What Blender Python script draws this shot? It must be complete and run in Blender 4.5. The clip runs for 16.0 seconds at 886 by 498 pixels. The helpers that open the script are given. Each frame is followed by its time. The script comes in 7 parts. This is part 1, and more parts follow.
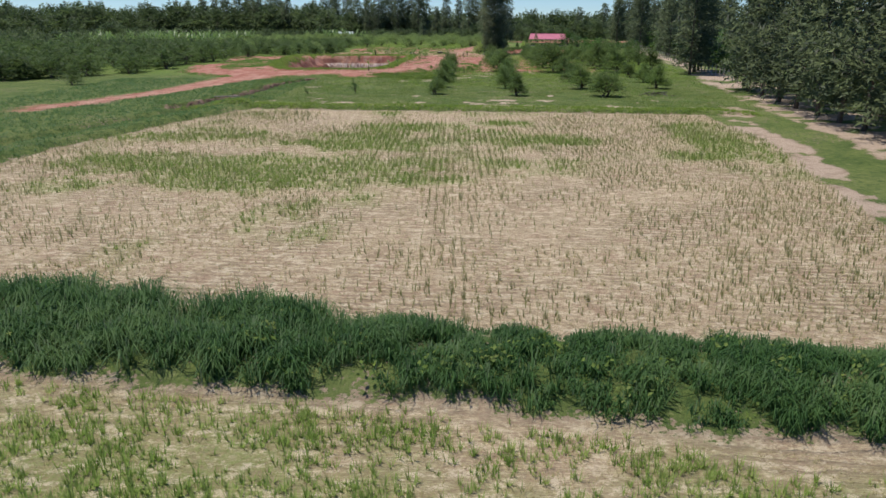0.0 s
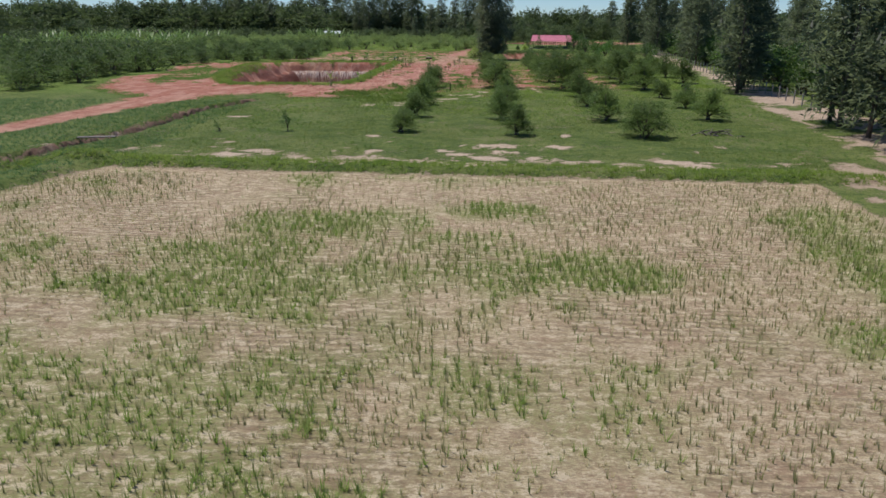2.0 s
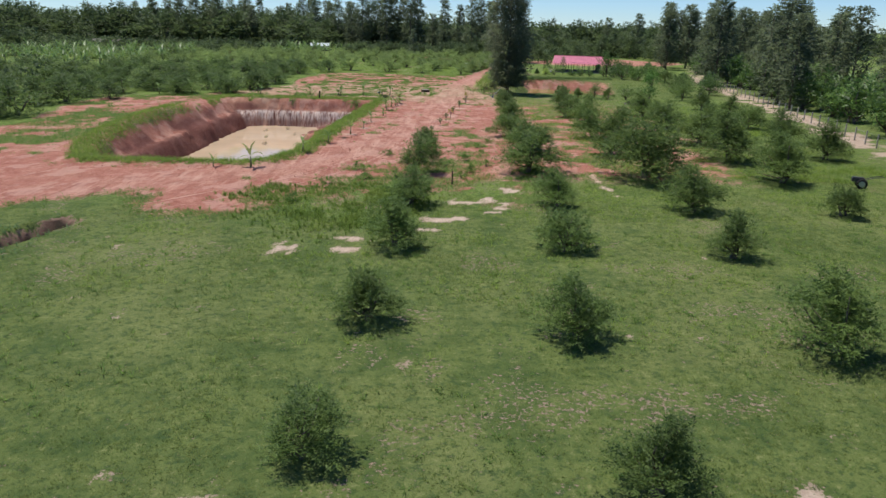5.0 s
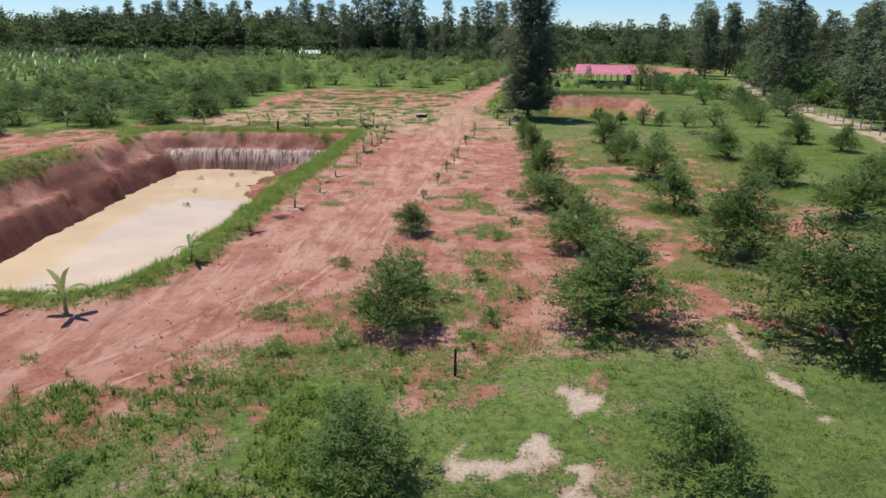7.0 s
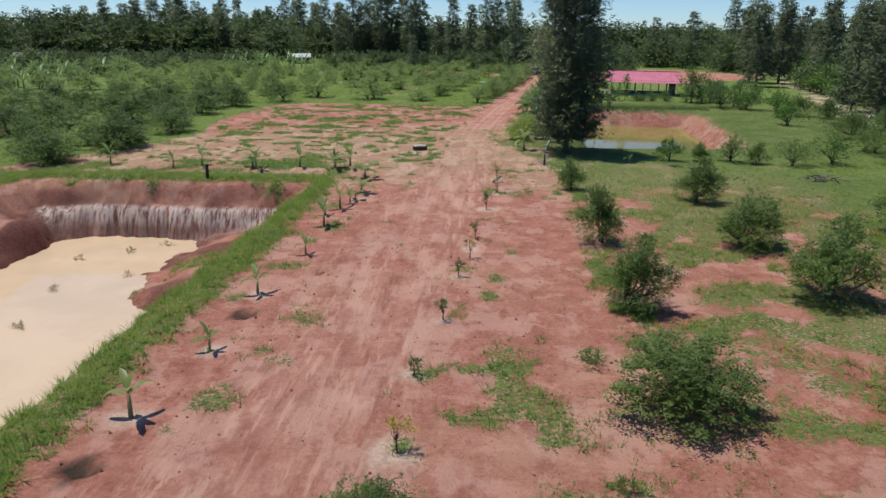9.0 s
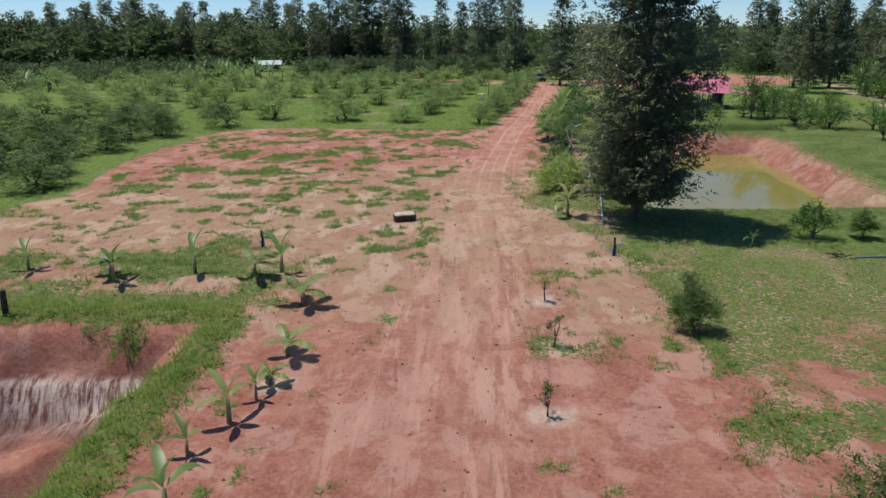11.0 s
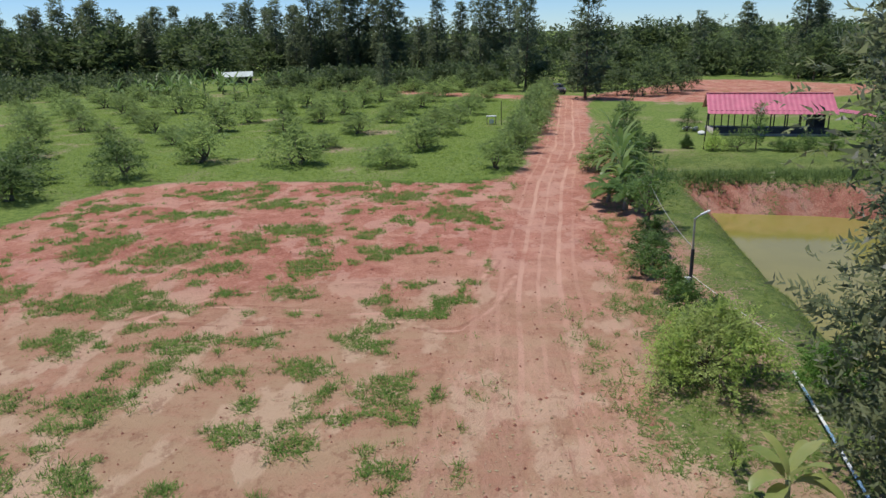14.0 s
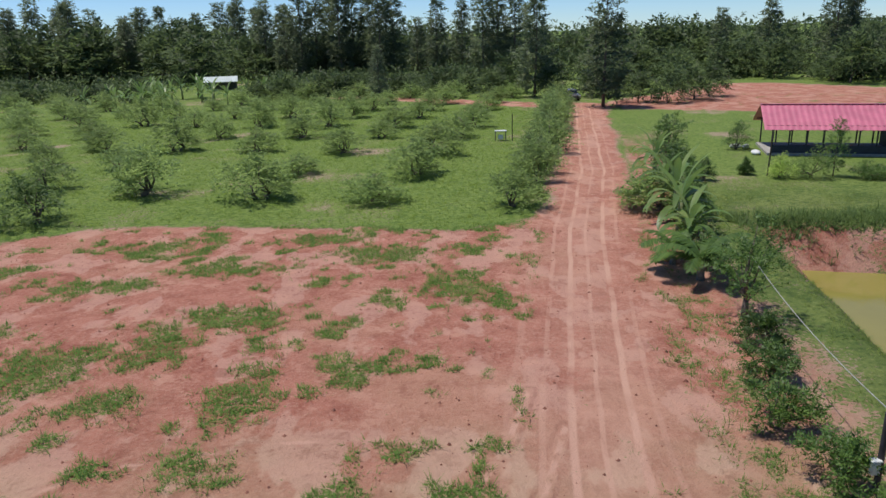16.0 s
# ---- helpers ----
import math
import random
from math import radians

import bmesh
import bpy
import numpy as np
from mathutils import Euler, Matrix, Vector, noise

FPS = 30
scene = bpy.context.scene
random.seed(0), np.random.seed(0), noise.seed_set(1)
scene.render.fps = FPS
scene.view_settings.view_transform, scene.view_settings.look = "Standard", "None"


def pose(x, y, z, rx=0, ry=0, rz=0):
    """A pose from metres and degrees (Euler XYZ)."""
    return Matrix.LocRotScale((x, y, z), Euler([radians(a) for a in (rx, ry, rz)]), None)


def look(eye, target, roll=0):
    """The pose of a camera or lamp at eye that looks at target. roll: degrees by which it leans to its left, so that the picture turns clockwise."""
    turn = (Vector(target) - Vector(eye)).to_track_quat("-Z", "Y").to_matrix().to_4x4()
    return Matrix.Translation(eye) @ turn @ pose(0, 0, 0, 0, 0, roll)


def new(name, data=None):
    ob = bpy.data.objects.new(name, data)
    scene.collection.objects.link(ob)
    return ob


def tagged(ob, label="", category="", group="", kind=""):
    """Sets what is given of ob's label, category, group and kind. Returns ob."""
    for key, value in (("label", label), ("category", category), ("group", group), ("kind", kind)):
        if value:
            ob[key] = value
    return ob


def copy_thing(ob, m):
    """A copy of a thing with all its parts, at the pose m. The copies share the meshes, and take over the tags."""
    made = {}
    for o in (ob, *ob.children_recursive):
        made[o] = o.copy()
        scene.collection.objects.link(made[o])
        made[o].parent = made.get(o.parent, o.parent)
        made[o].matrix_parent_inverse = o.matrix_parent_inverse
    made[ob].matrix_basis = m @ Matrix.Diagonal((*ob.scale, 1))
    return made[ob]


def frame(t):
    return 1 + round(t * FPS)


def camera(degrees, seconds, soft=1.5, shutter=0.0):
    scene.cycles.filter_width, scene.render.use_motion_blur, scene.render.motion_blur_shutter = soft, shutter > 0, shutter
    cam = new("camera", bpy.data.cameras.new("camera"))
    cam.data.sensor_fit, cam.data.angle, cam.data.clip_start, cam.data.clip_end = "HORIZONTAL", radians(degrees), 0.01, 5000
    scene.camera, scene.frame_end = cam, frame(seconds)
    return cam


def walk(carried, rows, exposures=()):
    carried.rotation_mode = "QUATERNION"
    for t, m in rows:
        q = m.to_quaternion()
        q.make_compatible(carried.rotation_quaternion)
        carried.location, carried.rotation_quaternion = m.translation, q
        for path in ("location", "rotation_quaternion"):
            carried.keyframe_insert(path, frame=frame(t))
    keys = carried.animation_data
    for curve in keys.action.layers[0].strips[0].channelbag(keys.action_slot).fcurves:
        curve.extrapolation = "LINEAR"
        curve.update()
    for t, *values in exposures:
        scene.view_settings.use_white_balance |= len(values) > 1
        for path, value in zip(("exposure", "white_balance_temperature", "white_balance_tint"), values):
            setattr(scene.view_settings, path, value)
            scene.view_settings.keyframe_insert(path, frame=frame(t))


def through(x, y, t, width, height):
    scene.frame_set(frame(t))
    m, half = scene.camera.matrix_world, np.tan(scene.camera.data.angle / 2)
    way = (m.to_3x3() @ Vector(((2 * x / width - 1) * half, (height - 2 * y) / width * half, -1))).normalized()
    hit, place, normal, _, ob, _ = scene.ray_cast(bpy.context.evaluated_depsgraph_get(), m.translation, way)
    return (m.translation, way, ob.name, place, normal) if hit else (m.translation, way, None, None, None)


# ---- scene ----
cam = camera(64.1, 16.0, soft=1.5)
PATH = [
    (0, (-0.294, -66.937, 7.691), (-0.325, -65.034, 7.076), 0.2),
    (0.5, (0.438, -61.183, 7.633), (0.406, -59.28, 7.019), 0.2),
    (1, (1.094, -55.241, 7.718), (1.059, -53.34, 7.099), 0.1),
    (1.5, (1.347, -49.147, 7.796), (1.316, -47.245, 7.178), 0.2),
    (2, (1.642, -42.577, 8.403), (1.612, -40.677, 7.781), 0.4),
    (2.5, (1.824, -36.13, 9.006), (1.792, -34.229, 8.387), 0.5),
    (3, (1.808, -29.769, 9.452), (1.777, -27.867, 8.834), 0.7),
    (3.5, (1.768, -23.178, 9.802), (1.736, -21.276, 9.184), 0.8),
    (4, (1.594, -16.855, 10.173), (1.564, -14.953, 9.555), 0.9),
    (4.2, (1.534, -14.231, 10.266), (1.504, -12.328, 9.65), 1.1),
    (6.3, (1.114, 14.705, 10.931), (1.075, 16.611, 10.325), 1.1),
    (6.5, (1.14, 17.406, 10.887), (1.095, 19.312, 10.282), 0.9),
    (7, (1.117, 23.683, 10.843), (1.066, 25.59, 10.241), 0.6),
    (7.5, (1.08, 29.912, 10.731), (1.023, 31.819, 10.13), 0.5),
    (8, (0.862, 36.155, 10.566), (0.801, 38.062, 9.966), 0.3),
    (8.5, (0.463, 42.474, 10.586), (0.403, 44.381, 9.986), 0.3),
    (9, (0.169, 48.552, 10.62), (0.106, 50.459, 10.02), 0.4),
    (9.2, (-0.019, 51.261, 10.557), (-0.078, 53.166, 9.953), 0.7),
    (11.3, (-1.289, 76.146, 10.437), (-1.32, 78.056, 9.844), -0.8),
    (11.5, (-1.348, 78.279, 10.332), (-1.378, 80.19, 9.743), -0.9),
    (12, (-1.444, 83.222, 10.331), (-1.472, 85.133, 9.742), -0.8),
    (12.5, (-1.504, 87.839, 10.28), (-1.533, 89.75, 9.691), -1.0),
    (13, (-1.565, 92.158, 10.239), (-1.595, 94.069, 9.651), -1.2),
    (13.5, (-1.564, 96.044, 10.212), (-1.597, 97.956, 9.625), -1.4),
    (14, (-1.708, 99.566, 10.275), (-1.74, 101.478, 9.688), -1.4),
    (14.5, (-1.738, 102.927, 10.296), (-1.772, 104.839, 9.709), -1.5),
    (15, (-1.77, 106.127, 10.258), (-1.805, 108.039, 9.672), -1.6),
    (15.5, (-1.793, 109.168, 10.25), (-1.829, 111.08, 9.666), -1.7),
    (16, (-1.888, 112.013, 10.277), (-1.922, 113.925, 9.691), -1.7),
]
walk(cam, [(t, look(eye, target, roll)) for t, eye, target, roll in PATH],
     exposures=[(0, -0.08), (0.5, -0.05), (1, -0.32), (1.5, -0.5), (2, -0.28), (2.5, -0.22), (3.5, -0.22), (4.2, -0.15), (6.3, 0.26), (7, 0.14), (8, 0.02), (8.5, -0.08), (9.2, -0.06), (11.3, -0.06), (13, 0.0), (16, -0.02)])

# ---- world, sun, exposure ----
SUN_DIR = Vector((-0.30, 0.16, 1.0)).normalized()   # towards the sun: high, ahead and to the left
world = bpy.data.worlds.new("sky")
scene.world = world
world.use_nodes = True
wn, wl = world.node_tree.nodes, world.node_tree.links
sky = wn.new("ShaderNodeTexSky")
sky.sky_type = 'NISHITA'
sky.sun_disc = False
sky.sun_elevation = math.asin(SUN_DIR.z)
sky.sun_rotation = math.atan2(SUN_DIR.x, SUN_DIR.y)
sky.altitude = 2500
sky.air_density, sky.dust_density, sky.ozone_density = 1.0, 0.1, 4.0
tint = wn.new("ShaderNodeMix")
tint.data_type, tint.blend_type = 'RGBA', 'MULTIPLY'
tint.inputs[0].default_value = 1.0
tint.inputs[7].default_value = (0.54, 0.66, 0.80, 1.0)   # clear tropical noon, deeper than the model's pale horizon
wl.new(sky.outputs[0], tint.inputs[6])
wl.new(tint.outputs[2], wn["Background"].inputs[0])
wn["Background"].inputs[1].default_value = 0.15
sun = new("sun", bpy.data.lights.new("sun", 'SUN'))
sun.data.energy, sun.data.angle, sun.data.color = 3.9, radians(0.53), (1.0, 0.965, 0.90)
sun.matrix_world = look(SUN_DIR * 60, (0, 0, 0))

# ---- small tools ----
def rnd(seed):
    return np.random.RandomState(seed)


def vnoise(x, y, seed=0):
    """Smooth value noise in -1..1 on a unit lattice."""
    xi, yi = np.floor(x).astype(np.int64), np.floor(y).astype(np.int64)
    u, v = x - xi, y - yi
    u, v = u * u * (3 - 2 * u), v * v * (3 - 2 * v)

    def lattice(a, b):
        h = (a * 374761393 + b * 668265263 + seed * 1442695041) & 0x7fffffff
        h = ((h ^ (h >> 13)) * 1274126177) & 0x7fffffff
        return ((h ^ (h >> 16)) & 0xffff) / 32767.5 - 1.0
    return (lattice(xi, yi) * (1 - u) + lattice(xi + 1, yi) * u) * (1 - v) + (lattice(xi, yi + 1) * (1 - u) + lattice(xi + 1, yi + 1) * u) * v


def fbm(x, y, scale, seed=0, octaves=3):
    s, a, f = 0.0, 1.0, 1.0 / scale
    for i in range(octaves):
        s = s + a * vnoise(x * f + 17.3 * i, y * f - 9.1 * i, seed + i)
        a, f = a * 0.5, f * 2.03
    return s / 1.6


def step(a, b, v):
    t = np.clip((v - a) / (b - a), 0, 1)
    return t * t * (3 - 2 * t)


def area(x, y, poly):
    """Signed distance to a polygon, positive inside."""
    x, y = np.asarray(x, float), np.asarray(y, float)
    d, inside = np.full(x.shape, 1e9), np.zeros(x.shape, bool)
    for (ax, ay), (bx, by) in zip(poly, poly[1:] + poly[:1]):
        ex, ey = bx - ax, by - ay
        k = np.clip(((x - ax) * ex + (y - ay) * ey) / (ex * ex + ey * ey), 0, 1)
        d = np.minimum(d, np.hypot(x - ax - k * ex, y - ay - k * ey))
        cross = (ay > y) != (by > y)
        inside ^= cross & (x < ex * (y - ay) / (ey if ey else 1e-9) + ax)
    return np.where(inside, d, -d)


def along(x, y, line):
    """Distance to a polyline, signed: positive to its left."""
    best, sign = np.full(np.shape(x), 1e9), np.ones(np.shape(x))
    for (ax, ay), (bx, by) in zip(line, line[1:]):
        ex, ey = bx - ax, by - ay
        k = np.clip(((x - ax) * ex + (y - ay) * ey) / (ex * ex + ey * ey), 0, 1)
        d = np.hypot(x - ax - k * ex, y - ay - k * ey)
        side = np.sign(ex * (y - ay) - ey * (x - ax))
        sign = np.where(d < best, side, sign)
        best = np.minimum(d, best)
    return best * sign


def mesh_np(name, verts, faces, mat, smooth=False):
    """A mesh from arrays: faces (n, k)."""
    me = bpy.data.meshes.new(name)
    n, k = faces.shape
    me.vertices.add(len(verts))
    me.vertices.foreach_set("co", np.ascontiguousarray(verts, np.float32).ravel())
    me.loops.add(n * k)
    me.loops.foreach_set("vertex_index", np.ascontiguousarray(faces, np.int32).ravel())
    me.polygons.add(n)
    me.polygons.foreach_set("loop_start", np.arange(0, n * k, k, dtype=np.int32))
    me.polygons.foreach_set("use_smooth", np.full(n, smooth))
    me.update(calc_edges=True)
    if mat:
        me.materials.append(mat)
    return me


def part(name, bm, material, parent, label="", smooth=False):
    """A bmesh as one mesh object under a thing or a part."""
    me = bpy.data.meshes.new(name)
    bm.to_mesh(me)
    bm.free()
    me.materials.append(material)
    if smooth:
        for p in me.polygons:
            p.use_smooth = True
    ob = new(name, me)
    ob.parent = parent
    return tagged(ob, label)


def part_np(name, mesh, parent, label=""):
    ob = new(name, mesh)
    ob.parent = parent
    return tagged(ob, label)


def thing(name, at, label, category, group="", rz=0.0):
    ob = new(name)
    ob.empty_display_size = 0.2
    ob.matrix_world = pose(*at, 0, 0, rz)
    return tagged(ob, label, category, group)


def box(bm, cx, cy, cz, sx, sy, sz, bevel=0.0, turn=None):
    m = Matrix.Translation((cx, cy, cz)) @ (turn or Matrix()) @ Matrix.Diagonal((sx, sy, sz, 1))
    got = bmesh.ops.create_cube(bm, size=1, matrix=m)
    if bevel:
        edges = list({e for v in got["verts"] for e in v.link_edges})
        bmesh.ops.bevel(bm, geom=edges, offset=bevel, segments=2, affect='EDGES')
    return bm


def tube(bm, points, radii, sides=8):
    """A bent, tapered tube with closed ends."""
    rings = []
    pts = [Vector(p) for p in points]
    for i, p in enumerate(pts):
        d = (pts[min(i + 1, len(pts) - 1)] - pts[max(i - 1, 0)]).normalized()
        a = d.cross(Vector((0.3, 0.9, 0.1))).normalized()
        b = d.cross(a)
        rings.append([bm.verts.new(p + (a * math.cos(q) + b * math.sin(q)) * radii[i]) for q in (2 * math.pi * k / sides for k in range(sides))])
    for r, s in zip(rings, rings[1:]):
        for k in range(sides):
            bm.faces.new((r[k], r[(k + 1) % sides], s[(k + 1) % sides], s[k]))
    bm.faces.new(rings[0][::-1])
    bm.faces.new(rings[-1])
    bmesh.ops.recalc_face_normals(bm, faces=bm.faces)
    return bm


# ---- materials ----
def material(name, rough=0.8, spec=0.2):
    m = bpy.data.materials.new(name)
    m.use_nodes = True
    b = m.node_tree.nodes["Principled BSDF"]
    b.inputs["Roughness"].default_value = rough
    b.inputs["Specular IOR Level"].default_value = spec
    return m, m.node_tree.nodes, m.node_tree.links, b


def mixc(n, l, fac, a, b, mode='MIX'):
    """A colour mix node; fac, a and b are sockets or values."""
    m = n.new("ShaderNodeMix")
    m.data_type, m.blend_type = 'RGBA', mode
    for sock, v in ((m.inputs[0], fac), (m.inputs[6], a), (m.inputs[7], b)):
        if hasattr(v, "links"):
            l.new(v, sock)
        else:
            sock.default_value = v if isinstance(v, float) else (*v, 1.0)
    return m.outputs[2]


def math_node(n, l, op, a, b=0.0, c=0.0):
    m = n.new("ShaderNodeMath")
    m.operation = op
    for sock, v in zip(m.inputs, (a, b, c)):
        if hasattr(v, "links"):
            l.new(v, sock)
        else:
            sock.default_value = v
    return m.outputs[0]


def noise_node(n, l, scale, detail=4.0, rough=0.6, vec=None, stretch=None):
    t = n.new("ShaderNodeTexNoise")
    t.inputs["Scale"].default_value, t.inputs["Detail"].default_value, t.inputs["Roughness"].default_value = scale, detail, rough
    if stretch:
        mp = n.new("ShaderNodeMapping")
        mp.inputs["Scale"].default_value = stretch
        l.new(vec, mp.inputs[0])
        vec = mp.outputs[0]
    if vec:
        l.new(vec, t.inputs["Vector"])
    return t.outputs["Fac"]


def ramp(n, l, fac, lo, hi):
    r = n.new("ShaderNodeMapRange")
    r.interpolation_type = 'SMOOTHSTEP'
    r.inputs[1].default_value, r.inputs[2].default_value = lo, hi
    l.new(fac, r.inputs[0])
    return r.outputs[0]


def place(n):
    return n.new("ShaderNodeNewGeometry").outputs["Position"]


def bump(n, l, b, height, strength, dist):
    k = n.new("ShaderNodeBump")
    k.inputs["Strength"].default_value, k.inputs["Distance"].default_value = strength, dist
    l.new(height, k.inputs["Height"])
    l.new(k.outputs[0], b.inputs["Normal"])


def plain(name, col, rough=0.7, vary=0.25, scale=6.0, metal=0.0, spec=0.3):
    m, n, l, b = material(name, rough, spec)
    b.inputs["Metallic"].default_value = metal
    co = n.new("ShaderNodeTexCoord").outputs["Object"]
    f = noise_node(n, l, scale, 5, 0.65, co)
    g = noise_node(n, l, scale * 9, 3, 0.6, co)
    c = mixc(n, l, ramp(n, l, f, 0.3, 0.7), tuple(v * (1 - vary) for v in col), tuple(min(v * (1 + vary), 1) for v in col))
    c = mixc(n, l, math_node(n, l, 'MULTIPLY', ramp(n, l, g, 0.45, 0.75), 0.5), c, tuple(v * (1 - 1.4 * vary) for v in col))
    l.new(c, b.inputs["Base Color"])
    bump(n, l, b, g, 0.25, 0.01)
    return m


def leafy(name, dark, mid, light, through=0.25, rough=0.55, spec=0.3, patch=0.6, up=0.7):
    """Foliage: each leaf its own shade, with larger patches, and some light passing through."""
    m, n, l, b = material(name, rough, spec)
    geo = n.new("ShaderNodeNewGeometry")
    info = n.new("ShaderNodeObjectInfo")
    c = mixc(n, l, geo.outputs["Random Per Island"], dark, mid)
    f = noise_node(n, l, patch, 3, 0.6, geo.outputs["Position"])
    c = mixc(n, l, math_node(n, l, 'MULTIPLY', ramp(n, l, f, 0.42, 0.72), 0.75), c, light)
    t = math_node(n, l, 'MULTIPLY_ADD', info.outputs["Random"], 0.35, 0.82)
    hsv = n.new("ShaderNodeHueSaturation")
    l.new(t, hsv.inputs["Value"])
    l.new(c, hsv.inputs["Color"])
    c = hsv.outputs[0]
    l.new(c, b.inputs["Base Color"])
    # shading normals are tipped skyward to brighten foliage beyond its true facing
    lean = n.new("ShaderNodeVectorMath")
    lean.operation = 'ADD'
    l.new(geo.outputs["Normal"], lean.inputs[0])
    lean.inputs[1].default_value = (0, 0, up)
    l.new(lean.outputs[0], b.inputs["Normal"])
    tr = n.new("ShaderNodeBsdfTranslucent")
    l.new(c, tr.inputs[0])
    mix = n.new("ShaderNodeMixShader")
    mix.inputs[0].default_value = through
    l.new(b.outputs[0], mix.inputs[1])
    l.new(tr.outputs[0], mix.inputs[2])
    l.new(mix.outputs[0], n["Material Output"].inputs[0])
    return m


M_ORCHARD = leafy("orchard_leaves", (0.105, 0.170, 0.045), (0.185, 0.270, 0.070), (0.23, 0.32, 0.08), 0.5, up=1.2)
M_FEATHER = leafy("feathery_leaves", (0.170, 0.250, 0.078), (0.275, 0.370, 0.122), (0.32, 0.41, 0.135), 0.6, up=2.0)
M_SCRUB = leafy("scrub_leaves", (0.078, 0.130, 0.036), (0.140, 0.212, 0.058), (0.175, 0.250, 0.066), 0.45, up=1.3)
M_STALK = leafy("rice_stalks", (0.34, 0.37, 0.11), (0.62, 0.60, 0.26), (0.74, 0.66, 0.36), 0.5, 0.6, 0.15, 0.5, up=1.9)
M_EUC = leafy("eucalyptus_leaves", (0.090, 0.122, 0.062), (0.180, 0.222, 0.110), (0.225, 0.27, 0.125), 0.45, 0.5, 0.3, up=1.5)
M_DARK = leafy("broad_leaves", (0.070, 0.135, 0.030), (0.135, 0.225, 0.050), (0.165, 0.27, 0.05), 0.4, 0.45, 0.35)
M_LIME = leafy("light_leaves", (0.30, 0.44, 0.085), (0.45, 0.58, 0.15), (0.54, 0.60, 0.24), 0.55, up=2.2)
M_GLOSSY = leafy("glossy_eucalyptus_leaves", (0.130, 0.168, 0.086), (0.27, 0.312, 0.162), (0.34, 0.37, 0.195), 0.55, 0.38, 0.5, up=1.8)
# its pale patches are raised to stand in for sunlit crown tops
M_WOOD = leafy("woodland_leaves", (0.062, 0.096, 0.040), (0.118, 0.168, 0.062), (0.195, 0.265, 0.085), 0.4, 0.55, 0.2, 0.25, up=1.3)
M_BAMBOO = leafy("bamboo_leaves", (0.06, 0.15, 0.02), (0.12, 0.25, 0.035), (0.15, 0.28, 0.04), 0.3)
M_YELLOW = leafy("yellow_leaves", (0.30, 0.24, 0.03), (0.42, 0.34, 0.05), (0.35, 0.34, 0.06), 0.3)
M_BANANA = leafy("banana_leaves", (0.12, 0.21, 0.05), (0.22, 0.33, 0.09), (0.29, 0.38, 0.12), 0.45, 0.4, 0.5)
M_PALM = leafy("palm_leaves", (0.20, 0.27, 0.07), (0.32, 0.39, 0.12), (0.42, 0.42, 0.17), 0.45, 0.4, 0.5)
M_DRYLEAF = leafy("dry_leaves", (0.34, 0.26, 0.15), (0.55, 0.46, 0.30), (0.44, 0.42, 0.20), 0.3, up=1.5)
M_MEADOW = leafy("meadow_grass", (0.085, 0.138, 0.028), (0.182, 0.245, 0.056), (0.26, 0.29, 0.088), 0.5, 0.6, 0.15, 0.6, up=1.8)
M_FRESH = leafy("fresh_grass", (0.120, 0.200, 0.034), (0.240, 0.350, 0.062), (0.31, 0.39, 0.085), 0.5, 0.6, 0.15, 0.6, up=2.0)
M_LUSH = leafy("lush_grass", (0.042, 0.108, 0.030), (0.105, 0.205, 0.055), (0.175, 0.275, 0.095), 0.45, 0.5, 0.25, 0.7, up=1.4)
M_WEED = leafy("weeds", (0.098, 0.185, 0.040), (0.185, 0.305, 0.066), (0.23, 0.34, 0.085), 0.5, 0.6, 0.15, 0.8, up=1.8)
M_STUBBLE = leafy("rice_stubble", (0.30, 0.25, 0.11), (0.58, 0.50, 0.28), (0.36, 0.37, 0.14), 0.45, 0.7, 0.1, 0.5, up=2.0)
M_RICE = leafy("green_rice", (0.17, 0.27, 0.05), (0.31, 0.42, 0.10), (0.42, 0.48, 0.16), 0.5, 0.6, 0.15, 0.6, up=2.2)
M_BARK = plain("bark", (0.16, 0.125, 0.10), 0.9, 0.35, 9)
M_STEM = plain("banana_stem", (0.28, 0.30, 0.13), 0.6, 0.3, 6)
M_DARKWOOD = plain("dark_wood", (0.05, 0.042, 0.036), 0.85, 0.4, 8)
M_GREYWOOD = plain("weathered_wood", (0.24, 0.21, 0.18), 0.9, 0.3, 8)
M_TYRE = plain("rubber", (0.022, 0.020, 0.019), 0.8, 0.4, 10)
M_CONCRETE = plain("concrete", (0.36, 0.34, 0.31), 0.9, 0.2, 4)
M_GALV = plain("galvanised_steel", (0.42, 0.44, 0.45), 0.42, 0.15, 8, 0.8, 0.5)
M_WHITE = plain("white_plastic", (0.74, 0.74, 0.72), 0.45, 0.08, 5)
M_BLUEPIPE = plain("blue_pipe", (0.22, 0.36, 0.52), 0.4, 0.12, 8)
M_ROOF = plain("pink_roof_sheet", (0.60, 0.17, 0.235), 0.42, 0.12, 0.8, 0.0, 0.5)
M_DARKSTEEL = plain("dark_steel", (0.06, 0.055, 0.06), 0.5, 0.3, 6)
M_NAVY = plain("navy_sheet", (0.045, 0.05, 0.075), 0.6, 0.25, 2)
M_SHEET = plain("pale_roof_sheet", (0.55, 0.60, 0.56), 0.5, 0.15, 0.7)
M_CARPAINT = plain("silver_paint", (0.42, 0.44, 0.50), 0.25, 0.05, 2, 0.5, 0.6)
M_GLASS = plain("dark_glass", (0.02, 0.025, 0.03), 0.08, 0.1, 2, 0.0, 0.8)
M_WIRE = plain("wire", (0.45, 0.44, 0.42), 0.5, 0.1, 2, 0.3)
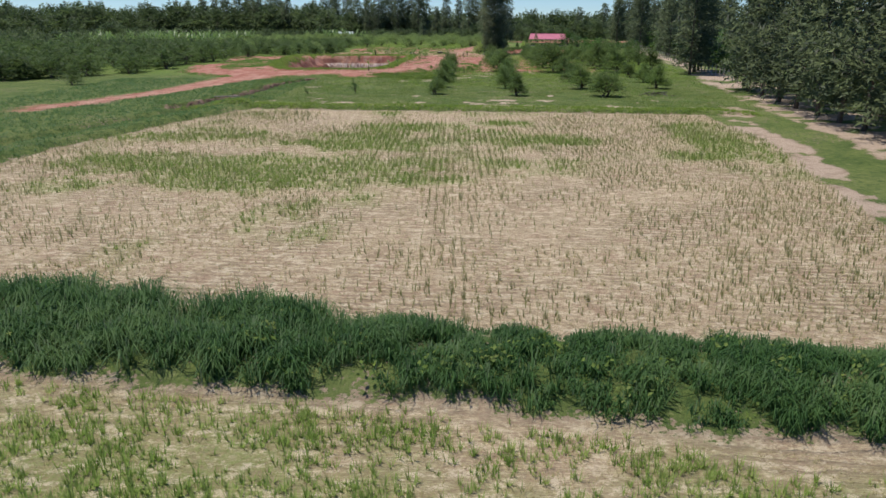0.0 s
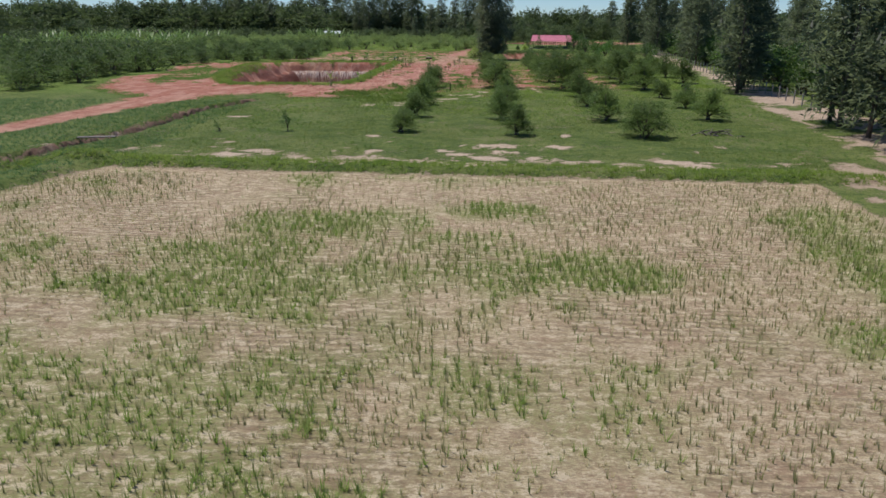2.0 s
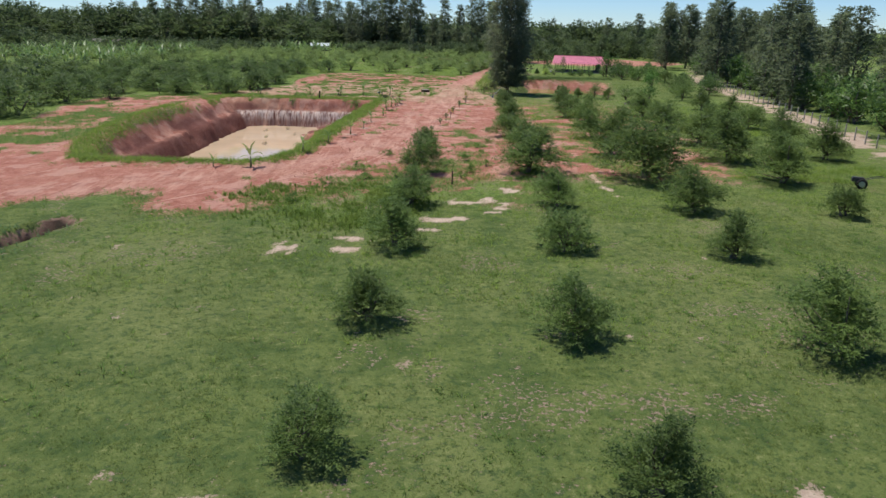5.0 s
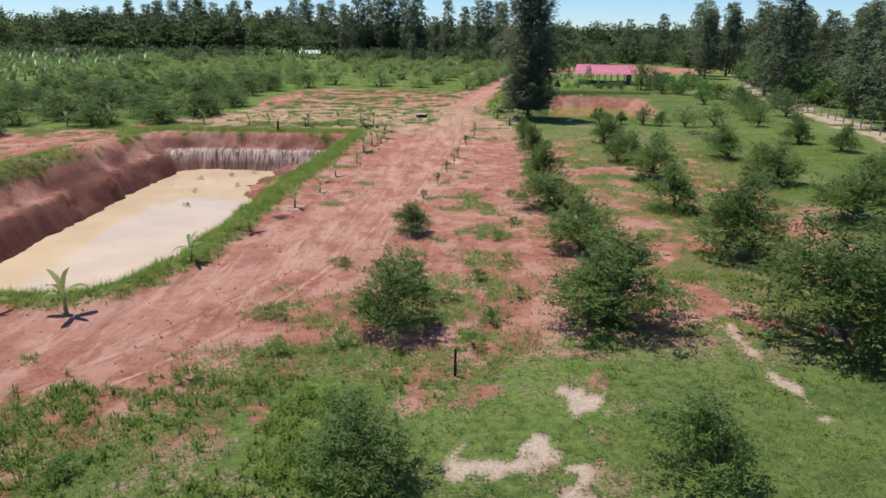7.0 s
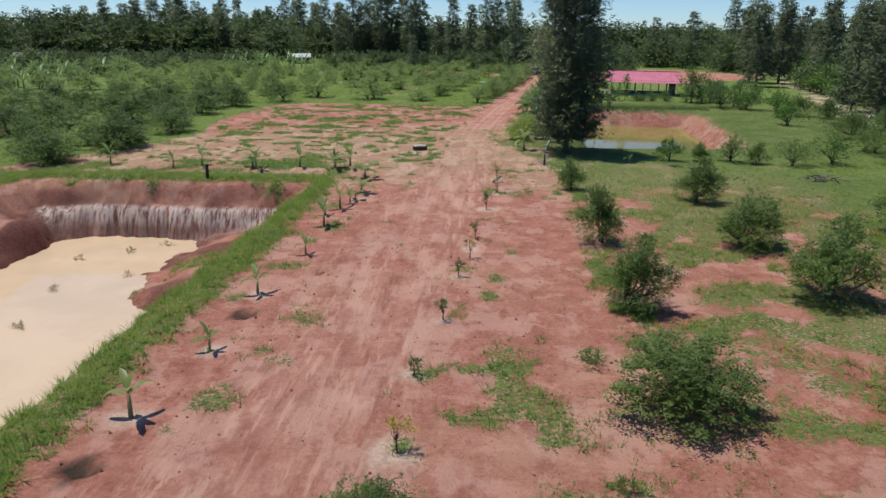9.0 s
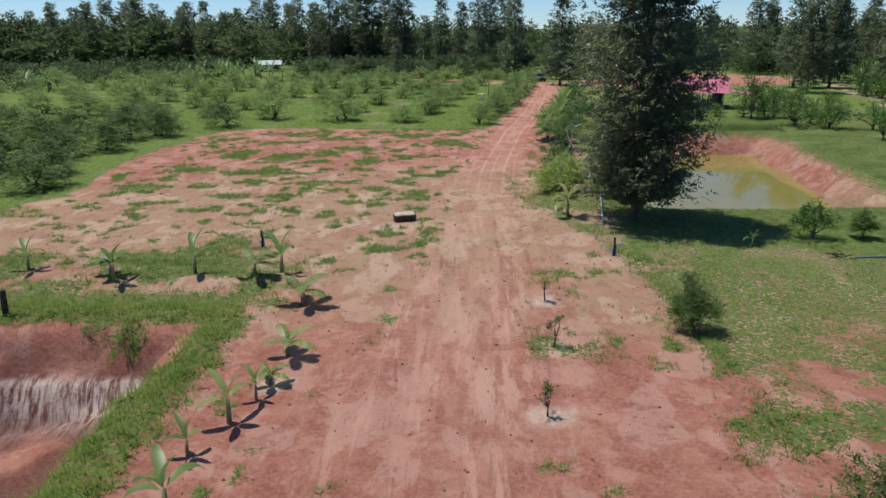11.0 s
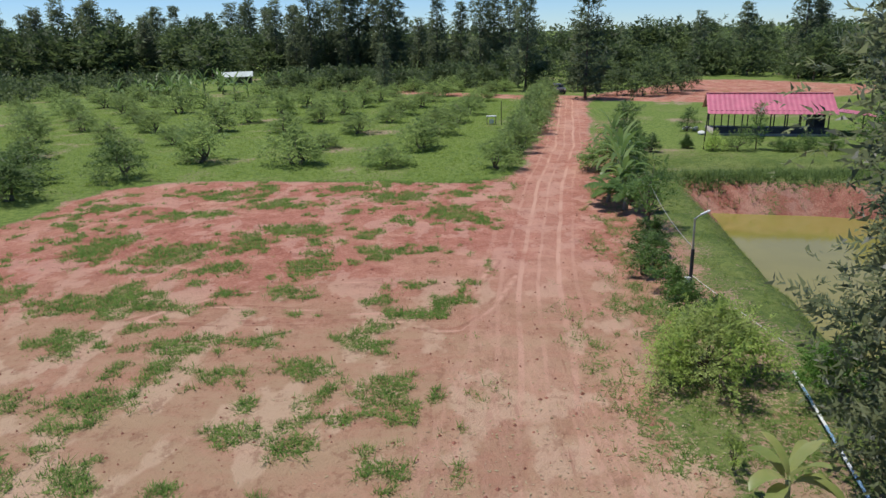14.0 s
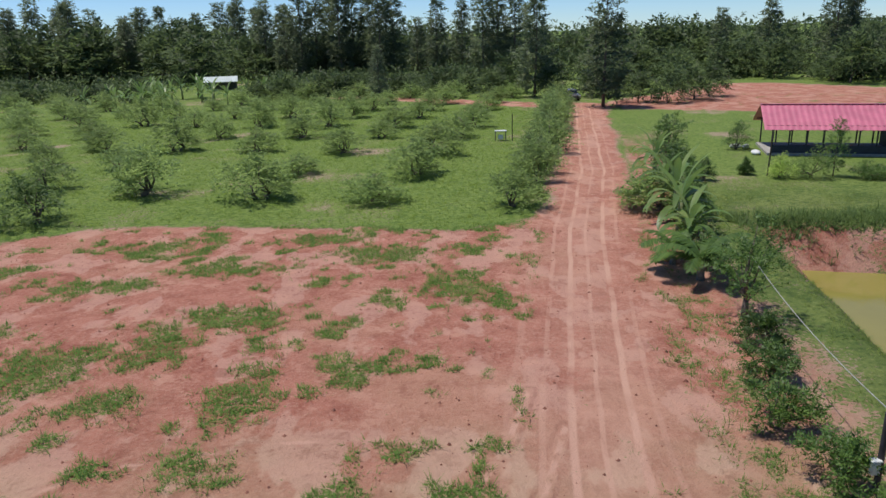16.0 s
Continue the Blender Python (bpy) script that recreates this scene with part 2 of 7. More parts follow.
M_LAMP = plain("lamp_glass", (0.8, 0.8, 0.78), 0.3, 0.05, 3)

# ---- plan of the ground ----
ROAD = [(-36, -4), (-32.4, 14), (-31, 27), (-26, 37), (-18, 43.5), (-9.5, 51), (-5.2, 62), (-3.6, 75), (-1.6, 90), (-0.2, 102), (0.6, 115), (2.2, 131), (5.2, 149), (8.6, 165), (12.2, 187), (16, 211)]
RED_EAST = [(-30.7, 13.5), (-29.3, 20.3), (-28, 27.5), (-25, 35), (-20, 39.5), (-17, 34.5), (-12, 34), (-9.7, 36), (-7.7, 40), (-4.8, 42.4), (-3.5, 44), (1, 43.5), (4.8, 47.7), (5, 54), (5.5, 70), (6.9, 100), (6.6, 106), (4.8, 113), (4.4, 120), (5.6, 128), (6.6, 134), (7.6, 139), (9.0, 149), (11.4, 165), (14.3, 182), (18.7, 207), (36, 199), (60, 207), (70, 222), (56, 241), (46, 244), (20, 215)]
RED_WEST = [(14, 216), (2, 224), (-16, 236), (-30, 240), (-16, 231), (2, 217), (12.4, 209), (10.4, 192), (5.8, 165.6), (2.8, 151), (-2, 149), (-8, 150.2), (-15, 151.4), (-22, 151.8), (-26.6, 148.7), (-28.5, 136), (-28.8, 128.8), (-27, 118), (-36, 102), (-46, 96), (-48, 86), (-43.5, 70), (-46, 61), (-43.4, 43.7), (-33.8, 34.9), (-34, 29), (-34.1, 19), (-37, 8), (-41.5, -6), (-37.5, -6.5), (-33, 6)]
RED = RED_EAST + RED_WEST
POND_A = [(-30.5, 58), (-27, 50.8), (-14.5, 50.8), (-12.6, 56), (-12.3, 64), (-11.9, 74), (-11.2, 86), (-10.8, 96.6), (-31, 97.4), (-31.5, 84), (-31.2, 70)]
POND_B = [(9.2, 114.6), (10.0, 121), (11.4, 134), (13.6, 150.6), (31.4, 146), (30.6, 134), (28.6, 120), (27, 114.6), (17, 113.8)]
WATER_A, WATER_B = -3.5, -2.1
HOLES = [(-9.3, 63.3), (-8.2, 73.4)]


def front_bank(x):
    return -54.15 - 0.14 * x


def back_bank(x):
    return -50.5 - 0.13 * x


def paddy_back(x):
    return -3.6 - 0.075 * x


def paddy_left(y):
    return np.interp(y, [-60, -28, -23, -12.4, -2.3], [-25.5, -25.7, -25.2, -22.3, -19.0])


def paddy_right(y):
    return np.interp(y, [-60, -41, -35, -22, -5], [12.5, 16.4, 17.6, 20.2, 21.2])


def fence_x(y):
    return 34.5 + 0.128 * (y - 25)


def height(x, y):
    """Height of the ground."""
    x, y = np.asarray(x, float), np.asarray(y, float)
    z = 0.05 * fbm(x, y, 9, 3) + 0.02 * fbm(x, y, 1.3, 8)
    # bank between the paddies
    mid = (y - front_bank(x)) / (back_bank(x) - front_bank(x))
    z = z + 0.42 * step(-0.08, 0.3, mid) * step(1.1, 0.75, mid)
    # bund behind the paddy
    d = y - paddy_back(x)
    z = z + 0.32 * step(-0.1, 0.8, d) * step(3.6, 1.8, d) * step(-30, -24, x) * step(28, 22, x)
    # bund and ditch on its far side
    dl = paddy_left(np.minimum(y, -2.3)) - x
    on = step(3, -1, y) * step(-49, -46, y)
    z = z + on * (0.35 * step(0, 0.8, dl) * step(3.5, 2.2, dl) - 0.55 * step(3.6, 4.6, dl) * step(7.2, 5.8, dl))
    ditch = along(x, y, [(-27, -4), (-25.1, 4.5), (-23.3, 11), (-22.7, 24), (-20, 33)])
    z = z - 1.1 * step(0.95, 0.45, np.abs(ditch) + 0.2 * vnoise(x * 0.9, y * 0.9, 77)) * step(-3, 1, y)
    # dug ponds, with a ledge and a steep wall
    a = area(x, y, POND_A) + 0.35 * fbm(x, y, 1.6, 21)
    flute = 0.22 * vnoise(x * 2.3, y * 0.4, 5) + 0.16 * vnoise(x * 5.1, y * 0.7, 6)
    far = step(93, 95.5, y)
    west = step(-27.5, -30, x)
    edge = a + far * flute
    # the west side is cut in two benches, the lower one crumbling
    wide_cut = step(-25, -28.5, x) * step(56, 60, y)
    crumble = 0.55 * vnoise(x * 1.3, y * 1.3, 25) + 0.4 * vnoise(x * 3.1, y * 2.6, 26)
    first, low = 1.1 + 0.9 * wide_cut, 1.15 + 1.0 * wide_cut
    z = z - 1.5 * step(0, 1, edge / first) - 2.9 * step(0, 1, (edge - low + 0.6 * wide_cut * crumble) / (1.75 + 0.9 * wide_cut)) - 0.25 * wide_cut * crumble * step(low - 0.3, low + 0.4, edge)
    spur = np.exp(-((x + 31) / 3.2) ** 2 - ((y - 74) / 12) ** 2)
    z = z + 0.9 * spur * step(0.9, -0.6, a)
    slump = -2.1 - (-12.0 - x) * 0.22 + 0.35 * fbm(x, y, 2.2, 23) + 0.15 * fbm(x, y, 0.6, 24)
    z = np.where((x > -21) & (x < -11.5) & (y < 97.5), np.maximum(z, np.where(y > 76, slump - 2.4 * step(83, 77, y + 0.5 * (x + 15)), -9)), z)
    b = area(x, y, POND_B) + 0.3 * fbm(x, y, 2.5, 31)
    z = z - 3.0 * step(0.0, 4.2, b)
    # spoil heaped along the pond and the east side of the road
    z = z + np.exp(-((y - 101.7) / 0.75) ** 2) * step(-20, -17, x) * step(-6, -8, x) * (0.22 + 0.3 * fbm(x, y, 0.8, 47))
    z = z + 0.22 * np.exp(-((a + 1.1) / 0.8) ** 2) * (a < 1.0)
    # planting holes
    for hx, hy in HOLES:
        z = z - 0.4 * step(0.42, 0.2, np.hypot(x - hx, y - hy)) + 0.1 * np.exp(-((np.hypot(x - hx, y - hy) - 0.6) / 0.2) ** 2)
    lane = along(x, y, ROAD)
    z = z + 0.05 * step(5, 2, np.abs(lane)) * step(42, 50, y) * step(128, 112, y) * (vnoise(x * 1.7, y * 0.3, 45) + 0.7 * vnoise(x * 3.3, y * 0.7, 46))
    z = z - 0.05 * np.exp(-((np.abs(lane) - 0.8) / 0.25) ** 2) * step(34, 40, y) + 0.09 * fbm(x, y, 0.8, 44) * step(4, 2.5, np.abs(lane + 3.2)) * step(110, 125, y)
    return z


def rice_green(x, y):
    """Where the cut rice has sprouted again, 0 to 1."""
    g = 0.7 * fbm(x, y * 1.3, 6.0, 312) + 0.5 * fbm(x, y, 1.4, 313) + 0.26 * step(-38, -30, y) * step(-5, -10, y) - 0.25 * step(-40, -47, y) * step(-54, -50, y)
    g = g + 0.55 * step(-54, -56.5, y)
    for px, py, rx, ry, k in ((-3.5, -13.1, 2.6, 1.6, .7), (3.9, -11, 2.6, 1.8, .8), (6.4, -19.4, 2.8, 1.8, .8), (-5.4, -21.5, 4.0, 1.8, .6), (-10.8, -31.6, 5.0, 2.4, .7), (-6.3, -36.6, 3.0, 1.6, .6), (16.8, -19, 2.2, 3.5, .7),
                              (-4.8, -13.4, 2.2, 1.4, .4), (-17, -27, 4.0, 2.2, .5), (13.5, -24.7, 2.0, 1.4, .5), (-2.6, -32.2, 2.2, 1.4, .5), (-19.8, -33.8, 3.0, 2.0, .5), (1.7, -5, 4.0, 1.0, .3), (-12.5, -12.5, 4.0, 2.0, -.6), (11, -15, 3, 2, -.4), (11.3, -40, 6, 5, -.5), (7.5, -33, 4, 5, -.4)):
        g = g + 1.3 * k * np.exp(-((x - px) / rx) ** 2 - ((y - py) / ry) ** 2)
    return step(0.05, 0.95, g)


def blobs(x, y, rough, spots):
    """Ragged soft-edged patches: each x, y and its two half widths."""
    out = np.zeros_like(x)
    for px, py, rx, ry in spots:
        out = np.maximum(out, step(1.45, 0.5, np.hypot((x - px) / rx, (y - py) / ry) + rough))
    return out


# bare sandy patches in the meadow
BARE = [(-12.9, 2.0, .8, .9), (-11.2, 3.5, 1.3, .4), (-8.0, 0.7, .9, .6), (-10.0, 0.5, .7, .4), (-5.1, 0.1, 1.7, 1.2), (-3.6, 3.8, .5, .4), (-0.3, -0.3, .8, .9), (4.6, 6.1, 1.5, .6), (1.9, 2.9, .6, .4), (3.9, 1.7, .9, .6),
        (4.9, 3.8, .9, .5), (6.7, 1.6, .35, .5), (4.1, -1.2, 1.7, .8), (8.8, 6.0, .6, .4), (9.1, -1.2, 1.0, .45), (13.6, -1.2, .8, .7), (14.9, 0.9, .6, .5), (11.5, -2.0, .55, .35), (12.1, -0.5, .5, .55), (16.2, -0.5, .7, .9), (2.7, -0.5, .5, .5), (-17.2, 20, .7, .5)]
BARE_FAR = [(9.8, 10.9, .35, .6), (-4.3, 10.2, .35, .4), (-14.1, 6.6, .5, .4), (8.8, 0.3, .45, .4), (0.8, 3.8, .5, .4), (4.7, 42.8, .5, .75), (3.4, 40.3, .45, .5), (3.2, 39.5, .8, .35), (1.5, 39.5, .55, .5), (3.8, 38.4, .45, .45), (4.4, 39.2, .25, .3), (3.2, 37.1, .45, .35), (0.9, 35.3, 1.0, .4), (-0.2, 33.2, .7, .3), (-3.9, 31.3, .6, .4), (-4.3, 29.4, .6, .4), (-7.1, 29.3, .6, .7)]
# weeds growing over the red earth, before and behind the pond
WEEDS_NEAR = [(-10.7, 41.9, 1.9, 1.2), (-10.4, 39.6, 2.4, 1.6), (-5.6, 39.8, 2.6, 2.0), (-2.0, 40.2, 1.6, 2.2), (-5.4, 46, .6, 1.2), (-3.1, 46.1, 1.3, 1.3), (-4.4, 48.5, 1.1, .8), (1.5, 53.2, 1.6, 1.0), (1.8, 57.3, 1.5, .9), (1.6, 70.3, .8, 1.1), (-5.9, 73.3, .8, 1.0), (-8.1, 42.5, .6, .6), (-5.6, 50.1, .45, .5), (-13.5, 44.7, .8, .45), (1.3, 49.9, 2.2, 1.2), (3.6, 46.5, 1.4, 1.2), (0.4, 45.6, 1.2, 1.0), (3.4, 62.5, 1.0, .8), (4.2, 66, .9, .8), (2.0, 60, .7, .6)]
WEEDS_FAR = [(-8.4, 131.4, .9, 2.2), (-5.6, 132.5, .7, 1.5), (-12.2, 135.1, 1.5, 2.0), (-20, 134.2, 1.5, 2.4), (-16, 132.6, 1.4, 1.6), (-8.6, 127.1, 1.2, .8), (-4.5, 126.8, .45, .9), (-15.7, 122.4, 1.1, 1.1), (-11.3, 122.1, 1.6, .8), (-9.2, 119.9, 1.0, .7), (-6.7, 120.1, 1.1, .6), (-7.9, 116.3, .7, .7),
             (-6.2, 115.7, .7, .45), (-12.5, 118.1, 1.2, .7), (-16.1, 118, 1.7, .9), (-18.6, 120.9, .7, .7), (-16.7, 114.4, 1.0, .5), (-14.1, 113.4, .8, .35), (-16.3, 126.3, 3.4, 1.0), (-2.0, 140.2, 1.5, 1.8), (-10.5, 137.3, 2.2, 1.1), (-12.7, 130.5, 1.3, .9), (-21.5, 127, 2.0, 1.4), (-23, 121, 1.6, 1.0)]
WEEDS_MID = [(-12.4, 111.4, .5, .35), (-13.5, 111.3, .35, .3), (-8.7, 113.7, .4, .35), (-4.6, 109, .8, .4), (-2.7, 109.5, .6, 1.3), (-2.9, 107.4, .35, .6), (-6, 108, .4, .45), (-5.3, 122.2, .4, .6), (-12.9, 107.6, .7, 1.4), (1.1, 107.2, .35, .35), (2.6, 121.9, .7, 4.0), (-0.5, 118.5, .7, .5), (3.9, 116.1, 1.2, 1.6), (-4, 107.7, .35, .4), (-5.2, 145, 2.4, 1.2), (-12, 143, 2.4, 1.0), (-18, 141, 2.4, 1.0), (-9, 147.6, 2.0, .9), (-17.5, 147, 2.4, .9), (-23.5, 143, 1.6, 1.2), (-13, 105.5, 2.2, 1.5), (-9.4, 103.2, 1.7, 1.0), (-16.5, 104.4, 2.5, 1.4)]


def eased(line, turns=2):
    """A polyline with its corners cut round."""
    for _ in range(turns):
        cut = [line[0]]
        for (ax, ay), (bx, by) in zip(line, line[1:]):
            cut += [(0.75 * ax + 0.25 * bx, 0.75 * ay + 0.25 * by), (0.25 * ax + 0.75 * bx, 0.25 * ay + 0.75 * by)]
        line = cut + [line[-1]]
    return line


# stray tyre marks
ARCS = [eased(line) for line in (
    [(-26, 125.4), (-16.3, 126.1), (-10.0, 125.7), (-3.3, 124.4), (-1.1, 126.6), (0.2, 131)], [(-14, 124.4), (-9.4, 124.0), (-3.6, 124.1), (-2.0, 122.6), (-0.6, 124.0), (1.0, 129)], [(-22, 118.5), (-14.7, 123.5), (-11.4, 127.5), (-5, 128.6)],
    [(-16, 36), (-8, 45), (-4, 58), (-3, 70)], [(-17.5, 37), (-9, 47), (-5.6, 59), (-4.6, 70)], [(-3, 58), (-1.6, 74), (0.2, 90), (1.2, 104)])]


def cover(x, y):
    """How much of each place is grass, red earth, wheel track, dark earth, pale sand, painted shade."""
    x, y = np.asarray(x, float), np.asarray(y, float)
    n1, n2, n3 = fbm(x, y, 7, 51), fbm(x, y, 2.2, 52), fbm(x, y, 0.7, 53)
    red_d = area(x, y, RED) + 0.9 * n2
    front = step(36, 42, y) * step(52, 46, y) * step(-13, -9, x) * step(8, 5, x)
    red = step(-0.5, 0.6, red_d)
    lane = along(x, y, ROAD)
    grass = np.ones_like(x) * 0.97
    pale = np.zeros_like(x)
    grass = grass - 0.30 * step(0.05, 0.6, fbm(x, y, 3.1, 55) + 0.4 * n3)
    # paddies
    inner = np.minimum(np.minimum(y - back_bank(x) + 0.2, paddy_back(x) + 0.1 - y), np.minimum(x - paddy_left(y), paddy_right(y) - x))
    near = np.minimum(front_bank(x) + 0.1 - y, 40 - np.abs(x))
    in_near = near > 0
    paddy = step(-0.35, 0.35, np.maximum(inner, near) + 0.22 * n3)
    grass = grass * (1 - paddy)
    # meadow: bare sandy spots
    meadow = (y > paddy_back(x)) & (y < 50) & (x > -27) & (x < fence_x(y) - 5)
    ragged = 1.0 * n3 + 0.9 * fbm(x, y, 0.4, 58) - 0.16
    fleck = step(0.30, 0.85, fbm(x, y, 0.8, 54) + 0.35 * n2 + 0.42 * np.exp(-((y - 0.6 + 0.07 * x) / 2.2) ** 2) - 0.22 * step(6, 16, y)) * 0.72
    spots = np.maximum(fleck, np.maximum(blobs(x, y, ragged - 0.20, BARE), blobs(x, y, ragged, BARE_FAR)))
    lanep = along(x, y, [(11.1, 57), (11.5, 50), (11.3, 46), (12, 42)])
    spots = np.maximum(spots, step(0.38, 0.2, np.abs(lanep) + 0.15 * n3 + 0.1 * n2) * step(-0.1, 0.25, n2 + 0.8 * n3))
    grass = np.where(meadow, np.minimum(grass, 1 - spots), grass)
    pale = np.maximum(pale, np.where(meadow, spots, 0))
    # east strip: sandy track under the trees
    e = x - (fence_x(y) - 2.4 * step(60, 20, y) - 1.2) + 1.5 * n2 + 0.9 * n1
    bend = 0.16 * np.maximum(y - 150, 0)
    strip = step(0.0, 1.2, e - bend) * step(230, 200, y) * step(1.0, -1.2, x - bend - fence_x(y) - np.interp(y, [10, 45], [4.6, 3.6]) + 1.5 * n2)
    path = np.abs(x - paddy_right(np.minimum(y, -5)) - 0.9 - 1.2 * step(-14, 2, y) * 3) - 0.9 + 0.8 * n2
    strip = np.maximum(strip, step(0.5, -0.2, path) * step(6, -2, y) * step(0.55, 0.1, n2))
    strip = np.where(in_near, 0, strip)
    grass = grass * (1 - strip * step(0.42, 0.02, n2 + 0.3 * n3))
    pale = np.maximum(pale, 0.6 * strip)
    # red earth and its weeds
    weeds = np.maximum(blobs(x, y, 0.85 * n3 + 0.7 * fbm(x, y, 0.35, 60) + 0.04, WEEDS_FAR + WEEDS_MID + WEEDS_NEAR) * 0.8, 0.75 * step(0.31, 0.52, fbm(x, y * 1.5, 1.6, 61) + 0.4 * n3) * np.where((y > 106) & (y < 152) & (lane > 2.2), 1.0, 0.0))
    sparse = step(0.40, 0.56, fbm(x, y, 1.3, 62) + 0.3 * n3 + 0.13 * step(78, 66, y) * step(-4, -1, x)) * step(46, 52, y) * 0.9
    edge_green = step(2.6, 0.4, red_d + 1.2 * n3) * step(58, 40, y)
    fringe = step(-0.12, 0.28, fbm(x, y, 1.9, 63) + 0.3 * n3) * step(62, 50, y) * step(-10, -5, x + 0.05 * (y - 45)) * step(10, 5, red_d)
    shore = step(-0.15, 0.25, fbm(x, y, 2.4, 67) + 0.4 * n3) * step(97.5, 99.5, y) * step(107, 104.5, y) * step(-6, -9, x)
    west = np.maximum(step(-41.5, -40, x) * step(-31, -32.5, x) * step(51, 53.5, y) * step(84, 78, y) * step(-0.3, 0.05, n2), step(-0.02, 0.25, fbm(x, y, 3.2, 68) + 0.4 * n3) * step(-31, -33.5, x) * step(64, 70, y))
    weeds = np.maximum(weeds, np.maximum(shore, west))
    on_red = np.maximum(np.maximum(weeds, sparse * step(1.6, 2.4, np.abs(lane))), np.maximum(edge_green, fringe * step(1.5, 3.0, np.abs(lane))))
    verge = step(-2.3, -2.8, lane) * step(-5.6, -4.6, lane) * step(108, 116, y) * step(-0.05, 0.28, fbm(x, y * 0.5, 1.4, 64) + 0.4 * n3)
    on_red = np.maximum(on_red, verge * 0.85)
    a = area(x, y, POND_A)
    # grass covers the rim and runs down to the water on the east and south sides
    slope = np.maximum(step(-17.5, -16, x) * step(86, 80, y), step(60, 57, y)) * 2.3
    rim = step(-2.3, -1.5, a + 0.5 * n3) * step(0.8 - 0.7 * step(92, 94, y) + slope, 0.3 - 0.7 * step(92, 94, y) + slope, a + 0.3 * n3) * np.where((x > -16) | (y > 92) | (y < 54), 1.0, 0.85 * step(84, 80, y))
    rim = np.maximum(rim, step(97.2, 98.2, y + 0.4 * n3) * step(101.2, 100, y + 0.8 * n3) * step(-9, -10, x) * step(-46, -44, x))
    on_red = np.maximum(on_red, rim)
    inside = step(0.5, 0.9, a)
    on_red = on_red * (1 - inside * (1 - (slope > 0) * step(3.2, 2.6, a)))
    on_red = np.maximum(on_red, 0.8 * step(0.25, 0.5, fbm(x, y, 1.5, 69) + 0.4 * n3) * step(-18.5, -17, x) * step(-11.5, -13, x) * step(80, 84, y) * step(92, 89, y))
    for px, py, r in ((1.7, 69.5, .8), (-5.8, 73.2, .7), (-7.1, 66.8, .75), (-5.9, 69.5, .5), (1.2, 76, .5), (-3.1, 83, .5)):
        on_red = np.maximum(on_red, step(1.15, 0.75, np.hypot(x - px, (y - py) * 1.1) / r + 0.4 * n3))
    grass = grass * (1 - red) + on_red * red
    grass = grass * (1 - front * (1 - red) * 0.6 * step(0.22, 0.5, fbm(x, y, 1.7, 66) + 0.35 * n3))
    red = np.maximum(red, front * step(0.1, 0.4, fbm(x, y, 1.7, 66) + 0.35 * n3))
    # east of the road: red shows through the grass
    east = step(2.5, 4.5, x) * step(44, 50, y) * step(112, 100, y) * step(30, 20, x)
    thin = step(0.04, 0.38, fbm(x, y, 2.2, 71) - 0.6 * step(84, 95, y) + 0.35 * n3 + 0.5 * step(15, 6, x)) * east
    red = np.maximum(red, east)
    grass = grass * (1 - 0.85 * thin)
    b = area(x, y, POND_B)
    bank = step(0.5, 1.6, b) * step(-1, 1, n2 + 0.6)
    east_wall = np.maximum(step(140, 145, y), step(24.5, 27, x - 0.07 * (y - 120)))
    red = np.maximum(red, step(-0.5, 1.0, b) * (0.15 + 0.85 * east_wall))
    grass = grass * (1 - bank * (0.12 + 0.75 * east_wall))
    # plain behind
    gap = step(0.32, 0.55, fbm(x, y, 5, 81)) * step(150, 156, y) * 0.35
    grass = np.clip(grass - gap * (1 - red), 0, 1)
    # wheel tracks: distance from the lane and from stray tyre marks
    arc = np.full_like(x, 9.0)
    for line in ARCS:
        arc = np.minimum(arc, np.abs(along(x, y, line)))
    track = np.exp(-(lane / 1.9) ** 2) * red
    # ash and sand round the saplings
    for px, py, r in ((-1.4, 68.8, .55), (-1.6, 64.4, .8), (-0.6, 73.2, .5), (-0.1, 78.2, .5), (0.5, 82.5, .5), (2.4, 99.2, .7), (2.2, 95, .7), (1.4, 90.6, .7), (-9.2, 65.9, .6), (-8.5, 70.3, .5), (-8.4, 75.7, .5), (-6.8, 92.5, .6), (-4.8, 110.2, .9)):
        pale = np.maximum(pale, 0.9 * step(1.2, 0.6, np.hypot(x - px, y - py) / r + 0.5 * n3))
    grass = grass * (1 - 0.8 * track)
    road_side = step(3.5, 5.5, -lane) * step(104, 110, y) * step(165, 150, y) * step(10.2, 8.2, x - 0.08 * (y - 125))
    verge_soil = step(2.6, 3.4, -lane) * step(7.2, 5.0, -lane + 0.8 * n2) * step(114, 124, y) * step(200, 160, y)
    red = np.maximum(red, np.maximum(0.6 * road_side, verge_soil))
    grass = grass * (1 - road_side * (0.2 + 0.5 * step(0.0, 0.4, n2 + 0.5 * n3))) * (1 - 0.7 * verge_soil * step(-0.25, 0.2, n3 + 0.6 * fbm(x, y, 1.1, 65)))
    # ditch and planting holes, later darkened to stand for the shade in them
    cutting = step(1.1, 0.75, np.abs(along(x, y, [(-27, -4), (-25.1, 4.5), (-23.3, 11), (-22.7, 24), (-20, 33)])) + 0.3 * n3) * step(-3, 1, y)
    for hx, hy in HOLES:
        cutting = np.maximum(cutting, step(0.62, 0.40, np.hypot(x - hx, y - hy)))
    grass, red = grass * (1 - cutting), np.maximum(red, cutting)
    regrow = rice_green(x, y) * paddy
    dark = np.maximum(step(0.5, 1.2, a) * step(0.35, -0.1, n2), step(2.0, 2.5, a + 0.3 * n3) * step(-25, -27, x) * step(95, 93, y))
